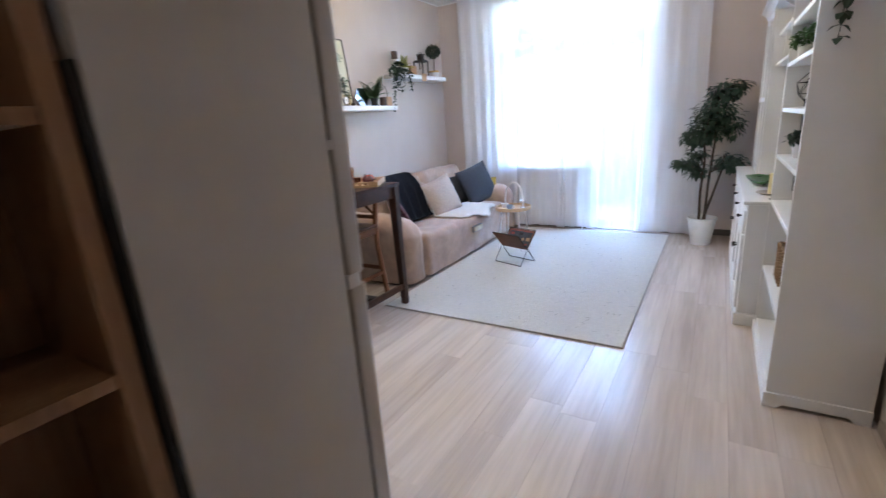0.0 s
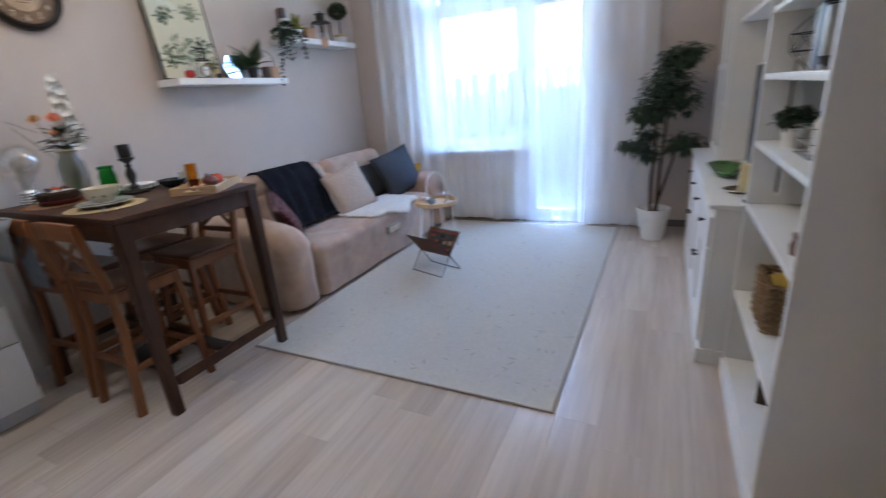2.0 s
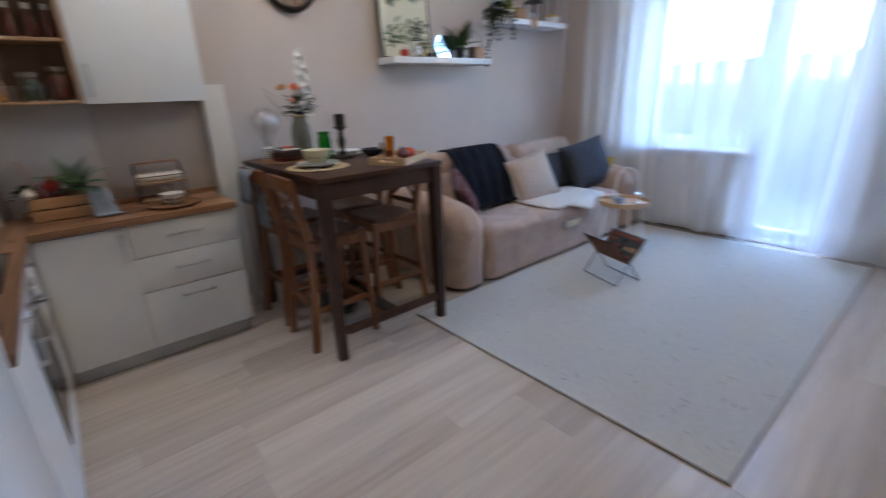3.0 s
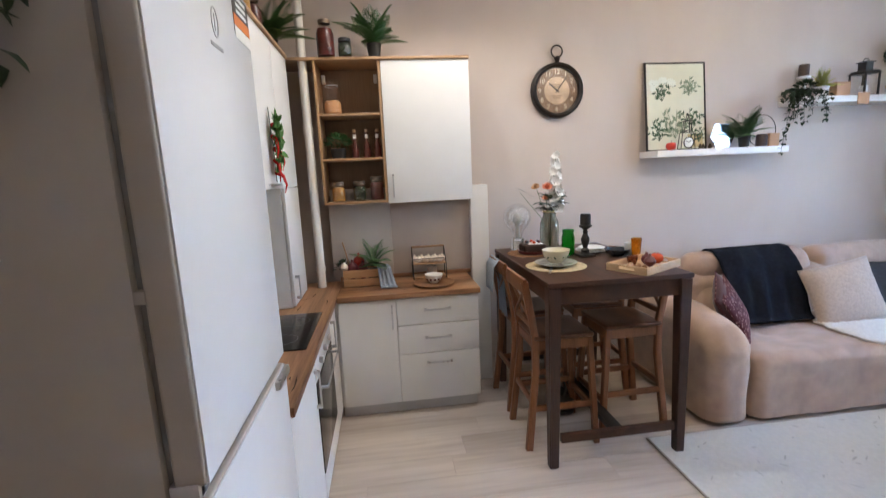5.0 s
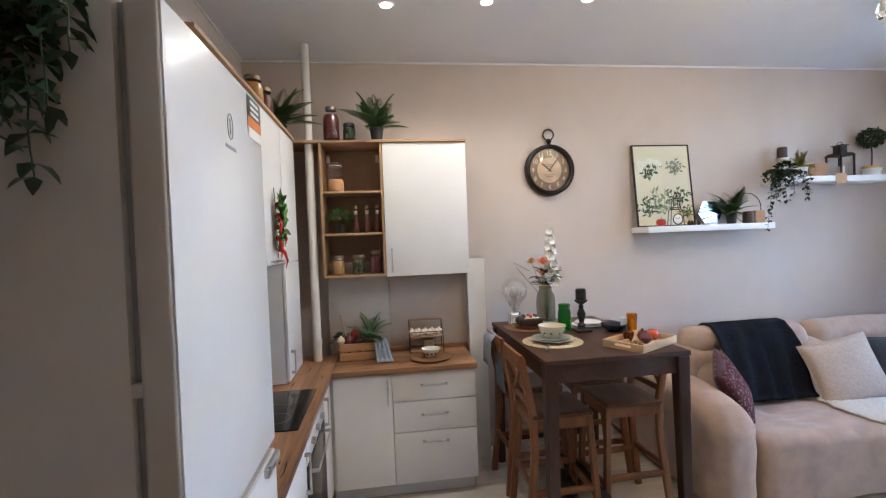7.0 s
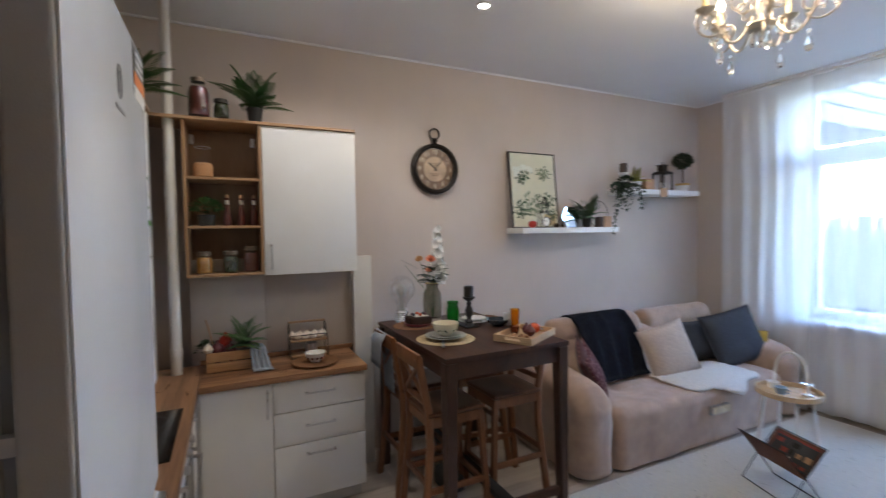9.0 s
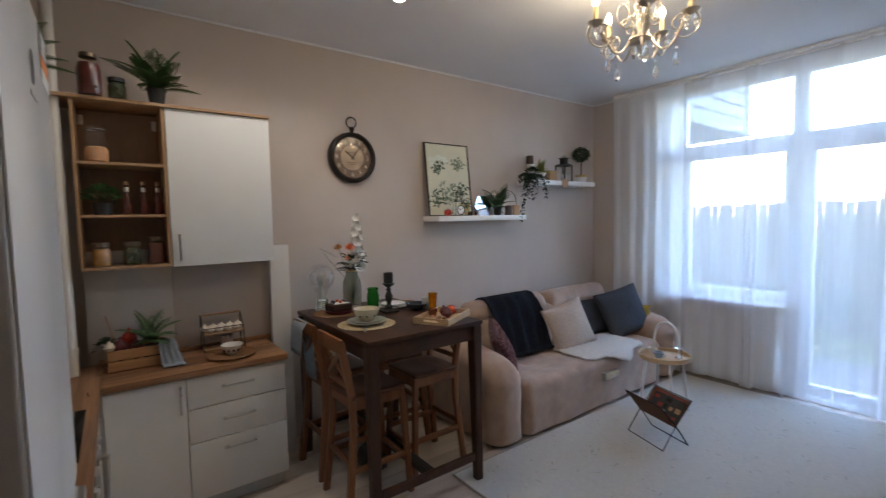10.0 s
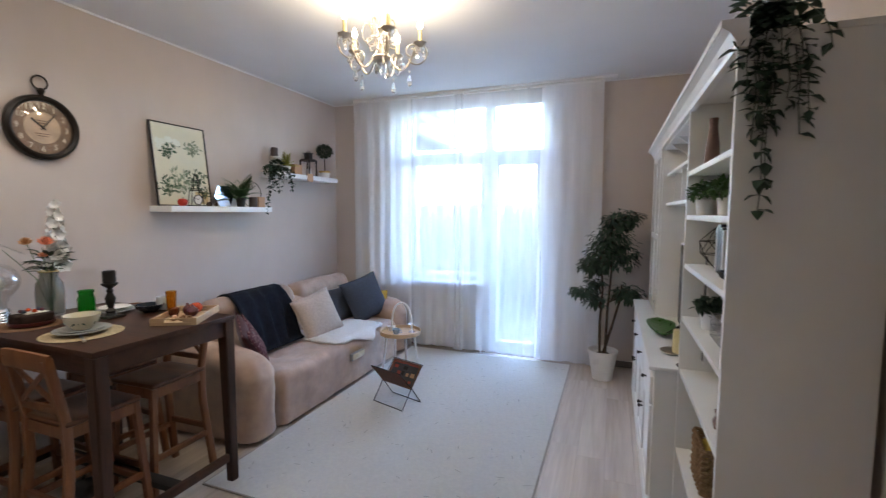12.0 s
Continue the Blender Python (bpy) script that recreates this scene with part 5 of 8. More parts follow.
box(bm, (x0, BY0 + 0.013, 0.0), (x0 + 0.022, BY1, 0.078), 0.002)
part("skirt_base", bm, BKW, bk, "shaped white base skirt", 0)


def cornice(o, x, y0, y1, z):
    """Stepped white cornice along the front."""
    bm = BM()
    t = BM()
    prof = [(0.02, 0.0), (-0.008, 0.0), (-0.012, 0.018), (-0.03, 0.045), (-0.05, 0.06), (-0.056, 0.062), (-0.056, 0.085), (0.02, 0.085)]
    f = t.faces.new([t.verts.new((x + a, y0, z + b)) for a, b in prof])
    r = bmesh.ops.extrude_face_region(t, geom=[f])
    bmesh.ops.translate(t, verts=[v for v in r["geom"] if isinstance(v, bmesh.types.BMVert)], vec=(0, y1 - y0, 0))
    join(bm, t)
    part("cornice", bm, BKW, o, "moulded white cornice", 0)


cornice(bk, BX, BY0 - 0.03, BY1, BT - 0.03)

sb = thing("sideboard", (0, 0, 0), "long white painted sideboard with panelled doors", "sideboard")
SX, SY0, SY1, SZ_ = 0.065, 3.885, 5.95, 0.893
for nm, lo, hi in (("body", (SX, SY0, 0.09), (0.59, SY1, SZ_ - 0.025)), ("top", (SX - 0.03, SY0 - 0.012, SZ_ - 0.024), (0.60, SY1 + 0.015, SZ_)), ("base_skirt", (SX - 0.018, SY0 - 0.004, 0.0), (0.585, SY1 + 0.01, 0.088))):
    bm = BM()
    box(bm, lo, hi, 0.006, 3)
    part(nm, bm, BKW, sb)
nd = 4
for k in range(nd):
    y0 = SY0 + 0.03 + k * (SY1 - SY0 - 0.06) / nd
    y1 = y0 + (SY1 - SY0 - 0.06) / nd - 0.006
    bm = BM()
    box(bm, (SX - 0.018, y0, 0.66), (SX - 0.001, y1, 0.82), 0.003)
    d = part("drawer", bm, BKW, sb)
    bm = BM()
    lathe(bm, (0, 0, 0), [(0, 0), (0.006, 0), (0.005, 0.012), (0.013, 0.02), (0.009, 0.03), (0, 0.032)], 14, pose(SX - 0.018, (y0 + y1) / 2, 0.74, 0, -90, 0))
    part("knob", bm, BLACKMAT, d)
    bm = BM()
    w = 0.06
    for lo, hi in (((y0, 0.12), (y0 + w, 0.65)), ((y1 - w, 0.12), (y1, 0.65)), ((y0 + w, 0.12), (y1 - w, 0.12 + w)), ((y0 + w, 0.65 - w), (y1 - w, 0.65))):
        box(bm, (SX - 0.018, lo[0], lo[1]), (SX - 0.001, hi[0], hi[1]), 0.002)
    box(bm, (SX - 0.008, y0 + w, 0.12 + w), (SX - 0.001, y1 - w, 0.65 - w))
    d = part("door", bm, BKW, sb)
    bm = BM()
    lathe(bm, (0, 0, 0), [(0, 0), (0.006, 0), (0.005, 0.012), (0.013, 0.02), (0.009, 0.03), (0, 0.032)], 14, pose(SX - 0.018, (y1 - 0.03) if k % 2 == 0 else (y0 + 0.03), 0.46, 0, -90, 0))
    part("knob", bm, BLACKMAT, d)

gc = thing("glass_cabinet", (0, 0, 0), "white hutch with two glazed doors on the sideboard", "glass cabinet")
GY0, GY1, GT = 5.24, 5.95, 2.285
for nm, lo, hi in (("side_panel", (0.19, GY0, SZ_ + 0.002), (0.59, GY0 + 0.022, GT)), ("side_panel", (0.19, GY1 - 0.022, SZ_ + 0.002), (0.59, GY1, GT)),
                   ("back", (0.578, GY0 + 0.022, SZ_ + 0.002), (0.589, GY1 - 0.022, GT)), ("top", (0.19, GY0, GT), (0.59, GY1, GT + 0.02)),
                   ("shelf", (0.20, GY0 + 0.023, 1.25), (0.577, GY1 - 0.023, 1.268)), ("shelf", (0.20, GY0 + 0.023, 1.60), (0.577, GY1 - 0.023, 1.618)), ("shelf", (0.20, GY0 + 0.023, 1.93), (0.577, GY1 - 0.023, 1.948))):
    bm = BM()
    box(bm, lo, hi, 0.002)
    part(nm, bm, BKW, gc)
for k in range(2):
    y0 = GY0 + 0.003 + k * 0.353
    y1 = y0 + 0.351
    bm = BM()
    w = 0.05
    for lo, hi in (((y0, SZ_ + 0.01), (y0 + w, GT - 0.03)), ((y1 - w, SZ_ + 0.01), (y1, GT - 0.03)), ((y0 + w, SZ_ + 0.01), (y1 - w, SZ_ + 0.07)), ((y0 + w, GT - 0.09), (y1 - w, GT - 0.03)), ((y0 + w, 1.52), (y1 - w, 1.56))):
        box(bm, (0.171, lo[0], lo[1]), (0.188, hi[0], hi[1]), 0.002)
    d = part("door", bm, BKW, gc)
    bm = BM()
    box(bm, (0.178, y0 + w, SZ_ + 0.07), (0.182, y1 - w, GT - 0.09))
    o = part("pane", bm, PANEG, d, "clear glass pane", 0)
cornice(gc, 0.175, GY0, GY1 + 0.03, GT - 0.03)

br = thing("bridge_shelf", (0, 0, 0), "white bridge shelf with curved brackets", "shelf")
for nm, lo, hi in (("top", (0.19, BY1 + 0.001, 2.245), (0.59, GY0 - 0.001, 2.267)), ("shelf", (0.22, BY1 + 0.001, 2.035), (0.59, GY0 - 0.001, 2.055)), ("shelf", (0.22, BY1 + 0.001, 1.80), (0.59, GY0 - 0.001, 1.822)), ("back", (0.578, BY1 + 0.001, 1.66), (0.588, GY0 - 0.001, 2.245))):
    bm = BM()
    box(bm, lo, hi, 0.002)
    part(nm, bm, BKW, br)
for y in (4.16, 4.54, 4.90):
    bm = BM()
    t = BM()
    out = [(0.21, 2.244)] + [(0.22 + 0.05 * (1 - math.cos(k / 8 * 2 * math.pi)), 2.244 - 0.19 * k / 8) for k in range(1, 9)] + [(0.577, 2.054), (0.577, 2.244)]
    f = t.faces.new([t.verts.new((a, y, b)) for a, b in out])
    r = bmesh.ops.extrude_face_region(t, geom=[f])
    bmesh.ops.translate(t, verts=[v for v in r["geom"] if isinstance(v, bmesh.types.BMVert)], vec=(0, 0.018, 0))
    join(bm, t)
    box(bm, (0.24, y, 1.822), (0.577, y + 0.018, 2.035), 0.001)
    part("divider", bm, BKW, br, "curved white divider", 0)
cornice(br, 0.175, BY1, GY0, GT - 0.03)


# ---- things on the bar table ----
T = TZ + 0.001


def dish(name, loc, prof, mat, label, cat, group="", part_name="body", n=30):
    o = thing(name, loc, label, cat, group)
    bm = BM()
    lathe(bm, (0, 0, 0), prof, n)
    part(part_name, bm, mat, o)
    return o


def plate_prof(r, h=0.018):
    return [(0, 0), (r * 0.55, 0), (r * 0.62, 0.003), (r, h), (r - 0.003, h + 0.003), (r * 0.6, 0.007), (0, 0.006)]


def bowl_prof(r, h):
    return [(0, 0), (r * 0.45, 0), (r * 0.5, 0.006), (r * 0.85, h * 0.45), (r, h), (r - 0.005, h), (r * 0.8, h * 0.48), (r * 0.4, 0.012), (0, 0.010)]


def mat_round(loc, r, mat, label):
    o = thing("placemat", loc, label, "placemat", "placemats on the table")
    bm = BM()
    for k in range(9):
        rr = r * (k + 0.5) / 9
        tube(bm, [(rr * math.cos(a * math.pi / 24), rr * math.sin(a * math.pi / 24), 0.003) for a in range(48)], r / 18 * 1.05, 6, closed=True, m=Matrix.Diagonal((1, 1, 0.12, 1)) @ Matrix.Translation((0, 0, 0.02)))
    part("woven_coil", bm, mat, o)


mat_round((-2.81, 2.71, T), 0.185, JUTE, "round pale straw placemat under the bowl")
mat_round((-3.28, 2.70, T), 0.165, JUTED, "round brown straw placemat under the cake")
dish("dinner_plate", (-2.81, 2.71, T + 0.008), plate_prof(0.13), GREYPL, "grey green stoneware dinner plate", "plate", "plates on the table")
dish("side_plate", (-2.81, 2.71, T + 0.017), plate_prof(0.10, 0.014), GREYPL, "grey green stoneware side plate", "plate", "plates on the table")
o = dish("bowl", (-2.81, 2.71, T + 0.026), bowl_prof(0.085, 0.078), CREAM, "cream bowl painted with small olive sprigs", "bowl")
for k in range(5):
    bm = BM()
    a = radians(72 * k + 30)
    for s in (-1, 0, 1):
        p = Vector((0.073 * math.cos(a + 0.16 * s), 0.073 * math.sin(a + 0.16 * s), 0.034 + 0.01 * abs(s)))
        d = Vector((-math.sin(a) * s * 0.6, math.cos(a) * s * 0.6, 0.6 - abs(s)))
        leaf(bm, p, d, Vector((math.cos(a), math.sin(a), 0)), 0.024, 0.010, 0.1, 0)
    part("sprig", bm, LEAF, o, "painted dark sprig")
o = thing("knife", (-2.68, 2.63, T + 0.010), "steel table knife on the placemat", "cutlery")
bm = BM()
box(bm, (-0.008, -0.02, 0), (0.008, 0.09, 0.003), 0.001, 1, pose(0, 0, 0, 0, 0, 65))
part("blade", bm, STEEL, o)
bm = BM()
box(bm, (-0.007, -0.11, 0), (0.007, -0.02, 0.007), 0.003, 2, pose(0, 0, 0, 0, 0, 65))
part("handle", bm, STEEL, o)
o = thing("cake", (-3.26, 2.715, T + 0.006), "dark chocolate cake with icing and berries", "cake")
bm = BM()
lathe(bm, (0, 0, 0), [(0, 0), (0.085, 0), (0.10, 0.006), (0.108, 0.024), (0.104, 0.025), (0.09, 0.012), (0, 0.011)], 30)
part("plate", bm, DARKRED, o, "dark red cake plate")
bm = BM()
rbox(bm, (0, 0, 0.040), (0.125, 0.165, 0.056), 0.012, 3, None, 8, wobble(0.003, 30, 4))
part("sponge", bm, CAKE, o)
bm = BM()
rbox(bm, (0, 0.01, 0.069), (0.085, 0.105, 0.006), 0.004, 2, None, 10, wobble(0.003, 40, 2))
part("icing", bm, ICING, o)
for k in range(6):
    bm = BM()
    a = radians(60 * k)
    lathe(bm, (0.03 * math.cos(a), 0.05 * math.sin(a), 0.071), [(0, 0), (0.010, 0.004), (0.012, 0.012), (0.007, 0.02), (0, 0.022)], 12)
    part("berry", bm, (TOMATO, DARKRED, BLUEP)[k % 3], o)

# clear globe lamp
o = thing("globe_lamp", (-3.48, 2.67, T), "table lamp with large clear glass bulb on chrome base", "table lamp")
bm = BM()
lathe(bm, (0, 0, 0), [(0, 0), (0.052, 0)] + [(0.055 if k % 2 else 0.048, 0.004 + 0.0075 * k) for k in range(11)] + [(0.046, 0.086), (0, 0.088)], 30)
part("base", bm, CHROME, o, "ribbed chrome base")
bm = BM()
pr = [(0.036, 0.088), (0.040, 0.12), (0.062, 0.16)] + [(0.105 * math.sin(a), 0.245 - 0.105 * math.cos(a)) for a in [0.75 + 2.39 * k / 14 for k in range(15)]]
lathe(bm, (0, 0, 0), pr[:3] + pr[3:], 36)
part("globe", bm, GLOBEG, o, "large clear glass globe").visible_shadow = False
bm = BM()
lathe(bm, (0, 0, 0.09), [(0, 0), (0.018, 0), (0.016, 0.06), (0.014, 0.085), (0.026, 0.11), (0.036, 0.14), (0.030, 0.172), (0.012, 0.19), (0, 0.193)], 24)
part("inner_bulb", bm, GREYPL, o, "white frosted inner bulb")

# vase of flowers
o = thing("flower_vase", (-3.46, 2.915, T), "smoky glass vase with white gladiolus and orange blooms", "vase")
bm = BM()
lathe(bm, (0, 0, 0), [(0, 0), (0.066, 0), (0.070, 0.01), (0.073, 0.14), (0.068, 0.20), (0.048, 0.240), (0.045, 0.262), (0.052, 0.275), (0.050, 0.276), (0.042, 0.262), (0.044, 0.240), (0.064, 0.20), (0.069, 0.14), (0.066, 0.014), (0, 0.010)], 34)
part("vase", bm, SMOKE, o)
bm = BM()
lathe(bm, (0, 0, 0.276), [(0.046, 0), (0.053, 0.0), (0.053, 0.006), (0.046, 0.006), (0.046, 0)], 30)
part("rim", bm, GOLD, o, "gold rim")
fr_ = random.Random(8)
for tx, ty, tz in [(0.03, 0.04, 0.70), (-0.02, -0.09, 0.45), (0.05, -0.05, 0.43), (0.03, 0.12, 0.42), (-0.03, 0.05, 0.48), (0.05, -0.24, 0.43)]:
    bm = BM()
    tube(bm, [(0.01, 0, 0.02), (tx * 0.3, ty * 0.3, 0.24), (tx, ty, tz)], 0.003, 6, 0.0018)
    part("stem", bm, FERN, o)


def floret(bm, c, axis, size, petals=6, wide=0.8, layers=1):
    """A flared flower that opens along axis."""
    axis = axis.normalized()
    u = axis.cross(Vector((0, 0, 1)))
    u = u.normalized() if u.length > 0.05 else Vector((1, 0, 0))
    w = axis.cross(u)
    for l_ in range(layers):
        for q in range(petals):
            b = 2 * math.pi * (q + 0.5 * l_) / petals
            side = math.cos(b) * u + math.sin(b) * w
            leaf(bm, c, side * (1 - 0.3 * l_) + axis * (0.45 + 0.5 * l_), axis, size, size * wide, 0.12, -0.12)


for k in range(28):
    f = k / 27
    a = k * 2.4
    r_ = 0.022 * (1.15 - 0.75 * f)
    bm = BM()
    floret(bm, Vector((0.026 + r_ * math.cos(a), 0.038 + r_ * math.sin(a), 0.31 + 0.39 * f)), Vector((math.cos(a), math.sin(a), 0.35)), 0.058 * (1.1 - 0.55 * f), 6, 0.95)
    part("gladiolus_floret", bm, PETALW, o, "white gladiolus floret")
for cx, cy, cz, mt, sc in ((-0.01, -0.10, 0.455, M("yellow_peach_petal", (0.72, 0.42, 0.20), 0.7, 0.2), 0.95), (0.05, -0.035, 0.45, M("salmon_petal", (0.78, 0.30, 0.17), 0.7, 0.25), 1.15), (0.05, -0.05, 0.375, PEACH, 0.7)):
    bm = BM()
    floret(bm, Vector((cx, cy, cz)), Vector((0.5, cy * 4, 0.9)), 0.046 * sc, 9, 0.55, 3)
    part("blossom", bm, mt, o, "orange peach blossom")
bm = BM()
for k in range(44):
    a = fr_.uniform(0, 6.28)
    p = Vector((0.03 * math.cos(a), 0.03 * math.sin(a), fr_.uniform(0.26, 0.39)))
    leaf(bm, p, Vector((math.cos(a), math.sin(a), fr_.uniform(0.1, 1.0))), Vector((0, 0, 1)), fr_.uniform(0.06, 0.13), 0.036, 0.15, 0.25)
for k in range(9):
    leaf(bm, Vector((0.03, -0.12 - 0.014 * k, 0.395 + 0.008 * k)), Vector((0, -1, 0.3)), Vector((0, 0, 1)), 0.04, 0.012, 0.1, 0.1)
part("foliage", bm, LEAFD, o)

o = dish("green_jar", (-3.13, 2.925, T), [(0, 0), (0.038, 0), (0.043, 0.010), (0.045, 0.125), (0.038, 0.145), (0.036, 0.158), (0.041, 0.163), (0.041, 0.178), (0.038, 0.178), (0.033, 0.158), (0.0425, 0.125), (0.040, 0.010), (0, 0.007)], GREENG, "bright green ribbed glass jar", "jar")
o = thing("candle_holder", (-3.055, 3.015, T), "turned black candle holder with black candle", "candle holder")
o.scale = (1.2, 1.2, 1.22)
bm = BM()
box(bm, (-0.045, -0.045, 0), (0.045, 0.045, 0.012), 0.004)
lathe(bm, (0, 0, 0.012), [(0, 0), (0.026, 0), (0.02, 0.012), (0.024, 0.022), (0.012, 0.036), (0.022, 0.07), (0.024, 0.085), (0.012, 0.115), (0.016, 0.125), (0.010, 0.135), (0.03, 0.15), (0.036, 0.155), (0.036, 0.162), (0, 0.162)], 28)
part("stem", bm, BLACKMAT, o)
bm = BM()
cyl(bm, (0, 0, 0.175), 0.029, 0.062, 26, bev=0.004)
part("candle", bm, BLACKMAT, o)
for k in range(3):
    dish("dinner_plate", (-3.20, 3.13, T + 0.009 * k), plate_prof(0.115 - 0.012 * k, 0.014), WPOT if k != 1 else GREYPL, "white dinner plate in a small stack", "plate", "plates on the table")
dish("blue_bowl", (-2.995, 3.215, T), bowl_prof(0.085, 0.048), NAVYC, "dark blue glazed low bowl", "bowl")
o = dish("mug", (-2.98, 3.30, T), [(0, 0), (0.034, 0), (0.038, 0.006), (0.040, 0.085), (0.036, 0.085), (0.034, 0.01), (0, 0.008)], WPOT, "white mug with a round handle", "mug")
bm = BM()
tube(bm, [(0.01, 0.038 + 0.028 * math.sin(k * math.pi / 8), 0.045 - 0.026 * math.cos(k * math.pi / 8)) for k in range(9)], 0.005, 8)
part("handle", bm, WPOT, o)
dish("amber_glass", (-2.87, 3.275, T), [(0, 0), (0.024, 0), (0.026, 0.004), (0.033, 0.132), (0.030, 0.132), (0.023, 0.012), (0, 0.012)], AMBER, "tall amber drinking glass", "glass")

o = thing("wooden_tray", (-2.60, 3.165, T), "pale pine serving tray with raised rim", "tray", rz=29)
HX, HY_ = 0.125, 0.185
bm = BM()
box(bm, (-HX, -HY_, 0), (HX, HY_, 0.008), 0.001)
part("bottom", bm, PINE, o)
for lo, hi in (((-HX, -HY_, 0.008), (-HX + 0.010, HY_, 0.042)), ((HX - 0.010, -HY_, 0.008), (HX, HY_, 0.042))):
    bm = BM()
    box(bm, lo, hi, 0.002)
    part("side", bm, PINE, o)
for s in (-1, 1):
    bm = BM()
    y0, y1 = sorted((s * HY_, s * (HY_ - 0.010)))
    box(bm, (-HX + 0.01, y0, 0.008), (HX - 0.01, y1, 0.018), 0.001)
    box(bm, (-HX + 0.01, y0, 0.032), (HX - 0.01, y1, 0.042), 0.001)
    box(bm, (-HX + 0.01, y0, 0.018), (-0.05, y1, 0.032), 0.001)
    box(bm, (0.05, y0, 0.018), (HX - 0.01, y1, 0.032), 0.001)
    part("handle_end", bm, PINE, o)
o = thing("tomato", (-2.665, 3.285, T + 0.009), "ripe orange red tomato on the tray", "tomato")
bm = BM()
lathe(bm, (0, 0, 0), [(0, 0.004), (0.02, 0.0), (0.036, 0.014), (0.040, 0.030), (0.034, 0.048), (0.018, 0.058), (0.006, 0.054), (0, 0.052)], 24)
part("fruit", bm, TOMATO, o)
bm = BM()
for k in range(5):
    leaf(bm, Vector((0, 0, 0.055)), Vector((math.cos(k * 1.26), math.sin(k * 1.26), 0.1)), Vector((0, 0, 1)), 0.026, 0.008, 0.1, 0.1)
part("calyx", bm, FERN, o)
for x, y, s in ((-2.58, 3.19, 0.9), (-2.64, 3.205, 0.8)):
    o = thing("red_onion", (x, y, T + 0.009), "dark red onion on the tray", "onion", "onions on the tray")
    bm = BM()
    lathe(bm, (0, 0, 0), [(0, 0.0), (0.012, 0.001), (0.034 * s, 0.02), (0.038 * s, 0.034), (0.028 * s, 0.05), (0.010, 0.062), (0.006, 0.075), (0, 0.076)], 22)
    part("bulb", bm, DARKRED, o)
dish("small_glass", (-2.665, 3.13, T + 0.009), [(0, 0), (0.02, 0), (0.03, 0.03), (0.032, 0.055), (0.029, 0.055), (0.018, 0.006), (0, 0.006)], BROWNG, "small pink brown glass on the tray", "glass")
for k, (x, y) in enumerate(((-2.54, 3.08), (-2.58, 3.06), (-2.52, 3.12), (-2.61, 3.09), (-2.56, 3.11))):
    o = thing("walnut", (x, y, T + 0.009), "small brown walnut on the tray", "walnut", "walnuts on the tray")
    bm = BM()
    lathe(bm, (0, 0, 0), [(0, 0), (0.010, 0.002), (0.015, 0.012), (0.012, 0.022), (0, 0.027)], 14)
    part("shell", bm, TANCARD if k % 2 else JUTED, o)

# ---- things on the worktop ----
W = 0.901
o = thing("crate", (-3.50, 1.50, W), "slatted pine crate filled with greenery and vegetables", "crate")
for s in (-1, 1):
    for k in range(2):
        bm = BM()
        box(bm, (s * 0.085 - 0.006, -0.145, 0.005 + k * 0.064), (s * 0.085 + 0.006, 0.145, 0.062 + k * 0.064), 0.002)
        part("slat", bm, ORANGEPINE, o)
        bm = BM()
        box(bm, (-0.078, s * 0.139 - 0.006, 0.005 + k * 0.064), (0.078, s * 0.139 + 0.006, 0.062 + k * 0.064), 0.002)
        part("slat", bm, ORANGEPINE, o)
bm = BM()
box(bm, (-0.079, -0.133, 0.002), (0.079, 0.133, 0.012))
part("bottom", bm, ORANGEPINE, o, "", 0)
cr = random.Random(3)
o = thing("fern_in_crate", (-3.50, 1.575, W + 0.0135), "green artificial fern set in the crate", "fern")
bm = BM()
lathe(bm, (0, 0, 0), [(0, 0), (0.045, 0), (0.055, 0.10), (0.05, 0.10), (0, 0.09)], 20)
part("pot", bm, BPOT, o)
bm = BM()
fronds(bm, (0, 0, 0.11), 14, 0.25, cr, 1.25, 0.03, 20, 0.9)
part("foliage", bm, FERN, o)
o = thing("wooden_spoon", (-3.53, 1.385, W + 0.02), "wooden spatula standing in the crate", "spatula")
bm = BM()
bar(bm, [(0, 0.03, 0), (0, -0.01, 0.22), (0, -0.03, 0.30)], 0.03, 0.008)
part("blade", bm, OAKV, o)
for x, y, z, mt, nm, r_ in ((-3.46, 1.42, 0.165, DARKRED, "beetroot", 0.042), (-3.53, 1.465, 0.20, REDFRUIT, "red_pepper", 0.042), (-3.45, 1.495, 0.16, DARKRED, "beetroot", 0.038), (-3.417, 1.368, 0.145, EGG, "garlic_bulb", 0.028)):
    o = thing(nm, (x, y, W + z - r_ - 0.03), {"beetroot": "dark red beetroot in the crate", "red_pepper": "shiny red pepper in the crate", "garlic_bulb": "white garlic bulb on the crate"}[nm], "vegetable", "vegetables in the crate")
    bm = BM()
    if nm == "garlic_bulb":
        lathe(bm, (0, 0, 0.041), [(0, 0), (r_ * 0.7, 0.004), (r_, r_ * 0.8), (r_ * 0.7, r_ * 1.5), (r_ * 0.25, r_ * 1.9), (0, r_ * 2.3)], 20)
    else:
        lathe(bm, (0, 0, 0), [(0, -0.06), (r_ * 0.5, -0.03), (r_, r_), (r_ * 0.8, r_ * 1.6), (r_ * 0.25, r_ * 2.0), (r_ * 0.12, r_ * 2.5), (0, r_ * 2.5)], 20)
    part("body", bm, mt, o)
o = thing("herb_sprig", (-3.50, 1.365, W + 0.06), "dark green herb sprig in the crate", "herb")
bm = BM()
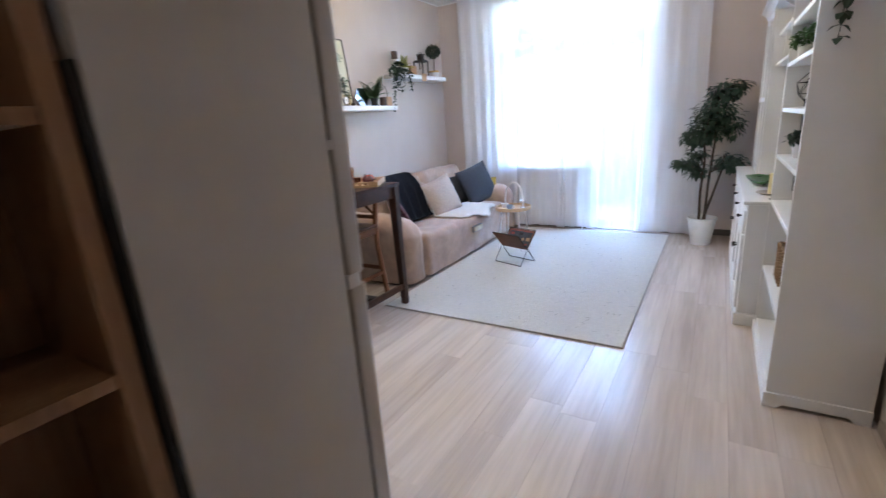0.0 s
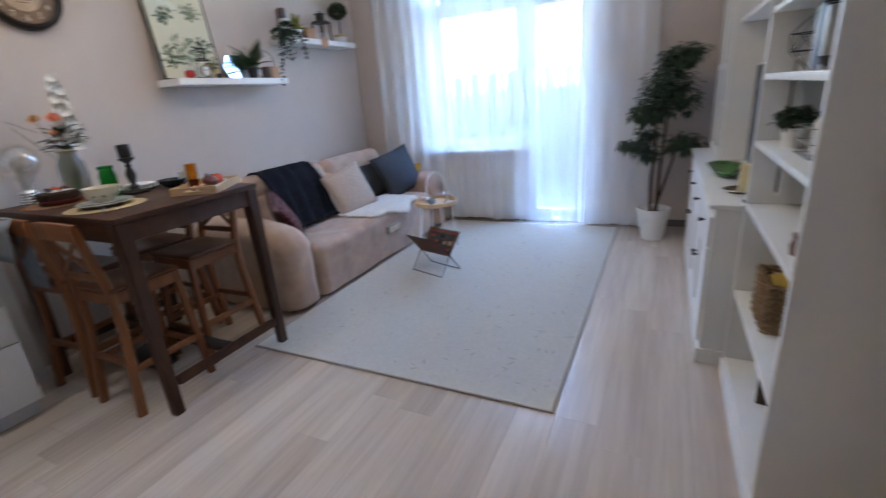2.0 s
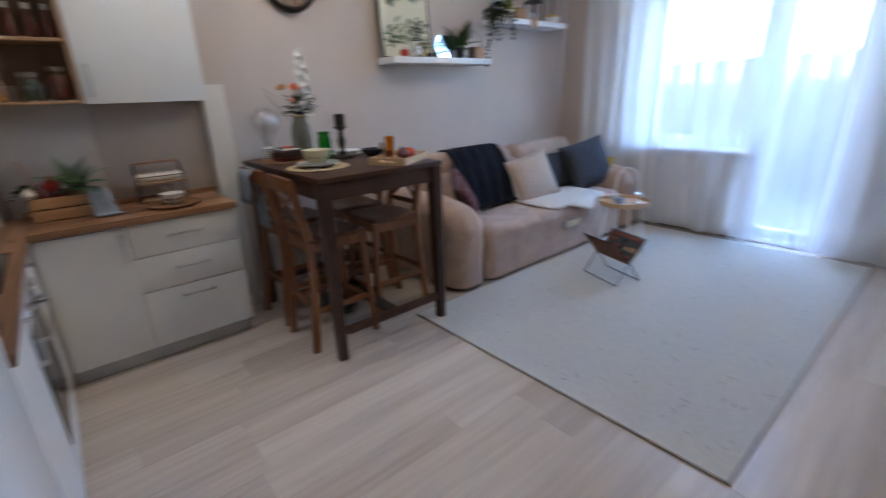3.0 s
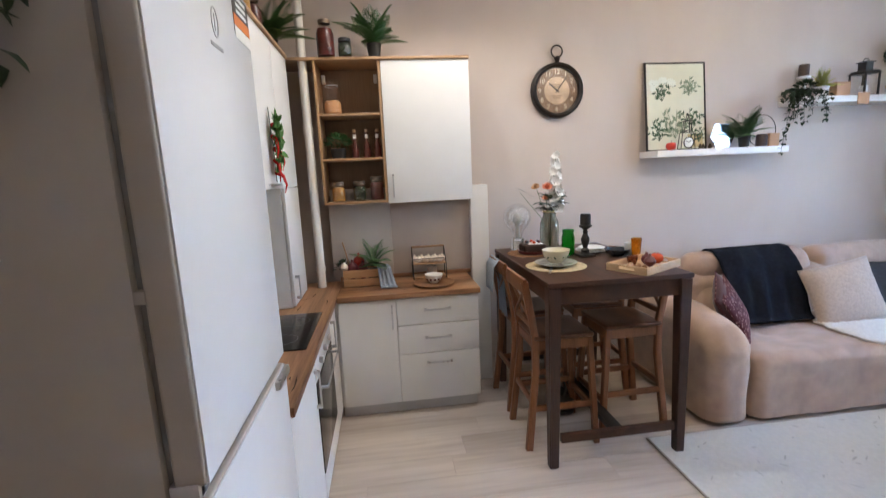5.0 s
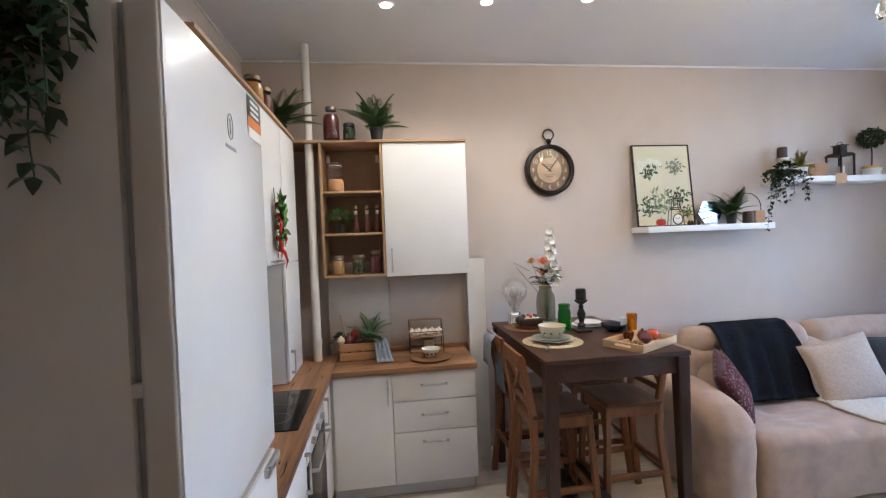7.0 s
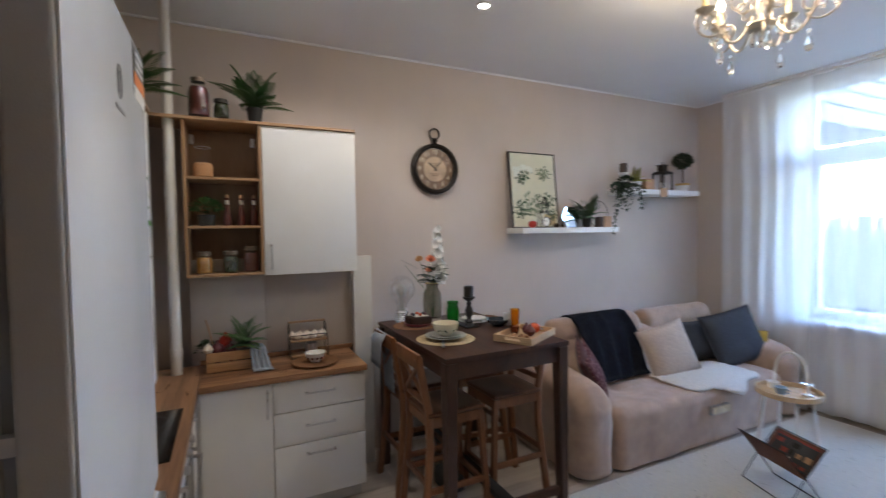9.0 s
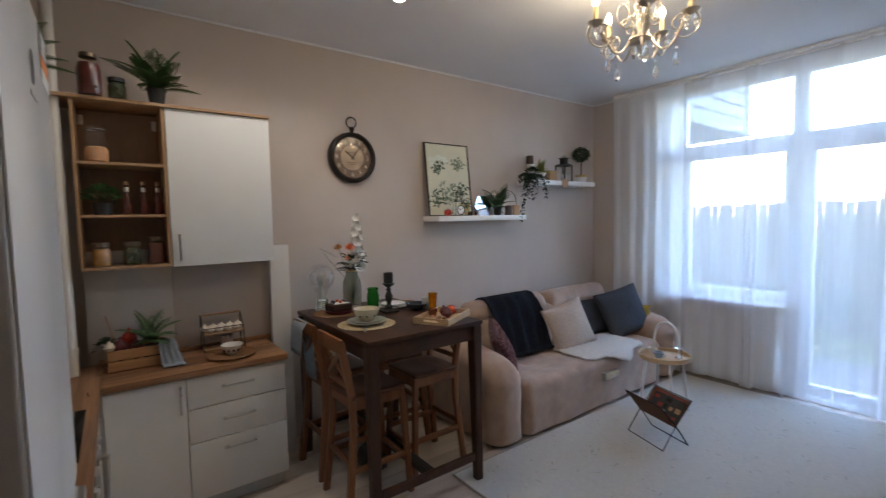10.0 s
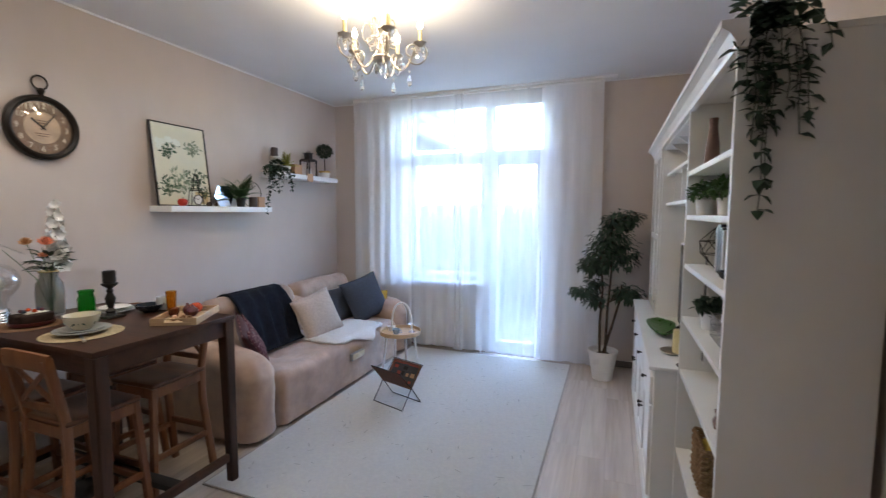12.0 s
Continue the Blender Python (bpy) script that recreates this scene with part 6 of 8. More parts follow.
for k in range(50):
    d = rvec(cr, 0.0)
    leaf(bm, Vector((0, -0.01, 0.06)) + d * 0.05, d, Vector((0, 0, 1)), 0.035, 0.018)
part("leaves", bm, LEAFD, o)
bm = BM()
tube(bm, [(0, 0, -0.04), (0, -0.01, 0.10)], 0.004, 6)
part("stem", bm, LEAFD, o)
o = thing("tea_towel", (-3.395, 1.60, W), "grey blue striped towel draped over the crate", "towel")
bm = BM()
g = []
prof = [(-0.10, 0.115), (-0.05, 0.150), (-0.01, 0.148), (0.025, 0.135), (0.03, 0.09), (0.038, 0.05), (0.055, 0.012), (0.09, 0.006)]
for i in range(13):
    row = []
    u = i / 12 - 0.5
    for j in range(29):
        f = j / 28 * 7
        k = min(int(f), 6)
        w_ = f - k
        x, z = prof[k][0] * (1 - w_) + prof[k + 1][0] * w_, prof[k][1] * (1 - w_) + prof[k + 1][1] * w_
        v = j / 28
        row.append(bm.verts.new((x + 0.010 * math.sin(u * 22) * v, 0.03 + u * (0.07 + 0.05 * v) + 0.05 * v, z + 0.003)))
    g.append(row)
for i in range(12):
    for j in range(28):
        bm.faces.new((g[i][j], g[i + 1][j], g[i + 1][j + 1], g[i][j + 1]))
q = part("cloth", bm, CLOTHB, o, smooth=2)
q.modifiers.new("thick", 'SOLIDIFY').thickness = 0.003

o = thing("wire_rack", (-3.55, 1.99, W), "black wire two tier rack with wooden shelf", "rack")
for y in (-0.125, 0.125):
    bm = BM()
    tube(bm, [(-0.06, y, 0.004), (-0.06, y, 0.235), (0.06, y, 0.235), (0.06, y, 0.004)][:2] + [(-0.055, y, 0.24), (0.05, y, 0.12), (0.06, y, 0.004)], 0.0035, 6)
    part("wire_side", bm, BLACKMAT, o)
bm = BM()
tube(bm, [(-0.055, -0.125, 0.237), (-0.055, 0.125, 0.237)], 0.008, 10)
part("top_bar", bm, OAK, o, "wooden top bar")
for z in (0.008, 0.115):
    bm = BM()
    box(bm, (-0.065, -0.122, z), (0.055, 0.122, z + 0.012), 0.003)
    part("shelf", bm, OAK, o, "small wooden shelf")
bm = BM()
tube(bm, [(0.055, -0.125, 0.16), (0.055, 0.125, 0.16)], 0.003, 6)
part("guard_wire", bm, BLACKMAT, o)
for k in range(9):
    o = thing("garlic_bulb", (-3.575 + 0.05 * (k % 2), 1.885 + 0.026 * k, W + 0.128), "cream garlic bulb on the rack", "garlic", "garlic on the rack")
    bm = BM()
    lathe(bm, (0, 0, 0), [(0, 0), (0.018, 0.002), (0.027, 0.017), (0.023, 0.032), (0.009, 0.042), (0.004, 0.052), (0, 0.053)], 16)
    part("bulb", bm, EGG, o)
dish("enamel_mug", (-3.55, 2.01, W + 0.022), [(0, 0), (0.036, 0), (0.038, 0.004), (0.040, 0.07), (0.037, 0.07), (0.034, 0.006), (0, 0.006)], STEEL, "small grey enamel mug on the rack", "mug")
dish("round_board", (-3.335, 2.0, W), [(0, 0), (0.125, 0), (0.14, 0.006), (0.15, 0.016), (0.146, 0.018), (0.13, 0.012), (0, 0.012)], DARKSHELF, "round brown wooden serving board", "board", n=44)
o = dish("small_bowl", (-3.335, 2.0, W + 0.013), bowl_prof(0.066, 0.062), WPOT, "white bowl with a red brown pattern", "bowl")
for k in range(12):
    bm = BM()
    a = radians(30 * k)
    box(bm, (0.0, -0.008, 0), (0.0015, 0.008, 0.014), 0, 1, pose(0.0545 * math.cos(a), 0.0545 * math.sin(a), 0.024, 0, 20, math.degrees(a)))
    part("pattern_mark", bm, DARKRED, o, "", 0)

# ---- preserves and plants on and in the wall cabinets ----


def jar(loc, r, h, fill, label, lid=LIDM, neck=0.8, group="jars on the wall cabinets", level=0.85):
    o = thing("jar", loc, label, "jar", group)
    bm = BM()
    lathe(bm, (0, 0, 0), [(0, 0), (r * 0.9, 0), (r, r * 0.12), (r, h * 0.74), (r * neck, h * 0.88), (r * neck, h * 0.97), (r * neck * 0.93, h * 0.97), (r * neck * 0.93, h * 0.88), (r * 0.94, h * 0.74), (r * 0.94, r * 0.16), (0, r * 0.12)], 26)
    part("glass", bm, JARG, o, "clear glass body")
    bm = BM()
    t = h * 0.86 * level
    lathe(bm, (0, 0, 0.003), [(0, 0.002), (r * 0.88, 0.002), (r * 0.935, r * 0.16), (r * 0.935, t * 0.82), (r * 0.75, t), (0, t)], 24)
    part("contents", bm, fill, o)
    if lid:
        bm = BM()
        lathe(bm, (0, 0, h * 0.925), [(0, 0.012), (r * neck * 0.99, 0.012), (r * neck * 1.05, 0.010), (r * neck * 1.06, -0.012), (r * neck * 1.01, -0.012), (r * neck * 1.01, 0.0), (0, 0.0)], 26)
        part("lid", bm, lid, o)
    return o


TB = UT + 0.003
jar((-3.46, 1.36, TB), 0.062, 0.24, JAM, "tall jar of dark red preserves", LIDM, 0.62)
jar((-3.46, 1.485, TB), 0.047, 0.115, PICKLE, "short jar of dark green pickles", BLACKMAT, 0.85)
for x, y, h, fl in ((-2.74, 1.02, 0.19, JAM), (-2.63, 1.05, 0.15, CORN), (-2.98, 1.02, 0.21, JAM), (-2.86, 0.98, 0.17, CORN)):
    jar((x, y, TB), 0.055, h, fl, "jar of preserved vegetables on top board", LIDM, 0.75)


def fern_pot(loc, L, label, seed, pot=BPOT, r=0.05, h=0.085, n=16, mat=FERN, rise=1.0, cat="fern"):
    o = thing("potted_fern", loc, label, cat, "potted ferns")
    bm = BM()
    lathe(bm, (0, 0, 0), [(0, 0), (r * 0.78, 0), (r, h * 0.9), (r * 1.06, h * 0.9), (r * 1.06, h), (r * 0.93, h), (r * 0.9, h * 0.88), (0, h * 0.86)], 24)
    part("pot", bm, pot, o)
    bm = BM()
    lathe(bm, (0, 0, h * 0.86), [(0, 0.004), (r * 0.9, 0.002)], 20)
    part("soil", bm, SOIL, o)
    bm = BM()
    fronds(bm, (0, 0, h * 0.8), n, L, random.Random(seed), rise, L * 0.12, 24)
    part("foliage", bm, mat, o)
    return o


fern_pot((-3.47, 1.68, TB), 0.33, "green fern in black pot on cabinet", 21, n=24, rise=1.25)
fern_pot((-3.36, 1.02, TB), 0.34, "green fern in black pot in the corner", 22, n=24, rise=1.2)

S1, S2, S3 = UB + 0.017, 1.822, 2.127
o = jar((-3.52, 1.37, S3), 0.060, 0.20, PINKSALT, "clip top jar half full of pink grains", None, 0.78, "jars in the open cabinet", 0.5)
bm = BM()
lathe(bm, (0, 0, 0.195), [(0, 0), (0.046, 0), (0.05, 0.006), (0.046, 0.016), (0.02, 0.024), (0, 0.026)], 24)
part("lid", bm, DIALGLASS, o, "glass clip lid")
bm = BM()
tube(bm, [(0.045 * math.cos(k * math.pi / 12), 0.045 * math.sin(k * math.pi / 12), 0.188) for k in range(24)], 0.0025, 6, closed=True)
part("wire_clip", bm, STEEL, o)
o = thing("herb_pot", (-3.55, 1.38, S2), "bushy green herb in a dark pot", "plant")
bm = BM()
lathe(bm, (0, 0, 0), [(0, 0), (0.045, 0), (0.055, 0.07), (0.05, 0.07), (0, 0.06)], 22)
part("pot", bm, BPOT, o)
bm = BM()
hr = random.Random(31)
for k in range(240):
    d = rvec(hr, -0.15)
    leaf(bm, Vector((0, 0, 0.11)) + Vector((d.x * 0.085, d.y * 0.085, d.z * 0.06)) * hr.uniform(0.6, 1), d, Vector((0, 0, 1)), 0.03, 0.018)
part("foliage", bm, FERN, o)
for y, k in ((1.50, 0), (1.585, 1), (1.66, 2)):
    o = thing("bottle", (-3.55, y, S2), "slim corked bottle of dark red sauce", "bottle", "bottles in the open cabinet")
    bm = BM()
    lathe(bm, (0, 0, 0), [(0, 0), (0.024, 0), (0.026, 0.01), (0.022, 0.08), (0.012, 0.12), (0.011, 0.17), (0.014, 0.172), (0.014, 0.18), (0, 0.18)], 20)
    part("glass", bm, JAM, o)
    bm = BM()
    cyl(bm, (0, 0, 0.181), 0.011, 0.02, 14, 0.012)
    part("cork", bm, TANCARD, o)
    bm = BM()
    lathe(bm, (0, 0, 0), [(0.0128, 0.138), (0.0124, 0.166), (0.0115, 0.166), (0.0118, 0.138)], 18)
    part("paper_label", bm, ICING, o, "white paper band on the neck")
jar((-3.52, 1.36, S1), 0.048, 0.14, CORN, "small jar of yellow preserves", LIDM, 0.8, "jars in the open cabinet")
jar((-3.52, 1.51, S1), 0.047, 0.14, PICKLE, "small jar of green pickles", LIDM, 0.85, "jars in the open cabinet")
jar((-3.52, 1.635, S1), 0.050, 0.17, JAM, "jar of mixed red vegetables", LIDM, 0.8, "jars in the open cabinet")

# chili garland on the wall cabinet door
o = thing("chili_garland", (-2.74, 1.103, 2.04), "hanging garland of red chilies and green leaves", "garland")
ch_r = random.Random(5)
bm = BM()
tube(bm, [(0, 0.004, 0.03), (0.004, 0.012, -0.15), (-0.004, 0.012, -0.36)], 0.002, 6)
part("string", bm, LEAFD, o)
bm = BM()
for k in range(90):
    z = -0.02 - 0.27 * ch_r.random()
    d = rvec(ch_r)
    d.y = abs(d.y) * 0.5
    leaf(bm, Vector((ch_r.uniform(-0.025, 0.025), 0.02 + 0.02 * ch_r.random(), z)), d, Vector((0, 1, 0)), 0.06, 0.04)
part("leaves", bm, M("bright_garland_leaf", (0.07, 0.20, 0.035), 0.5, 0.3, 20), o)
for k in range(5):
    z = -0.06 - 0.062 * k
    s = 1 if k % 2 else -1
    bm = BM()
    tube(bm, [(0, 0.016, z), (s * 0.04, 0.04, z - 0.02), (s * 0.06, 0.05, z - 0.07), (s * 0.05, 0.04, z - 0.115)], 0.014, 8, 0.002)
    part("chili", bm, CHILI, o)

# jars on the hall shelf
for y, z, fl, h in ((0.36, 1.104, JAM, 0.22), (0.12, 1.104, JAM, 0.24), (0.36, 1.60, PICKLE, 0.18)):
    jar((-1.22, y, z), 0.06, h, fl, "dark jar on the hall shelf", LIDM, 0.7, "jars on the hall shelf")
jar((-1.20, 0.44, 0.63), 0.06, 0.16, CORN, "dark jar on the hall shelf", BLACKMAT, 0.7, "jars on the hall shelf")

# trailing plant on the fridge


def trailing(name, loc, ends, label, L, W_, pot=WPOT, r=0.06, h=0.10, seed=1, mat=LEAFD, every=0.03):
    o = thing(name, loc, label, "trailing plant", "trailing plants")
    bm = BM()
    lathe(bm, (0, 0, 0), [(0, 0), (r * 0.8, 0), (r, h * 0.95), (r * 1.03, h), (r * 0.93, h), (r * 0.9, h * 0.9), (0, h * 0.85)], 24)
    part("pot", bm, pot, o)
    sb_, lb_ = BM(), BM()
    rr = random.Random(seed)
    for e in ends:
        strands(sb_, lb_, (0.3 * r * rr.uniform(-1, 1), 0.3 * r * rr.uniform(-1, 1), h), [e], rr, L, W_, every)
    for k in range(60):
        d = rvec(rr, 0.0)
        leaf(lb_, Vector((0, 0, h)) + Vector((d.x * r * 1.3, d.y * r * 1.3, d.z * 0.05)), d, Vector((0, 0, 1)), L, W_)
    part("stem", sb_, LEAF, o)
    part("foliage", lb_, mat, o)
    return o


trailing("trailing_plant", (-1.105, 1.045, FT + 0.002), [(0.10, -0.10, -0.26), (0.105, -0.05, -0.36), (0.11, 0.0, -0.29), (0.105, 0.03, -0.17), (0.12, -0.14, -0.16), (0.11, 0.055, -0.08), (0.10, -0.02, -0.12), (0.115, -0.07, -0.18), (0.10, -0.12, -0.06), (0.105, -0.16, -0.30), (0.11, 0.10, -0.22), (0.11, 0.14, -0.13), (0.11, 0.07, -0.34), (0.115, 0.12, -0.04), (0.12, 0.04, -0.25)],
         "dark green trailing plant hanging over the fridge side", 0.050, 0.026, seed=41, every=0.013)
trailing("trailing_plant", (0.285, 2.99, BT + 0.026), [(-0.04, -0.125, -0.56), (-0.03, -0.13, -0.46), (-0.07, -0.125, -0.34), (-0.02, -0.13, -0.30), (-0.09, -0.13, -0.20), (0.055, -0.125, -0.33), (0.075, -0.13, -0.26), (0.04, -0.125, -0.20),
         (0.12, -0.125, -0.07), (0.0, -0.13, -0.12), (0.05, -0.12, -0.10), (-0.06, -0.13, -0.30), (-0.11, -0.12, -0.10), (0.02, -0.125, -0.22), (-0.045, -0.13, -0.16)],
         "dark green trailing plant hanging from the bookcase top", 0.05, 0.032, seed=42, mat=LEAF, every=0.024)

# ---- west wall: clock, shelves ----
ck = thing("wall_clock", (X0 + 0.002, 3.103, 2.297), "round black pocket watch style wall clock", "clock")
R = 0.211
CM = pose(0, 0, 0, 90, 0, 90)
bm = BM()
lathe(bm, (0, 0, 0), [(0, 0), (R, 0), (R + 0.004, 0.01), (R, 0.045), (R - 0.018, 0.055), (R - 0.035, 0.045), (R - 0.037, 0.02), (0, 0.018)], 64, CM)
part("case", bm, CLOCKRIM, ck, "dark bronze clock case")
bm = BM()
lathe(bm, (0, 0, 0), [(0, 0.019), (R - 0.038, 0.019), (R - 0.038, 0.021), (0, 0.021)], 64, CM)
part("dial", bm, DIALOUT, ck, "brown outer dial")
bm = BM()
lathe(bm, (0, 0, 0), [(0, 0.0215), (0.105, 0.0215), (0.105, 0.023), (0, 0.023)], 56, CM)
part("dial_centre", bm, DIALIN, ck, "parchment coloured dial centre")
for k in range(12):
    a = radians(90 - 30 * (k + 1))
    text_part("numeral", str(k + 1), 0.05, CM @ pose(0.142 * math.cos(a), 0.142 * math.sin(a), 0.0222), CREAMINK, ck)
for k, z in enumerate((0.045, 0.030, -0.04, -0.055)):
    bm = BM()
    box(bm, (-0.045 + 0.012 * (k % 2), z - 0.003, 0.0232), (0.045 - 0.012 * (k % 2), z + 0.003, 0.0236), 0, 1, CM)
    part("dial_line", bm, DIALOUT, ck, "", 0)
for ang, L, w in ((52, 0.13, 0.008), (140, 0.085, 0.011)):
    bm = BM()
    a = radians(ang)
    box(bm, (-0.02, -w / 2, 0.026), (L, w / 2, 0.028), 0.0005, 1, CM @ pose(0, 0, 0, 0, 0, ang))
    part("hand", bm, DARKINK, ck)
bm = BM()
lathe(bm, (0, 0, 0), [(0, 0.048), (0.10, 0.046), (R - 0.034, 0.040)], 48, CM)
part("glass", bm, DIALGLASS, ck, "domed clock glass").visible_shadow = False
bm = BM()
lathe(bm, (0.028, 0, R - 0.002), [(0, 0), (0.02, 0), (0.014, 0.01), (0.02, 0.022), (0.024, 0.034), (0.016, 0.046), (0.008, 0.052), (0, 0.054)], 20)
part("crown", bm, CLOCKRIM, ck)
bm = BM()
tube(bm, [(0.02, 0.045 * math.cos(k * math.pi / 16), R + 0.085 + 0.045 * math.sin(k * math.pi / 16)) for k in range(32)], 0.006, 8, closed=True)
part("ring", bm, CLOCKRIM, ck)


def lack(y0, y1, z, label):
    o = thing("wall_shelf", (X0 + 0.001, (y0 + y1) / 2, z - 0.05), label, "wall shelf", "floating shelves")
    bm = BM()
    box(bm, (0, (y0 - y1) / 2, 0), (0.255, (y1 - y0) / 2, 0.05), 0.002)
    part("board", bm, TRIMW, o)


Z1, Z2 = 1.788, 2.170
lack(3.835, 4.99, Z1, "thick white floating shelf with picture")
lack(5.10, 6.205, Z2, "thick white floating shelf with lantern")
Z1 += 0.0005
Z2 += 0.0005
pic = thing("framed_print", (-3.70, 4.103, Z1), "black framed botanical print leaning on the wall", "picture")
PM = pose(0, 0, 0, 0, -6, 0) @ pose(0, 0, 0, 0, 0, 0)
PW, PH = 0.255, 0.71
for lo, hi in (((-0.008, -PW - 0.01, 0), (0.010, -PW, PH)), ((-0.008, PW, 0), (0.010, PW + 0.01, PH)), ((-0.008, -PW, 0), (0.010, PW, 0.01)), ((-0.008, -PW, PH - 0.01), (0.010, PW, PH))):
    bm = BM()
    box(bm, lo, hi, 0.002, 2, PM)
    part("frame_bar", bm, BLACKMAT, pic)
bm = BM()
box(bm, (-0.004, -PW, 0.01), (0.002, PW, PH - 0.01), 0, 1, PM)
part("print", bm, PAPER, pic, "cream paper with green plant drawings", 0)
pr_ = random.Random(77)


def drawing(y, z, h, kind):
    bm, fl = BM(), BM()
    for k in range(7):
        a = radians(-50 + 100 * k / 6 + pr_.uniform(-8, 8))
        l = h * pr_.uniform(0.6, 1.0)
        e = Vector((0.0035, y + l * math.sin(a) * 0.75, z + l * math.cos(a)))
        tube(bm, [(0.0026, y, z), ((0.0026), (y + e.y) / 2 + 0.008 * math.sin(k), (z + e.z) / 2), e], 0.0016, 4)
        for q in range(4):
            f = 0.25 + 0.2 * q
            c = Vector((0.003, y, z)).lerp(e, f)
            leaf(bm, c, Vector((0, math.sin(a + (0.9 if q % 2 else -0.9)), math.cos(a + (0.9 if q % 2 else -0.9)))), Vector((1, 0, 0)), h * 0.22, h * 0.085, 0.005, 0)
        if kind == 1:
            for q in range(9):
                b = q * 0.7
                leaf(fl, e + Vector((0.0012, 0, 0)), Vector((0, math.sin(b), math.cos(b))), Vector((1, 0, 0)), h * 0.17, h * 0.09, 0.005, 0)
    bmesh.ops.transform(bm, matrix=PM, verts=bm.verts[:])
    bmesh.ops.transform(fl, matrix=PM, verts=fl.verts[:])
    part("plant_drawing", bm, PRINTG if pr_.random() < 0.6 else PRINTP, pic, "green plant drawing", 0)
    if kind == 1:
        part("flower_drawing", fl, PRINTW, pic, "pale flower drawing", 0)
    else:
        fl.free()


for y, z, h, k in ((-0.12, 0.40, 0.20, 1), (0.12, 0.44, 0.19, 0), (-0.15, 0.08, 0.20, 0), (0.14, 0.16, 0.20, 0), (-0.01, 0.10, 0.26, 0), (0.20, 0.06, 0.14, 0)):
    drawing(y, z, h, k)
bm = BM()
box(bm, (0.0022, 0.10, 0.02), (0.0028, 0.235, 0.13), 0, 1, PM)
part("corner_drawing", bm, M("print_ochre_ink", (0.55, 0.44, 0.24), 0.8, 0.2, 20), pic, "", 0)

o = thing("apple", (-3.60, 3.985, Z1), "dark red decorative apple", "apple")
bm = BM()
lathe(bm, (0, 0, 0), [(0, 0.006), (0.018, 0), (0.036, 0.016), (0.040, 0.036), (0.032, 0.056), (0.012, 0.062), (0, 0.056)], 22)
part("fruit", bm, REDFRUIT, o)
bm = BM()
tube(bm, [(0, 0, 0.056), (0.004, 0, 0.075)], 0.002, 6)
part("stalk", bm, BARK, o)
o = thing("table_clock", (-3.61, 4.125, Z1), "small openwork black tower clock", "clock")
bm = BM()
for sx in (-1, 1):
    for sy in (-1, 1):
        tube(bm, [(sx * 0.022, sy * 0.062, 0.004), (sx * 0.018, sy * 0.050, 0.13), (sx * 0.012, sy * 0.03, 0.145), (sx * 0.010, sy * 0.026, 0.22), (0, 0, 0.285)], 0.003, 6)
for z, w in ((0.006, 0.062), (0.135, 0.048), (0.15, 0.03), (0.225, 0.026)):
    box(bm, (-0.024, -w, z - 0.003), (0.024, w, z + 0.003), 0.001)
part("tower_frame", bm, BLACKMAT, o)
bm = BM()
lathe(bm, (0, 0, 0), [(0, 0), (0.040, 0), (0.042, 0.012), (0.036, 0.016), (0, 0.014)], 30, pose(0.012, 0, 0.055, 90, 0, 90))
part("dial", bm, WPOT, o, "small white clock dial")
bm = BM()
tube(bm, [(0.028, 0.042 * math.cos(k * math.pi / 14), 0.055 + 0.042 * math.sin(k * math.pi / 14)) for k in range(28)], 0.004, 6, closed=True)
part("bezel", bm, BLACKMAT, o)
for a in (40, 150):
    bm = BM()
    box(bm, (0.0, -0.0018, 0), (0.026, 0.0018, 0.001), 0, 1, pose(0.0285, 0, 0.055, 90, 0, 90) @ pose(0, 0, 0, 0, 0, a))
    part("hand", bm, DARKINK, o, "", 0)
for k, (x, y) in enumerate(((-3.60, 4.24), (-3.62, 4.28), (-3.58, 4.31))):
    o = thing("pine_cone", (x, y, Z1), "small brown pine cone on the shelf", "pine cone", "pine cones")
    bm = BM()
    for q in range(34):
        a, f = q * 2.4, q / 34
        leaf(bm, Vector((0.010 * math.cos(a) * (1 - f), 0.010 * math.sin(a) * (1 - f), 0.006 + 0.036 * f)), Vector((math.cos(a), math.sin(a), 0.5)), Vector((0, 0, 1)), 0.016 * (1.2 - f), 0.012, 0.1, -0.2)
    lathe(bm, (0, 0, 0), [(0, 0), (0.01, 0), (0.014, 0.012), (0.008, 0.034), (0, 0.042)], 12)
    part("scales", bm, BARK, o)
o = thing("hexagon_mirror", (-3.69, 4.485, Z1), "small hexagonal frameless mirror leaning", "mirror", rz=1)
bm = BM()
t = BM()
f = t.faces.new([t.verts.new((0, 0.115 * math.cos(radians(60 * k)), 0.10 + 0.115 * math.sin(radians(60 * k)))) for k in range(6)])
r = bmesh.ops.extrude_face_region(t, geom=[f])
bmesh.ops.translate(t, verts=[v for v in r["geom"] if isinstance(v, bmesh.types.BMVert)], vec=(0.006, 0, 0))
join(bm, t, pose(0.03, 0, 0, 0, -7, 0))
part("glass", bm, MIRROR, o, "silvered mirror glass", 0)
fern_pot((-3.62, 4.645, Z1), 0.30, "grassy green fern in a dark pot", 33, r=0.045, h=0.09, n=34, rise=1.2)
o = thing("wire_hoop", (-3.70, 4.87, Z1), "thin dark metal hoop standing on the shelf", "hoop")
bm = BM()
tube(bm, [(0.003, 0.130 * math.cos(k * math.pi / 24), 0.133 + 0.130 * math.sin(k * math.pi / 24)) for k in range(48)], 0.003, 6, closed=True)
part("hoop", bm, BLACKMAT, o)
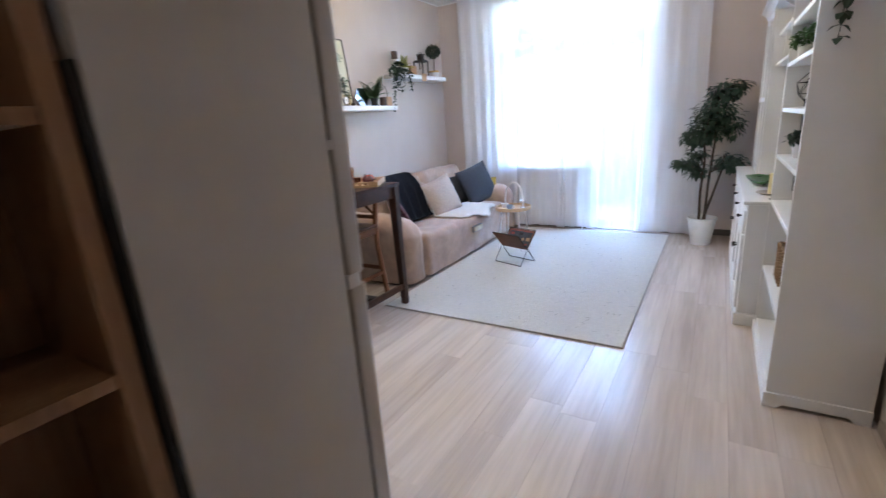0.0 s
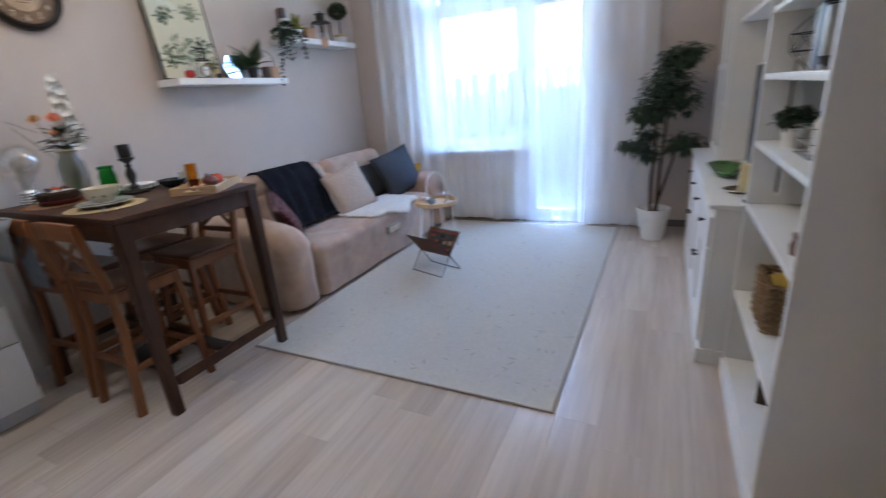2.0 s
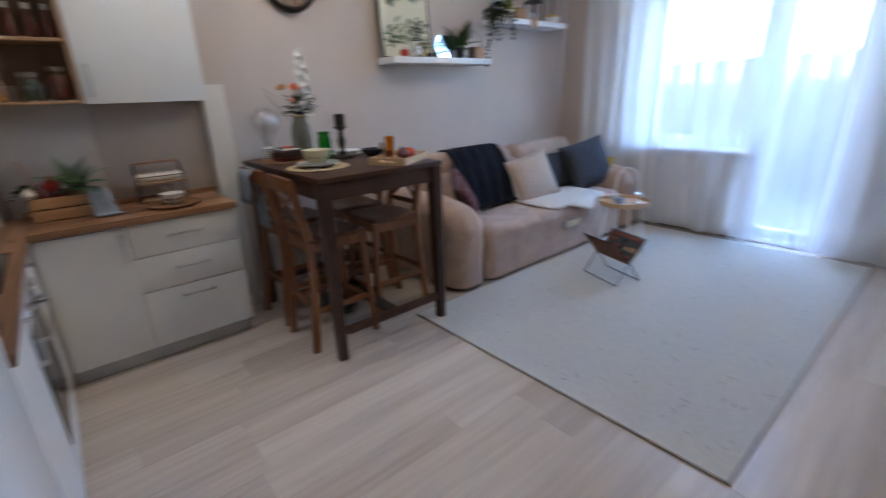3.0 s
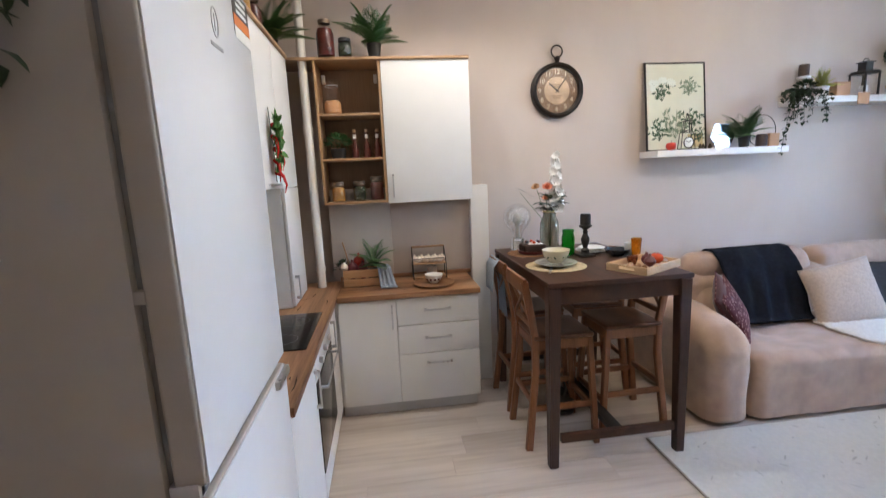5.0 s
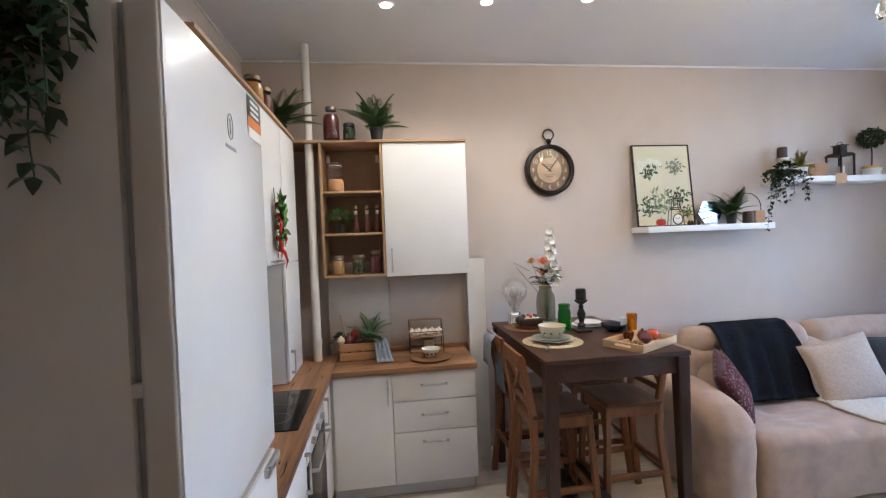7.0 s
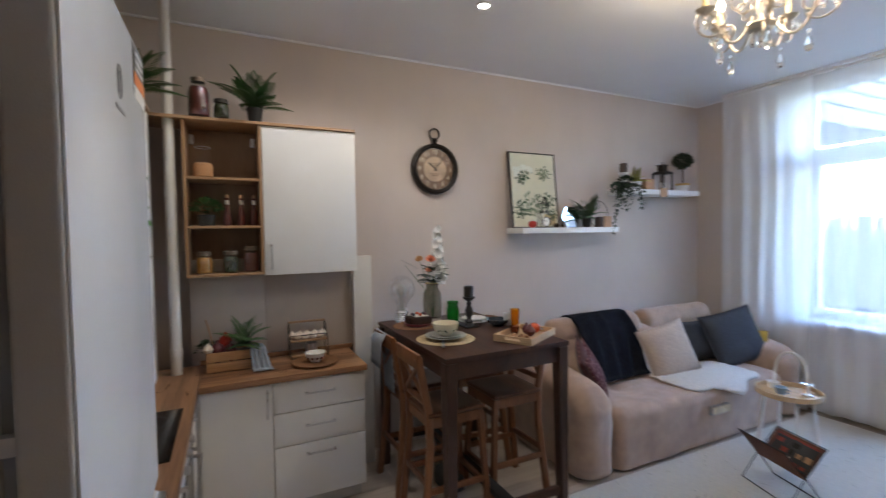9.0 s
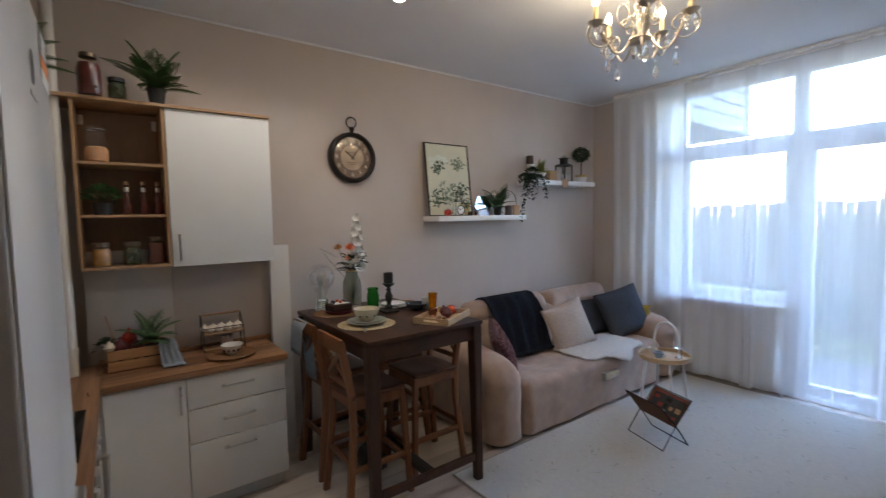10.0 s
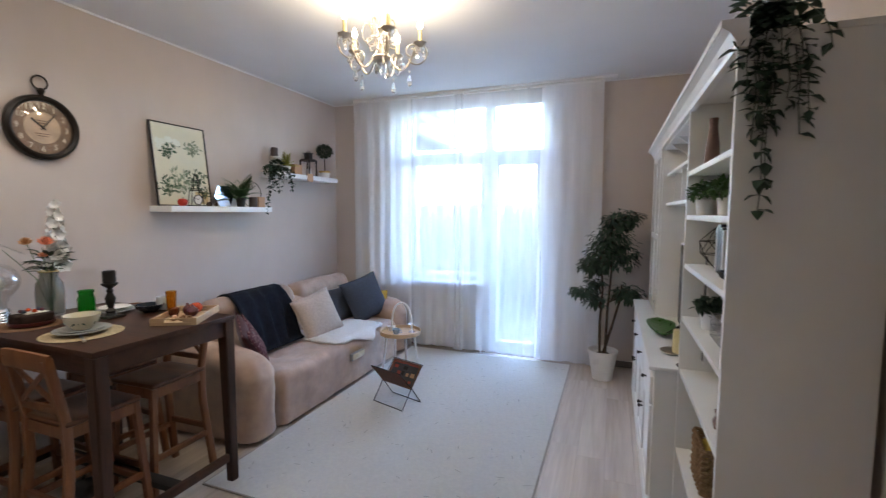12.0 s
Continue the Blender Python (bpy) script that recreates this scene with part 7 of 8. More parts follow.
dish("smoky_jar", (-3.60, 4.785, Z1), [(0, 0), (0.04, 0), (0.042, 0.005), (0.042, 0.085), (0.036, 0.10), (0.032, 0.10), (0.037, 0.085), (0.037, 0.008), (0, 0.008)], M("smoky_dark_ceramic", (0.07, 0.05, 0.045), 0.3), "dark smoky small jar", "jar")
o = thing("wooden_block", (-3.60, 4.885, Z1), "small tan wooden letter block", "block")
bm = BM()
box(bm, (-0.02, -0.045, 0), (0.02, 0.045, 0.105), 0.004)
part("block", bm, TANCARD, o)

trailing("trailing_plant", (-3.60, 5.145, Z2), [(0.06, -0.24, 0.03), (0.09, -0.20, -0.08), (0.09, -0.14, -0.17), (0.08, -0.07, -0.08), (0.09, 0.0, -0.15), (0.10, 0.10, -0.13), (0.10, 0.15, -0.02), (0.08, 0.06, 0.02), (0.06, -0.26, -0.03), (0.09, -0.08, -0.20), (0.10, 0.12, -0.18), (0.06, -0.20, 0.06), (0.08, -0.03, -0.03), (0.09, -0.22, -0.02), (0.08, -0.17, -0.20), (0.06, -0.12, 0.03), (0.06, -0.16, 0.0), (0.07, -0.24, -0.44)],
         "dark trailing ivy in a black pot at the shelf end", 0.042, 0.028, BPOT, 0.045, 0.06, 52, LEAFD, 0.02)
o = thing("pillar_candle", (-3.70, 5.225, Z2), "brown candle on a white turned stand", "candle")
bm = BM()
lathe(bm, (0, 0, 0), [(0, 0), (0.036, 0), (0.034, 0.012), (0.02, 0.02), (0.022, 0.10), (0.028, 0.15), (0.05, 0.17), (0.05, 0.18), (0, 0.18)], 26)
part("stand", bm, WPOT, o)
bm = BM()
cyl(bm, (0, 0, 0.181), 0.038, 0.095, 26, bev=0.004)
part("candle", bm, CANDLEB, o, "grey brown pillar candle")
fern_pot((-3.67, 5.375, Z2), 0.17, "yellow green grass in a white pot", 35, WPOT, 0.05, 0.09, 26, BRIGHTLEAF, 1.5, "plant")
o = thing("kraft_box", (-3.70, 5.565, Z2), "small tan card box", "box")
bm = BM()
box(bm, (-0.02, -0.065, 0), (0.05, 0.065, 0.125), 0.003)
part("box", bm, TANCARD, o)
o = thing("hanging_tag", (-3.543, 5.635, Z2 - 0.075), "tan card tag hanging on shelf edge", "tag")
bm = BM()
box(bm, (0.0, -0.055, 0), (0.003, 0.055, 0.095), 0.001)
box(bm, (-0.05, -0.05, 0.0765), (0.0, 0.05, 0.079), 0.0)
part("card", bm, TANCARD, o)
o = thing("lantern", (-3.67, 5.775, Z2), "black metal lantern with a pitched top", "lantern")
bm = BM()
box(bm, (-0.075, -0.075, 0), (0.075, 0.075, 0.012), 0.003)
part("base", bm, BLACKMAT, o)
for sx in (-1, 1):
    for sy in (-1, 1):
        bm = BM()
        box(bm, (sx * 0.066 - 0.006, sy * 0.066 - 0.006, 0.012), (sx * 0.066 + 0.006, sy * 0.066 + 0.006, 0.185), 0.001)
        part("post", bm, BLACKMAT, o)
bm = BM()
t = BM()
bmesh.ops.create_cone(t, cap_ends=True, segments=4, radius1=0.112, radius2=0.085, depth=0.025, matrix=pose(0, 0, 0.1975, 0, 0, 45))
join(bm, t)
box(bm, (-0.035, -0.035, 0.205), (0.035, 0.035, 0.275), 0.003)
box(bm, (-0.045, -0.045, 0.275), (0.045, 0.045, 0.283), 0.002)
part("roof", bm, BLACKMAT, o)
bm = BM()
tube(bm, [(0, 0.03 * math.cos(k * math.pi / 10), 0.283 + 0.028 * math.sin(k * math.pi / 10)) for k in range(11)], 0.003, 6)
part("ring", bm, BLACKMAT, o)
bm = BM()
cyl(bm, (0, 0, 0.0125), 0.03, 0.08, 20, bev=0.003)
part("candle", bm, WPOT, o)
for sx in (0, 1):
    bm = BM()
    box(bm, (-0.06, 0.066 * (2 * sx - 1) - 0.001, 0.013), (0.06, 0.066 * (2 * sx - 1) + 0.001, 0.184))
    part("pane", bm, DIALGLASS, o, "", 0)
o = thing("topiary", (-3.67, 6.10, Z2), "small ball topiary in white pot with gold rim", "plant")
bm = BM()
lathe(bm, (0, 0, 0), [(0, 0), (0.055, 0), (0.07, 0.07), (0.064, 0.07), (0, 0.06)], 26)
part("pot", bm, WPOT, o)
bm = BM()
lathe(bm, (0, 0, 0.07), [(0.064, 0), (0.0705, 0.0), (0.0735, 0.022), (0.066, 0.022), (0.064, 0)], 26)
part("rim", bm, GOLD, o, "gold painted rim")
bm = BM()
tube(bm, [(0, 0, 0.06), (0.004, 0.002, 0.2), (0, 0, 0.30)], 0.006, 8)
part("stem", bm, BARK, o)
bm = BM()
hr = random.Random(61)
for k in range(760):
    d = rvec(hr)
    leaf(bm, Vector((0, 0, 0.345)) + Vector((d.x, d.y, d.z * 0.8)) * 0.10 * hr.uniform(0.7, 1.0), d * 0.4 + rvec(hr), Vector((0, 0, 1)), 0.028, 0.017)
part("crown", bm, LEAFD, o)

# ---- ficus ----
fx = thing("ficus_tree", (-0.235, 6.10, 0), "artificial ficus tree in a white pot", "potted tree")
bm = BM()
lathe(bm, (0, 0, 0), [(0, 0), (0.098, 0), (0.102, 0.01), (0.142, 0.28), (0.15, 0.285), (0.15, 0.31), (0.14, 0.31), (0.134, 0.27), (0, 0.26)], 36)
part("pot", bm, WPOT, fx, "white tapered plastic pot")
bm = BM()
lathe(bm, (0, 0, 0.262), [(0, 0.006), (0.13, 0.002)], 24)
part("soil", bm, SOIL, fx)
trunks = [[(0.02, 0.01, 0.25), (0.03, 0.02, 0.7), (0.06, 0.0, 1.15), (0.05, 0.0, 1.55)], [(-0.03, -0.02, 0.25), (-0.04, -0.03, 0.6), (-0.02, 0.0, 0.95), (-0.05, 0.02, 1.3)], [(0.0, 0.04, 0.25), (0.09, 0.03, 0.6), (0.15, 0.02, 0.85), (0.16, 0.0, 1.0)]]
for tr in trunks:
    bm = BM()
    tube(bm, tr, 0.016, 10, 0.008)
    part("trunk", bm, BARK, fx)
fr2 = random.Random(91)
bm, twb = BM(), BM()
clumps = [(-0.02, 0, 1.30, 0.20, 0.16), (0.05, 0.0, 1.48, 0.19, 0.17), (0.10, 0, 1.66, 0.14, 0.11), (-0.13, 0, 1.20, 0.14, 0.10), (0.18, 0.0, 1.34, 0.13, 0.16), (0.21, 0.0, 1.70, 0.11, 0.08),
          (-0.20, -0.03, 0.93, 0.13, 0.07), (0.21, 0.0, 0.93, 0.15, 0.09), (-0.08, 0.0, 0.83, 0.10, 0.08), (-0.10, 0.03, 1.02, 0.09, 0.05)]
for cx, cy, cz, rr, rz_ in clumps:
    n = int(330 * (rr / 0.2) ** 2)
    for k in range(n):
        d = rvec(fr2)
        p = Vector((cx, cy, cz)) + Vector((d.x * rr, d.y * rr * 0.85, d.z * rz_)) * fr2.uniform(0.3, 1.0)
        dd = Vector((d.x, d.y, d.z * 0.3 - 0.35))
        leaf(bm, p, dd + rvec(fr2) * 0.4, Vector((0, 0, 1)), fr2.uniform(0.06, 0.09), fr2.uniform(0.029, 0.042), 0.18, 0.25)
        if k % 9 == 0:
            base = Vector((0.04 if cx >= 0 else -0.03, 0, cz - 0.12))
            tube(twb, [base, (base + p) / 2 + Vector((0, 0, 0.03)), p], 0.003, 4, 0.0012)
part("crown", bm, LEAF, fx, "dark green pointed leaves")
part("twig", twb, BARK, fx)

# ---- things on the white furniture ----
ST = SZ_ + 0.001
o = thing("leaf_platter", (0.17, 4.74, ST), "long green leaf shaped platter", "platter")
bm = BM()
g = []
for i in range(13):
    row = []
    for j in range(25):
        u, v = i / 12 - 0.5, j / 24 - 0.5
        w_ = 0.17 * (1 - (2 * v) ** 2) ** 0.7 + 0.004
        row.append(bm.verts.new((u * w_ * 1.1, v * 0.52, 0.006 + 0.05 * (2 * u) ** 2 * (1 - (2 * v) ** 2) + 0.03 * (2 * v) ** 4 + 0.003 * math.cos(v * 60))))
    g.append(row)
for i in range(12):
    for j in range(24):
        bm.faces.new((g[i][j], g[i + 1][j], g[i + 1][j + 1], g[i][j + 1]))
q = part("leaf", bm, M("green_glaze", (0.05, 0.16, 0.03), 0.3, 0.2, 20), o, smooth=2)
q.modifiers.new("thick", 'SOLIDIFY').thickness = 0.006
o = thing("candle_dish", (0.20, 4.18, ST), "ivory pillar candle on a brass dish", "candle")
bm = BM()
lathe(bm, (0, 0, 0), [(0, 0), (0.05, 0), (0.085, 0.014), (0.083, 0.017), (0.05, 0.005), (0, 0.005)], 32)
part("dish", bm, BRASS, o, "brass dish")
bm = BM()
cyl(bm, (0.02, 0, 0.006), 0.036, 0.14, 28, bev=0.004)
part("candle", bm, CANDLEY, o)
bm = BM()
tube(bm, [(0.02, 0, 0.145), (0.022, 0, 0.158)], 0.0015, 5)
part("wick", bm, DARKINK, o)
tv = thing("television", (0.29, 4.25, ST), "slim flat television on splayed feet", "television")
bm = BM()
box(bm, (-0.012, -0.49, 0.075), (0.018, 0.49, 0.64), 0.004)
part("case", bm, BKW, tv, "pale case back and rim")
bm = BM()
box(bm, (-0.0145, -0.48, 0.085), (-0.0125, 0.48, 0.63), 0)
part("screen", bm, TVB, tv, "dark screen", 0)
for y in (-0.33, 0.33):
    bm = BM()
    bar(bm, [(-0.11, y, 0.006), (0.0, y, 0.09)], 0.018, 0.014)
    bar(bm, [(0.11, y, 0.006), (0.0, y, 0.09)], 0.018, 0.014)
    part("foot", bm, BLACKMAT, tv)


def small_bush(loc, r, label, seed, pot=WPOT, ph=0.075, pr=0.042, mat=FERN, n=160):
    o = thing("small_plant", loc, label, "plant", "small shelf plants")
    bm = BM()
    lathe(bm, (0, 0, 0), [(0, 0), (pr * 0.8, 0), (pr, ph), (pr * 0.9, ph), (0, ph * 0.85)], 24)
    part("pot", bm, pot, o)
    rr = random.Random(seed)
    bm = BM()
    for k in range(n):
        d = rvec(rr, -0.3)
        leaf(bm, Vector((0, 0, ph + r * 0.45)) + Vector((d.x * r, d.y * r, d.z * r * 0.6)) * rr.uniform(0.5, 1), d * 0.5 + rvec(rr), Vector((0, 0, 1)), r * 0.5, r * 0.3)
    part("foliage", bm, mat, o)


small_bush((0.245, 3.74, 1.7325), 0.075, "leafy green plant in white pot", 71)
small_bush((0.28, 3.43, 1.7325), 0.075, "leafy green plant in a small white pot", 72)
small_bush((0.26, 3.56, 1.2025), 0.065, "round dark green plant in white pot", 73, mat=LEAF, n=260)
dish("tall_vase", (0.26, 3.70, 1.9545), [(0, 0), (0.032, 0), (0.036, 0.02), (0.028, 0.12), (0.018, 0.20), (0.020, 0.24), (0.017, 0.24), (0.015, 0.20), (0, 0.19)], PINKVASE, "tall dusty brown tapered vase", "vase")
dish("pale_vase", (0.31, 3.38, 1.9545), [(0, 0), (0.036, 0), (0.04, 0.02), (0.032, 0.12), (0.022, 0.22), (0.026, 0.27), (0.022, 0.27), (0.018, 0.22), (0, 0.2)], M("pale_blue_cream_glaze", (0.62, 0.60, 0.54), 0.3, 0.1), "pale cream and blue tapered vase", "vase")
o = thing("wire_polyhedron", (0.28, 3.61, 1.4795), "geometric black wire ornament", "ornament")
P = [Vector((0, 0, 0.0)), Vector((0, 0, 0.20))] + [Vector((0.07 * math.cos(radians(72 * k)), 0.07 * math.sin(radians(72 * k)), 0.07)) for k in range(5)] + [Vector((0.07 * math.cos(radians(72 * k + 36)), 0.07 * math.sin(radians(72 * k + 36)), 0.13)) for k in range(5)]
for k in range(5):
    for a, b in ((0, 2 + k), (1, 7 + k), (2 + k, 2 + (k + 1) % 5), (7 + k, 7 + (k + 1) % 5), (2 + k, 7 + k), (7 + k, 2 + (k + 1) % 5)):
        bm = BM()
        tube(bm, [P[a], P[b]], 0.0022, 5)
        part("wire", bm, BLACKMAT, o)
for k, (y, h, mt) in enumerate(((3.47, 0.205, MAGC), (3.438, 0.215, TVB), (3.406, 0.215, TVB), (3.374, 0.20, TVB), (3.342, 0.19, MAGC))):
    o = thing("book", (0.255, y, 1.4795), "hardback book standing on the shelf", "book", "books on the shelf")
    bm = BM()
    box(bm, (0.0, 0.0, 0), (0.15, 0.030, h), 0.003)
    part("cover", bm, mt, o)
    bm = BM()
    box(bm, (0.004, 0.004, h), (0.146, 0.026, h + 0.0015))
    part("pages", bm, PAPER, o, "", 0)
dish("black_bowl", (0.255, 3.17, 1.4795), bowl_prof(0.05, 0.04), BLACKMAT, "small black bowl on the shelf", "bowl")
o = thing("wire_basket", (0.30, 3.33, 1.2025), "grey wire basket with white bottles", "basket")
bm = BM()
for z in (0.004, 0.05, 0.10):
    tube(bm, [(-0.06, -0.10, z), (0.06, -0.10, z), (0.06, 0.10, z), (-0.06, 0.10, z)], 0.002, 5, closed=True)
for k in range(9):
    y = -0.10 + 0.025 * k
    tube(bm, [(-0.06, y, 0.10), (-0.06, y, 0.004), (0.06, y, 0.004), (0.06, y, 0.10)], 0.0014, 5)
part("wire", bm, GREYDARK, o)
for y in (-0.05, 0.03):
    o = dish("white_bottle", (0.30, 3.33 + y, 1.2065), [(0, 0), (0.032, 0), (0.032, 0.10), (0.014, 0.13), (0.014, 0.155), (0, 0.155)], WPOT, "small white bottle in the basket", "bottle", "bottles in the basket")
sg = thing("word_sign", (0.32, 3.42, 0.9175), "cream block sign with dark lettering", "sign")
bm = BM()
box(bm, (0, -0.11, 0), (0.03, 0.11, 0.16), 0.003)
part("block", bm, CREAM, sg)
for k, (w_, z) in enumerate(((0.07, 0.135), (0.085, 0.105))):
    bm = BM()
    box(bm, (-0.0008, -w_, z - 0.010), (-0.0002, w_, z + 0.010))
    part("text_bar", bm, DARKINK, sg, "", 0)
text_part("word", "life", 0.075, pose(-0.0008, 0, 0.048, 90, 0, -90), DARKINK, sg, 0.0003)
o = dish("small_pot", (0.235, 3.12, 0.9175), [(0, 0), (0.025, 0), (0.03, 0.03), (0.02, 0.05), (0.024, 0.07), (0, 0.075)], PINKVASE, "small brown ceramic pot", "pot")
wb = thing("wicker_basket", (0.33, 3.50, 0.4825), "woven brown wicker basket with yellow cloth", "basket")
for k in range(13):
    z = 0.008 + k * 0.0165
    bm = BM()
    pts = []
    for q in range(56):
        a = q / 56 * 4
        s, f = int(a), a - int(a)
        c = [(-0.10, -0.12), (0.10, -0.12), (0.10, 0.12), (-0.10, 0.12)]
        u = c[s][0] + (c[(s + 1) % 4][0] - c[s][0]) * f
        v = c[s][1] + (c[(s + 1) % 4][1] - c[s][1]) * f
        w_ = 0.006 * (1 if (q + k) % 2 else -1)
        L_ = math.hypot(u, v)
        pts.append((u * (1 + w_ / L_), v * (1 + w_ / L_), z + 0.002 * math.sin(q * 1.7 + k)))
    tube(bm, pts, 0.009, 6, closed=True)
    part("weave_row", bm, RATTAN, wb)
bm = BM()
box(bm, (-0.095, -0.115, 0.001), (0.095, 0.115, 0.008))
part("bottom", bm, RATTAN, wb, "", 0)
o = thing("yellow_cloth", (0.33, 3.50, 0.492), "mustard yellow cloth stuffed in the basket", "cloth")
bm = BM()
rbox(bm, (0, 0, 0.10), (0.17, 0.20, 0.20), 0.06, 4, None, 6, wobble(0.02, 14, 3))
part("cloth", bm, MUSTARD, o, smooth=2)
o = thing("dark_picture", (0.40, 3.44, 0.0995), "dark wooden framed picture leaning at shelf bottom", "picture", rz=82)
bm = BM()
box(bm, (-0.012, -0.14, 0), (0.012, 0.14, 0.26), 0.004, 2, pose(0, 0, 0, 0, 8, 0))
part("frame", bm, BARK, o)
bm = BM()
box(bm, (-0.0135, -0.11, 0.03), (-0.0125, 0.11, 0.23), 0, 1, pose(0, 0, 0, 0, 8, 0))
part("picture", bm, TANCARD, o, "", 0)
for y, z, mt in ((4.05, 2.056, NAVYC), (4.40, 2.056, BRASS), (4.75, 2.056, PINKVASE), (4.30, 1.823, TEALISH), (4.70, 1.823, BRASS)):
    dish("ornament", (0.36, y, z), [(0, 0), (0.03, 0), (0.04, 0.03), (0.03, 0.06), (0.012, 0.08), (0.016, 0.10), (0, 0.10)], mt, "small turned ornament on bridge shelf", "ornament", "ornaments")
o = thing("photo_frame", (0.33, 4.02, 1.823), "small dark framed picture on bridge shelf", "photo frame")
bm = BM()
box(bm, (-0.008, -0.07, 0), (0.008, 0.07, 0.17), 0.003, 2, pose(0, 0, 0, 0, 8, 0))
part("frame", bm, BARK, o)
bm = BM()
box(bm, (-0.0095, -0.05, 0.02), (-0.0085, 0.05, 0.15), 0, 1, pose(0, 0, 0, 0, 8, 0))
part("picture", bm, GREYPL, o, "", 0)

for y in (4.45, 5.05):
    dish("white_vase", (0.28, y, 2.2675 if y < GY0 else 2.3055), [(0, 0), (0.05, 0), (0.075, 0.05), (0.06, 0.11), (0.035, 0.14), (0.045, 0.165), (0.04, 0.165), (0.03, 0.14), (0, 0.13)], WPOT, "white ceramic vase on top of the unit", "vase", "vases on the unit")

# ---- chandelier, downlights ----
chd = thing("chandelier", (CH[0], CH[1], H), "five arm chandelier with candle bulbs and crystal drops", "chandelier")
chd.scale = (1.08, 1.08, 1.08)
ZB = (2.755 - H) / 1.08
bm = BM()
lathe(bm, (0, 0, -0.05), [(0, 0), (0.02, 0), (0.055, 0.02), (0.06, 0.045), (0.06, 0.0495), (0, 0.0495)], 28)
part("ceiling_rose", bm, BRASS, chd)
bm = BM()
for k in range(9):
    z0 = ZB + 0.24 + k * (-0.05 - ZB - 0.24) / 9
    l = (-0.05 - ZB - 0.24) / 9
    q = [(0.007 * math.cos(a * math.pi / 6) * (1 if k % 2 else 0), 0.007 * math.cos(a * math.pi / 6) * (0 if k % 2 else 1), z0 + l / 2 + (l * 0.6) * math.sin(a * math.pi / 6)) for a in range(12)]
    tube(bm, q, 0.0018, 5, closed=True)
part("chain", bm, BRASS, chd)
bm = BM()
lathe(bm, (0, 0, ZB - 0.06), [(0, 0), (0.012, 0.004), (0.018, 0.02), (0.05, 0.03), (0.062, 0.05), (0.055, 0.06), (0.018, 0.066), (0.012, 0.09), (0.014, 0.20), (0.03, 0.22), (0.014, 0.24), (0.010, 0.30), (0, 0.31)], 28)
part("column", bm, BRASS, chd)
for k in range(5):
    a = radians(72 * k + 20)
    ca, sa = math.cos(a), math.sin(a)
    bm = BM()
    pts = []
    for q in range(25):
        f = q / 24
        rr = 0.03 + 0.205 * f
        z = ZB + 0.03 - 0.115 * math.sin(f * math.pi * 1.1) + 0.06 * f ** 3
        pts.append((rr * ca, rr * sa, z))
    tube(bm, pts, 0.0065, 8)
    sc = []
    for q in range(22):
        b = q / 21 * 2.6 * math.pi
        rr = 0.048 * (1 - 0.7 * q / 21)
        sc.append(((0.185 + rr * math.cos(b)) * ca, (0.185 + rr * math.cos(b)) * sa, ZB + 0.03 + rr * math.sin(b)))
    tube(bm, sc, 0.004, 6)
    sc = []
    for q in range(26):
        b = 0.9 - q / 25 * 3.6
        rr = 0.075 * (1 - 0.35 * q / 25)
        sc.append(((0.205 + rr * math.cos(b)) * ca, (0.205 + rr * math.cos(b)) * sa, ZB + 0.012 + rr * math.sin(b)))
    tube(bm, sc, 0.0045, 6)
    sc = []
    for q in range(18):
        b = q / 17 * 2.0 * math.pi + 2.5
        rr = 0.035 * (1 - 0.6 * q / 17)
        sc.append(((0.075 + rr * math.cos(b)) * ca, (0.075 + rr * math.cos(b)) * sa, ZB + 0.075 + rr * math.sin(b)))
    tube(bm, sc, 0.0035, 6)
    arm = part("arm", bm, BRASS, chd, "curved champagne metal arm")
    bx, by = 0.235 * ca, 0.235 * sa
    bm = BM()
    lathe(bm, (bx, by, ZB + 0.055), [(0, 0), (0.010, 0.002), (0.035, 0.016), (0.042, 0.026), (0.038, 0.026), (0.012, 0.014), (0.011, 0.03), (0, 0.03)], 22)
    part("drip_pan", bm, BRASS, arm)
    bm = BM()
    cyl(bm, (bx, by, ZB + 0.085), 0.012, 0.075, 16)
    part("candle_sleeve", bm, CANDLEY, arm)
    bm = BM()
    lathe(bm, (bx, by, ZB + 0.16), [(0, 0), (0.009, 0.002), (0.017, 0.022), (0.016, 0.036), (0.008, 0.056), (0, 0.068)], 18)
    part("bulb", bm, BULBG, arm, "lit warm candle bulb").visible_shadow = False
    for q in range(7):
        if q == 0:
            x, y, z0, s = 0.17 * ca, 0.17 * sa, ZB - 0.065, 1.6
        else:
            b = a + q * math.pi / 3
            x, y, z0, s = bx + 0.040 * math.cos(b), by + 0.040 * math.sin(b), ZB + 0.072, 1.0
        bm = BM()
        tube(bm, [(x, y, z0 + 0.012), (x, y, z0 - 0.012)], 0.0012, 4)
        lathe(bm, (x, y, z0 - 0.012), [(0, 0), (0.005 * s, -0.005 * s), (0.005 * s, -0.009 * s), (0, -0.014 * s)], 8)
        lathe(bm, (x, y, z0 - 0.026 * s), [(0, 0), (0.004 * s, -0.004 * s), (0.010 * s, -0.026 * s), (0.007 * s, -0.038 * s), (0, -0.044 * s)], 8)
        part("crystal", bm, CRYSTAL, arm, "clear crystal drop", 0)
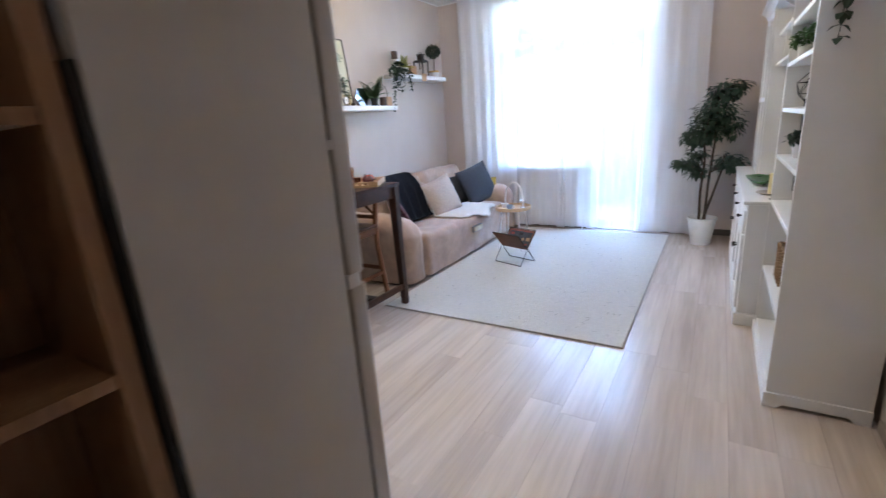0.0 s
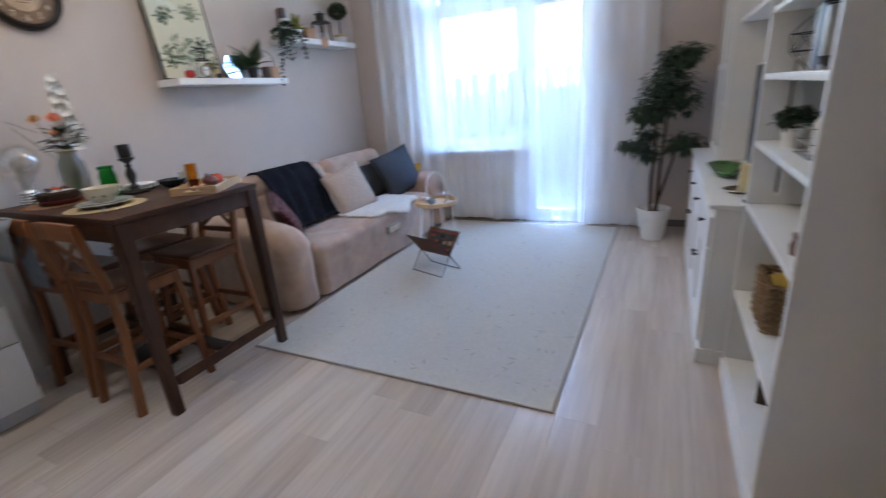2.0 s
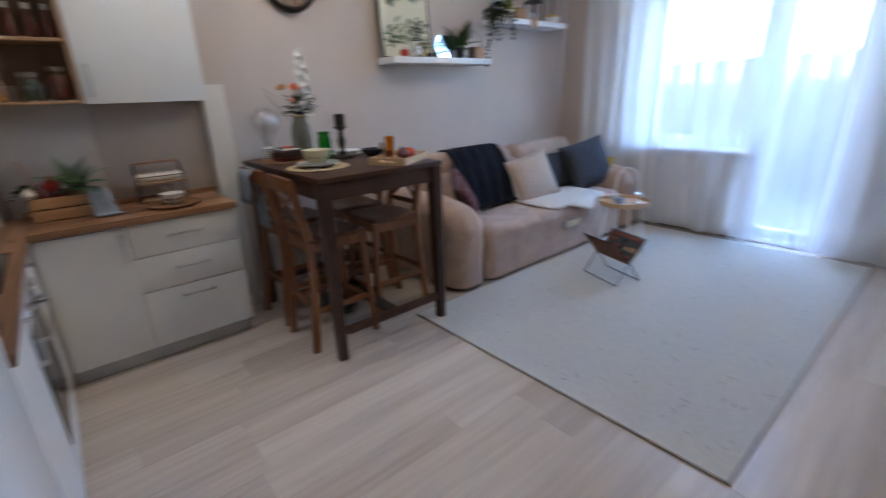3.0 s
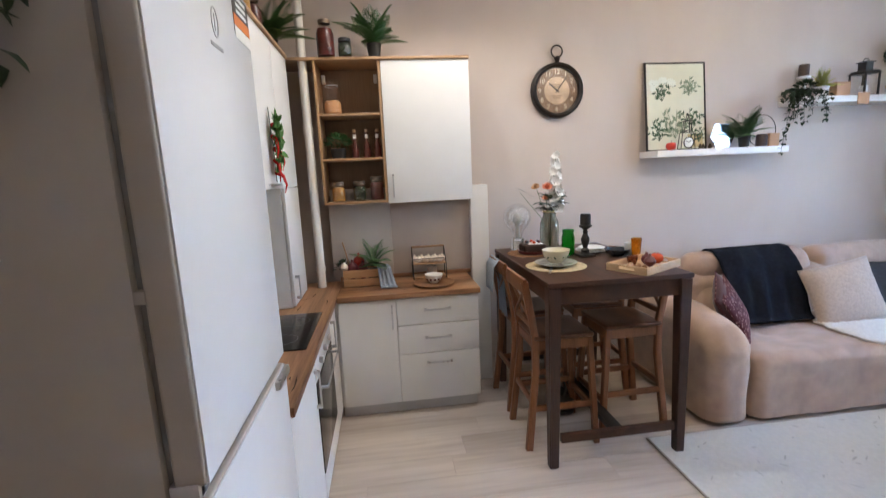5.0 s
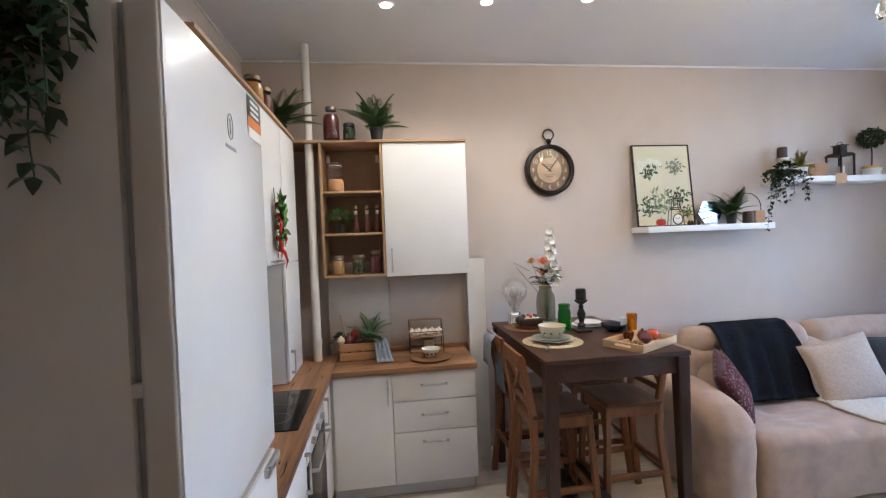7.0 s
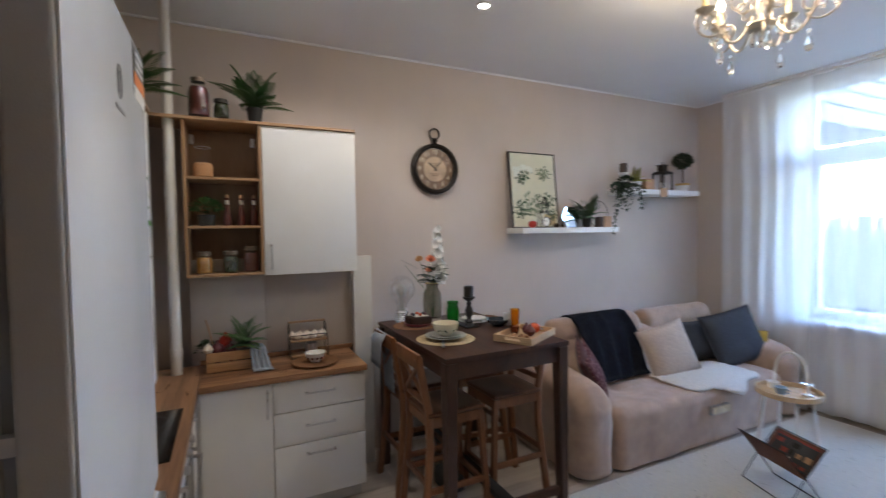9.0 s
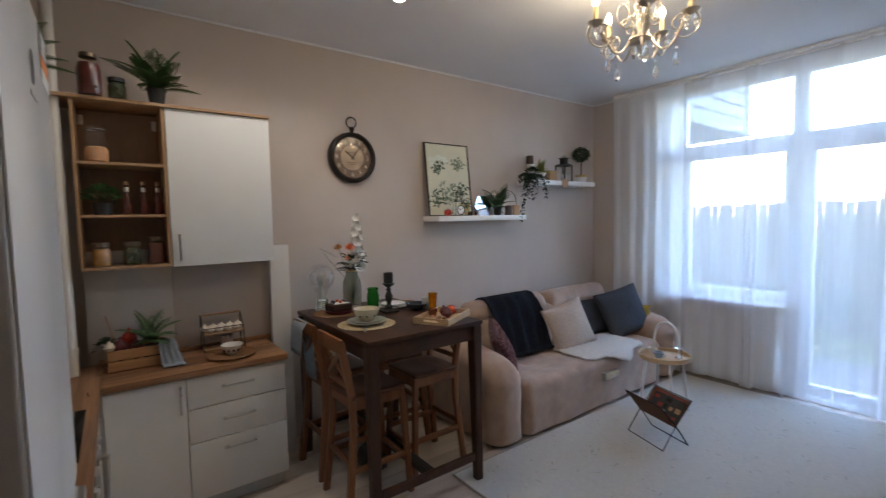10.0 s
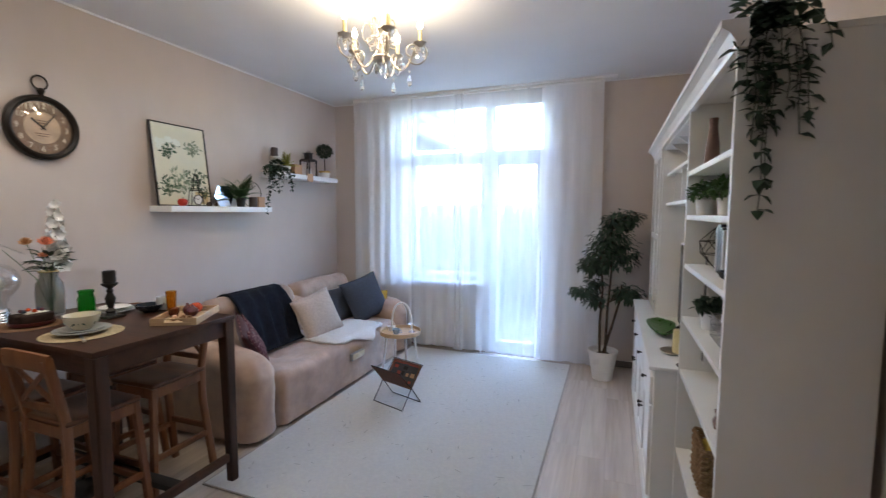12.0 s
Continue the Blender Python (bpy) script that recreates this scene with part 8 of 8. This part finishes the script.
for k in range(5):
    a = radians(72 * k + 56)
    bm = BM()
    for q in range(20):
        b = 2 * math.pi * q / 20
        rad_ = 0.085 + 0.030 * math.cos(b)
        lathe(bm, (rad_ * math.cos(a), rad_ * math.sin(a), ZB + 0.14 + 0.055 * math.sin(b)), [(0, -0.007), (0.007, 0), (0, 0.007)], 6)
    part("bead_loop", bm, CRYSTAL, chd, "loop of clear beads", 0)
    bm = BM()
    tube(bm, [((0.085 + 0.030 * math.cos(b * math.pi / 10)) * math.cos(a), (0.085 + 0.030 * math.cos(b * math.pi / 10)) * math.sin(a), ZB + 0.14 + 0.055 * math.sin(b * math.pi / 10)) for b in range(20)], 0.002, 5, closed=True)
    tube(bm, [(0.012 * math.cos(a), 0.012 * math.sin(a), ZB + 0.09), (0.057 * math.cos(a), 0.057 * math.sin(a), ZB + 0.13)], 0.002, 5)
    part("bead_wire", bm, BRASS, chd)
for q in range(6):
    b = radians(60 * q)
    x, y, z0 = 0.035 * math.cos(b), 0.035 * math.sin(b), ZB - 0.05
    bm = BM()
    lathe(bm, (x, y, z0), [(0, 0.03), (0.002, 0.02), (0.005, 0.0), (0.011, -0.03), (0.008, -0.043), (0, -0.05)], 8)
    part("crystal", bm, CRYSTAL, chd, "clear crystal drop", 0)
# last two fittings are added for the unseen fill lamps
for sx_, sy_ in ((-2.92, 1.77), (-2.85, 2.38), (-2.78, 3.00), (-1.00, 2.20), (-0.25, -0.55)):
    o = thing("downlight", (sx_, sy_, H), "small round recessed downlight, two of the five added", "downlight", "ceiling downlights")
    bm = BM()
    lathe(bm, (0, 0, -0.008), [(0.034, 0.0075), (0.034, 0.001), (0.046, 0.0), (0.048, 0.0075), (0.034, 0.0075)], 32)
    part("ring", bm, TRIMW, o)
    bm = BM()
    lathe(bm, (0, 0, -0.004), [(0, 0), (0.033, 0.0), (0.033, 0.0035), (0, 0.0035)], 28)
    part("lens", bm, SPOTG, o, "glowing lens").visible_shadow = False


# ---- floor planks ----
bm = BM()
box(bm, (-0.095, -0.69, -0.005), (0.095, 0.69, 0.0), 0.0006, 1)
plank_me = finish(bm, "plank", PLANK, 0)
prng = random.Random(2)
x = X0 + 0.096
while x - 0.095 < X1:
    off = prng.uniform(0, 1.38)
    y = HY - 0.4 + off - 1.38
    while y < Y1 + 0.1:
        lo, hi = max(y, HY), min(y + 1.38, Y1 + 0.10)
        xl, xr = x - 0.095, min(x + 0.095, X1)
        if hi - lo > 0.05 and not (hi < 0.6 and xr < -1.42):
            if hi - lo > 1.379 and xr == x + 0.095:
                me = plank_me
            else:
                bm = BM()
                box(bm, (xl - (xl + xr) / 2, -(hi - lo) / 2, -0.005), (xr - (xl + xr) / 2, (hi - lo) / 2, 0.0), 0.0006, 1)
                me = finish(bm, "plank", PLANK, 0)
            o = new("plank", me)
            o.parent = floor
            o.location = ((xl + xr) / 2, (lo + hi) / 2, 0)
        y += 1.3806
    x += 0.1906
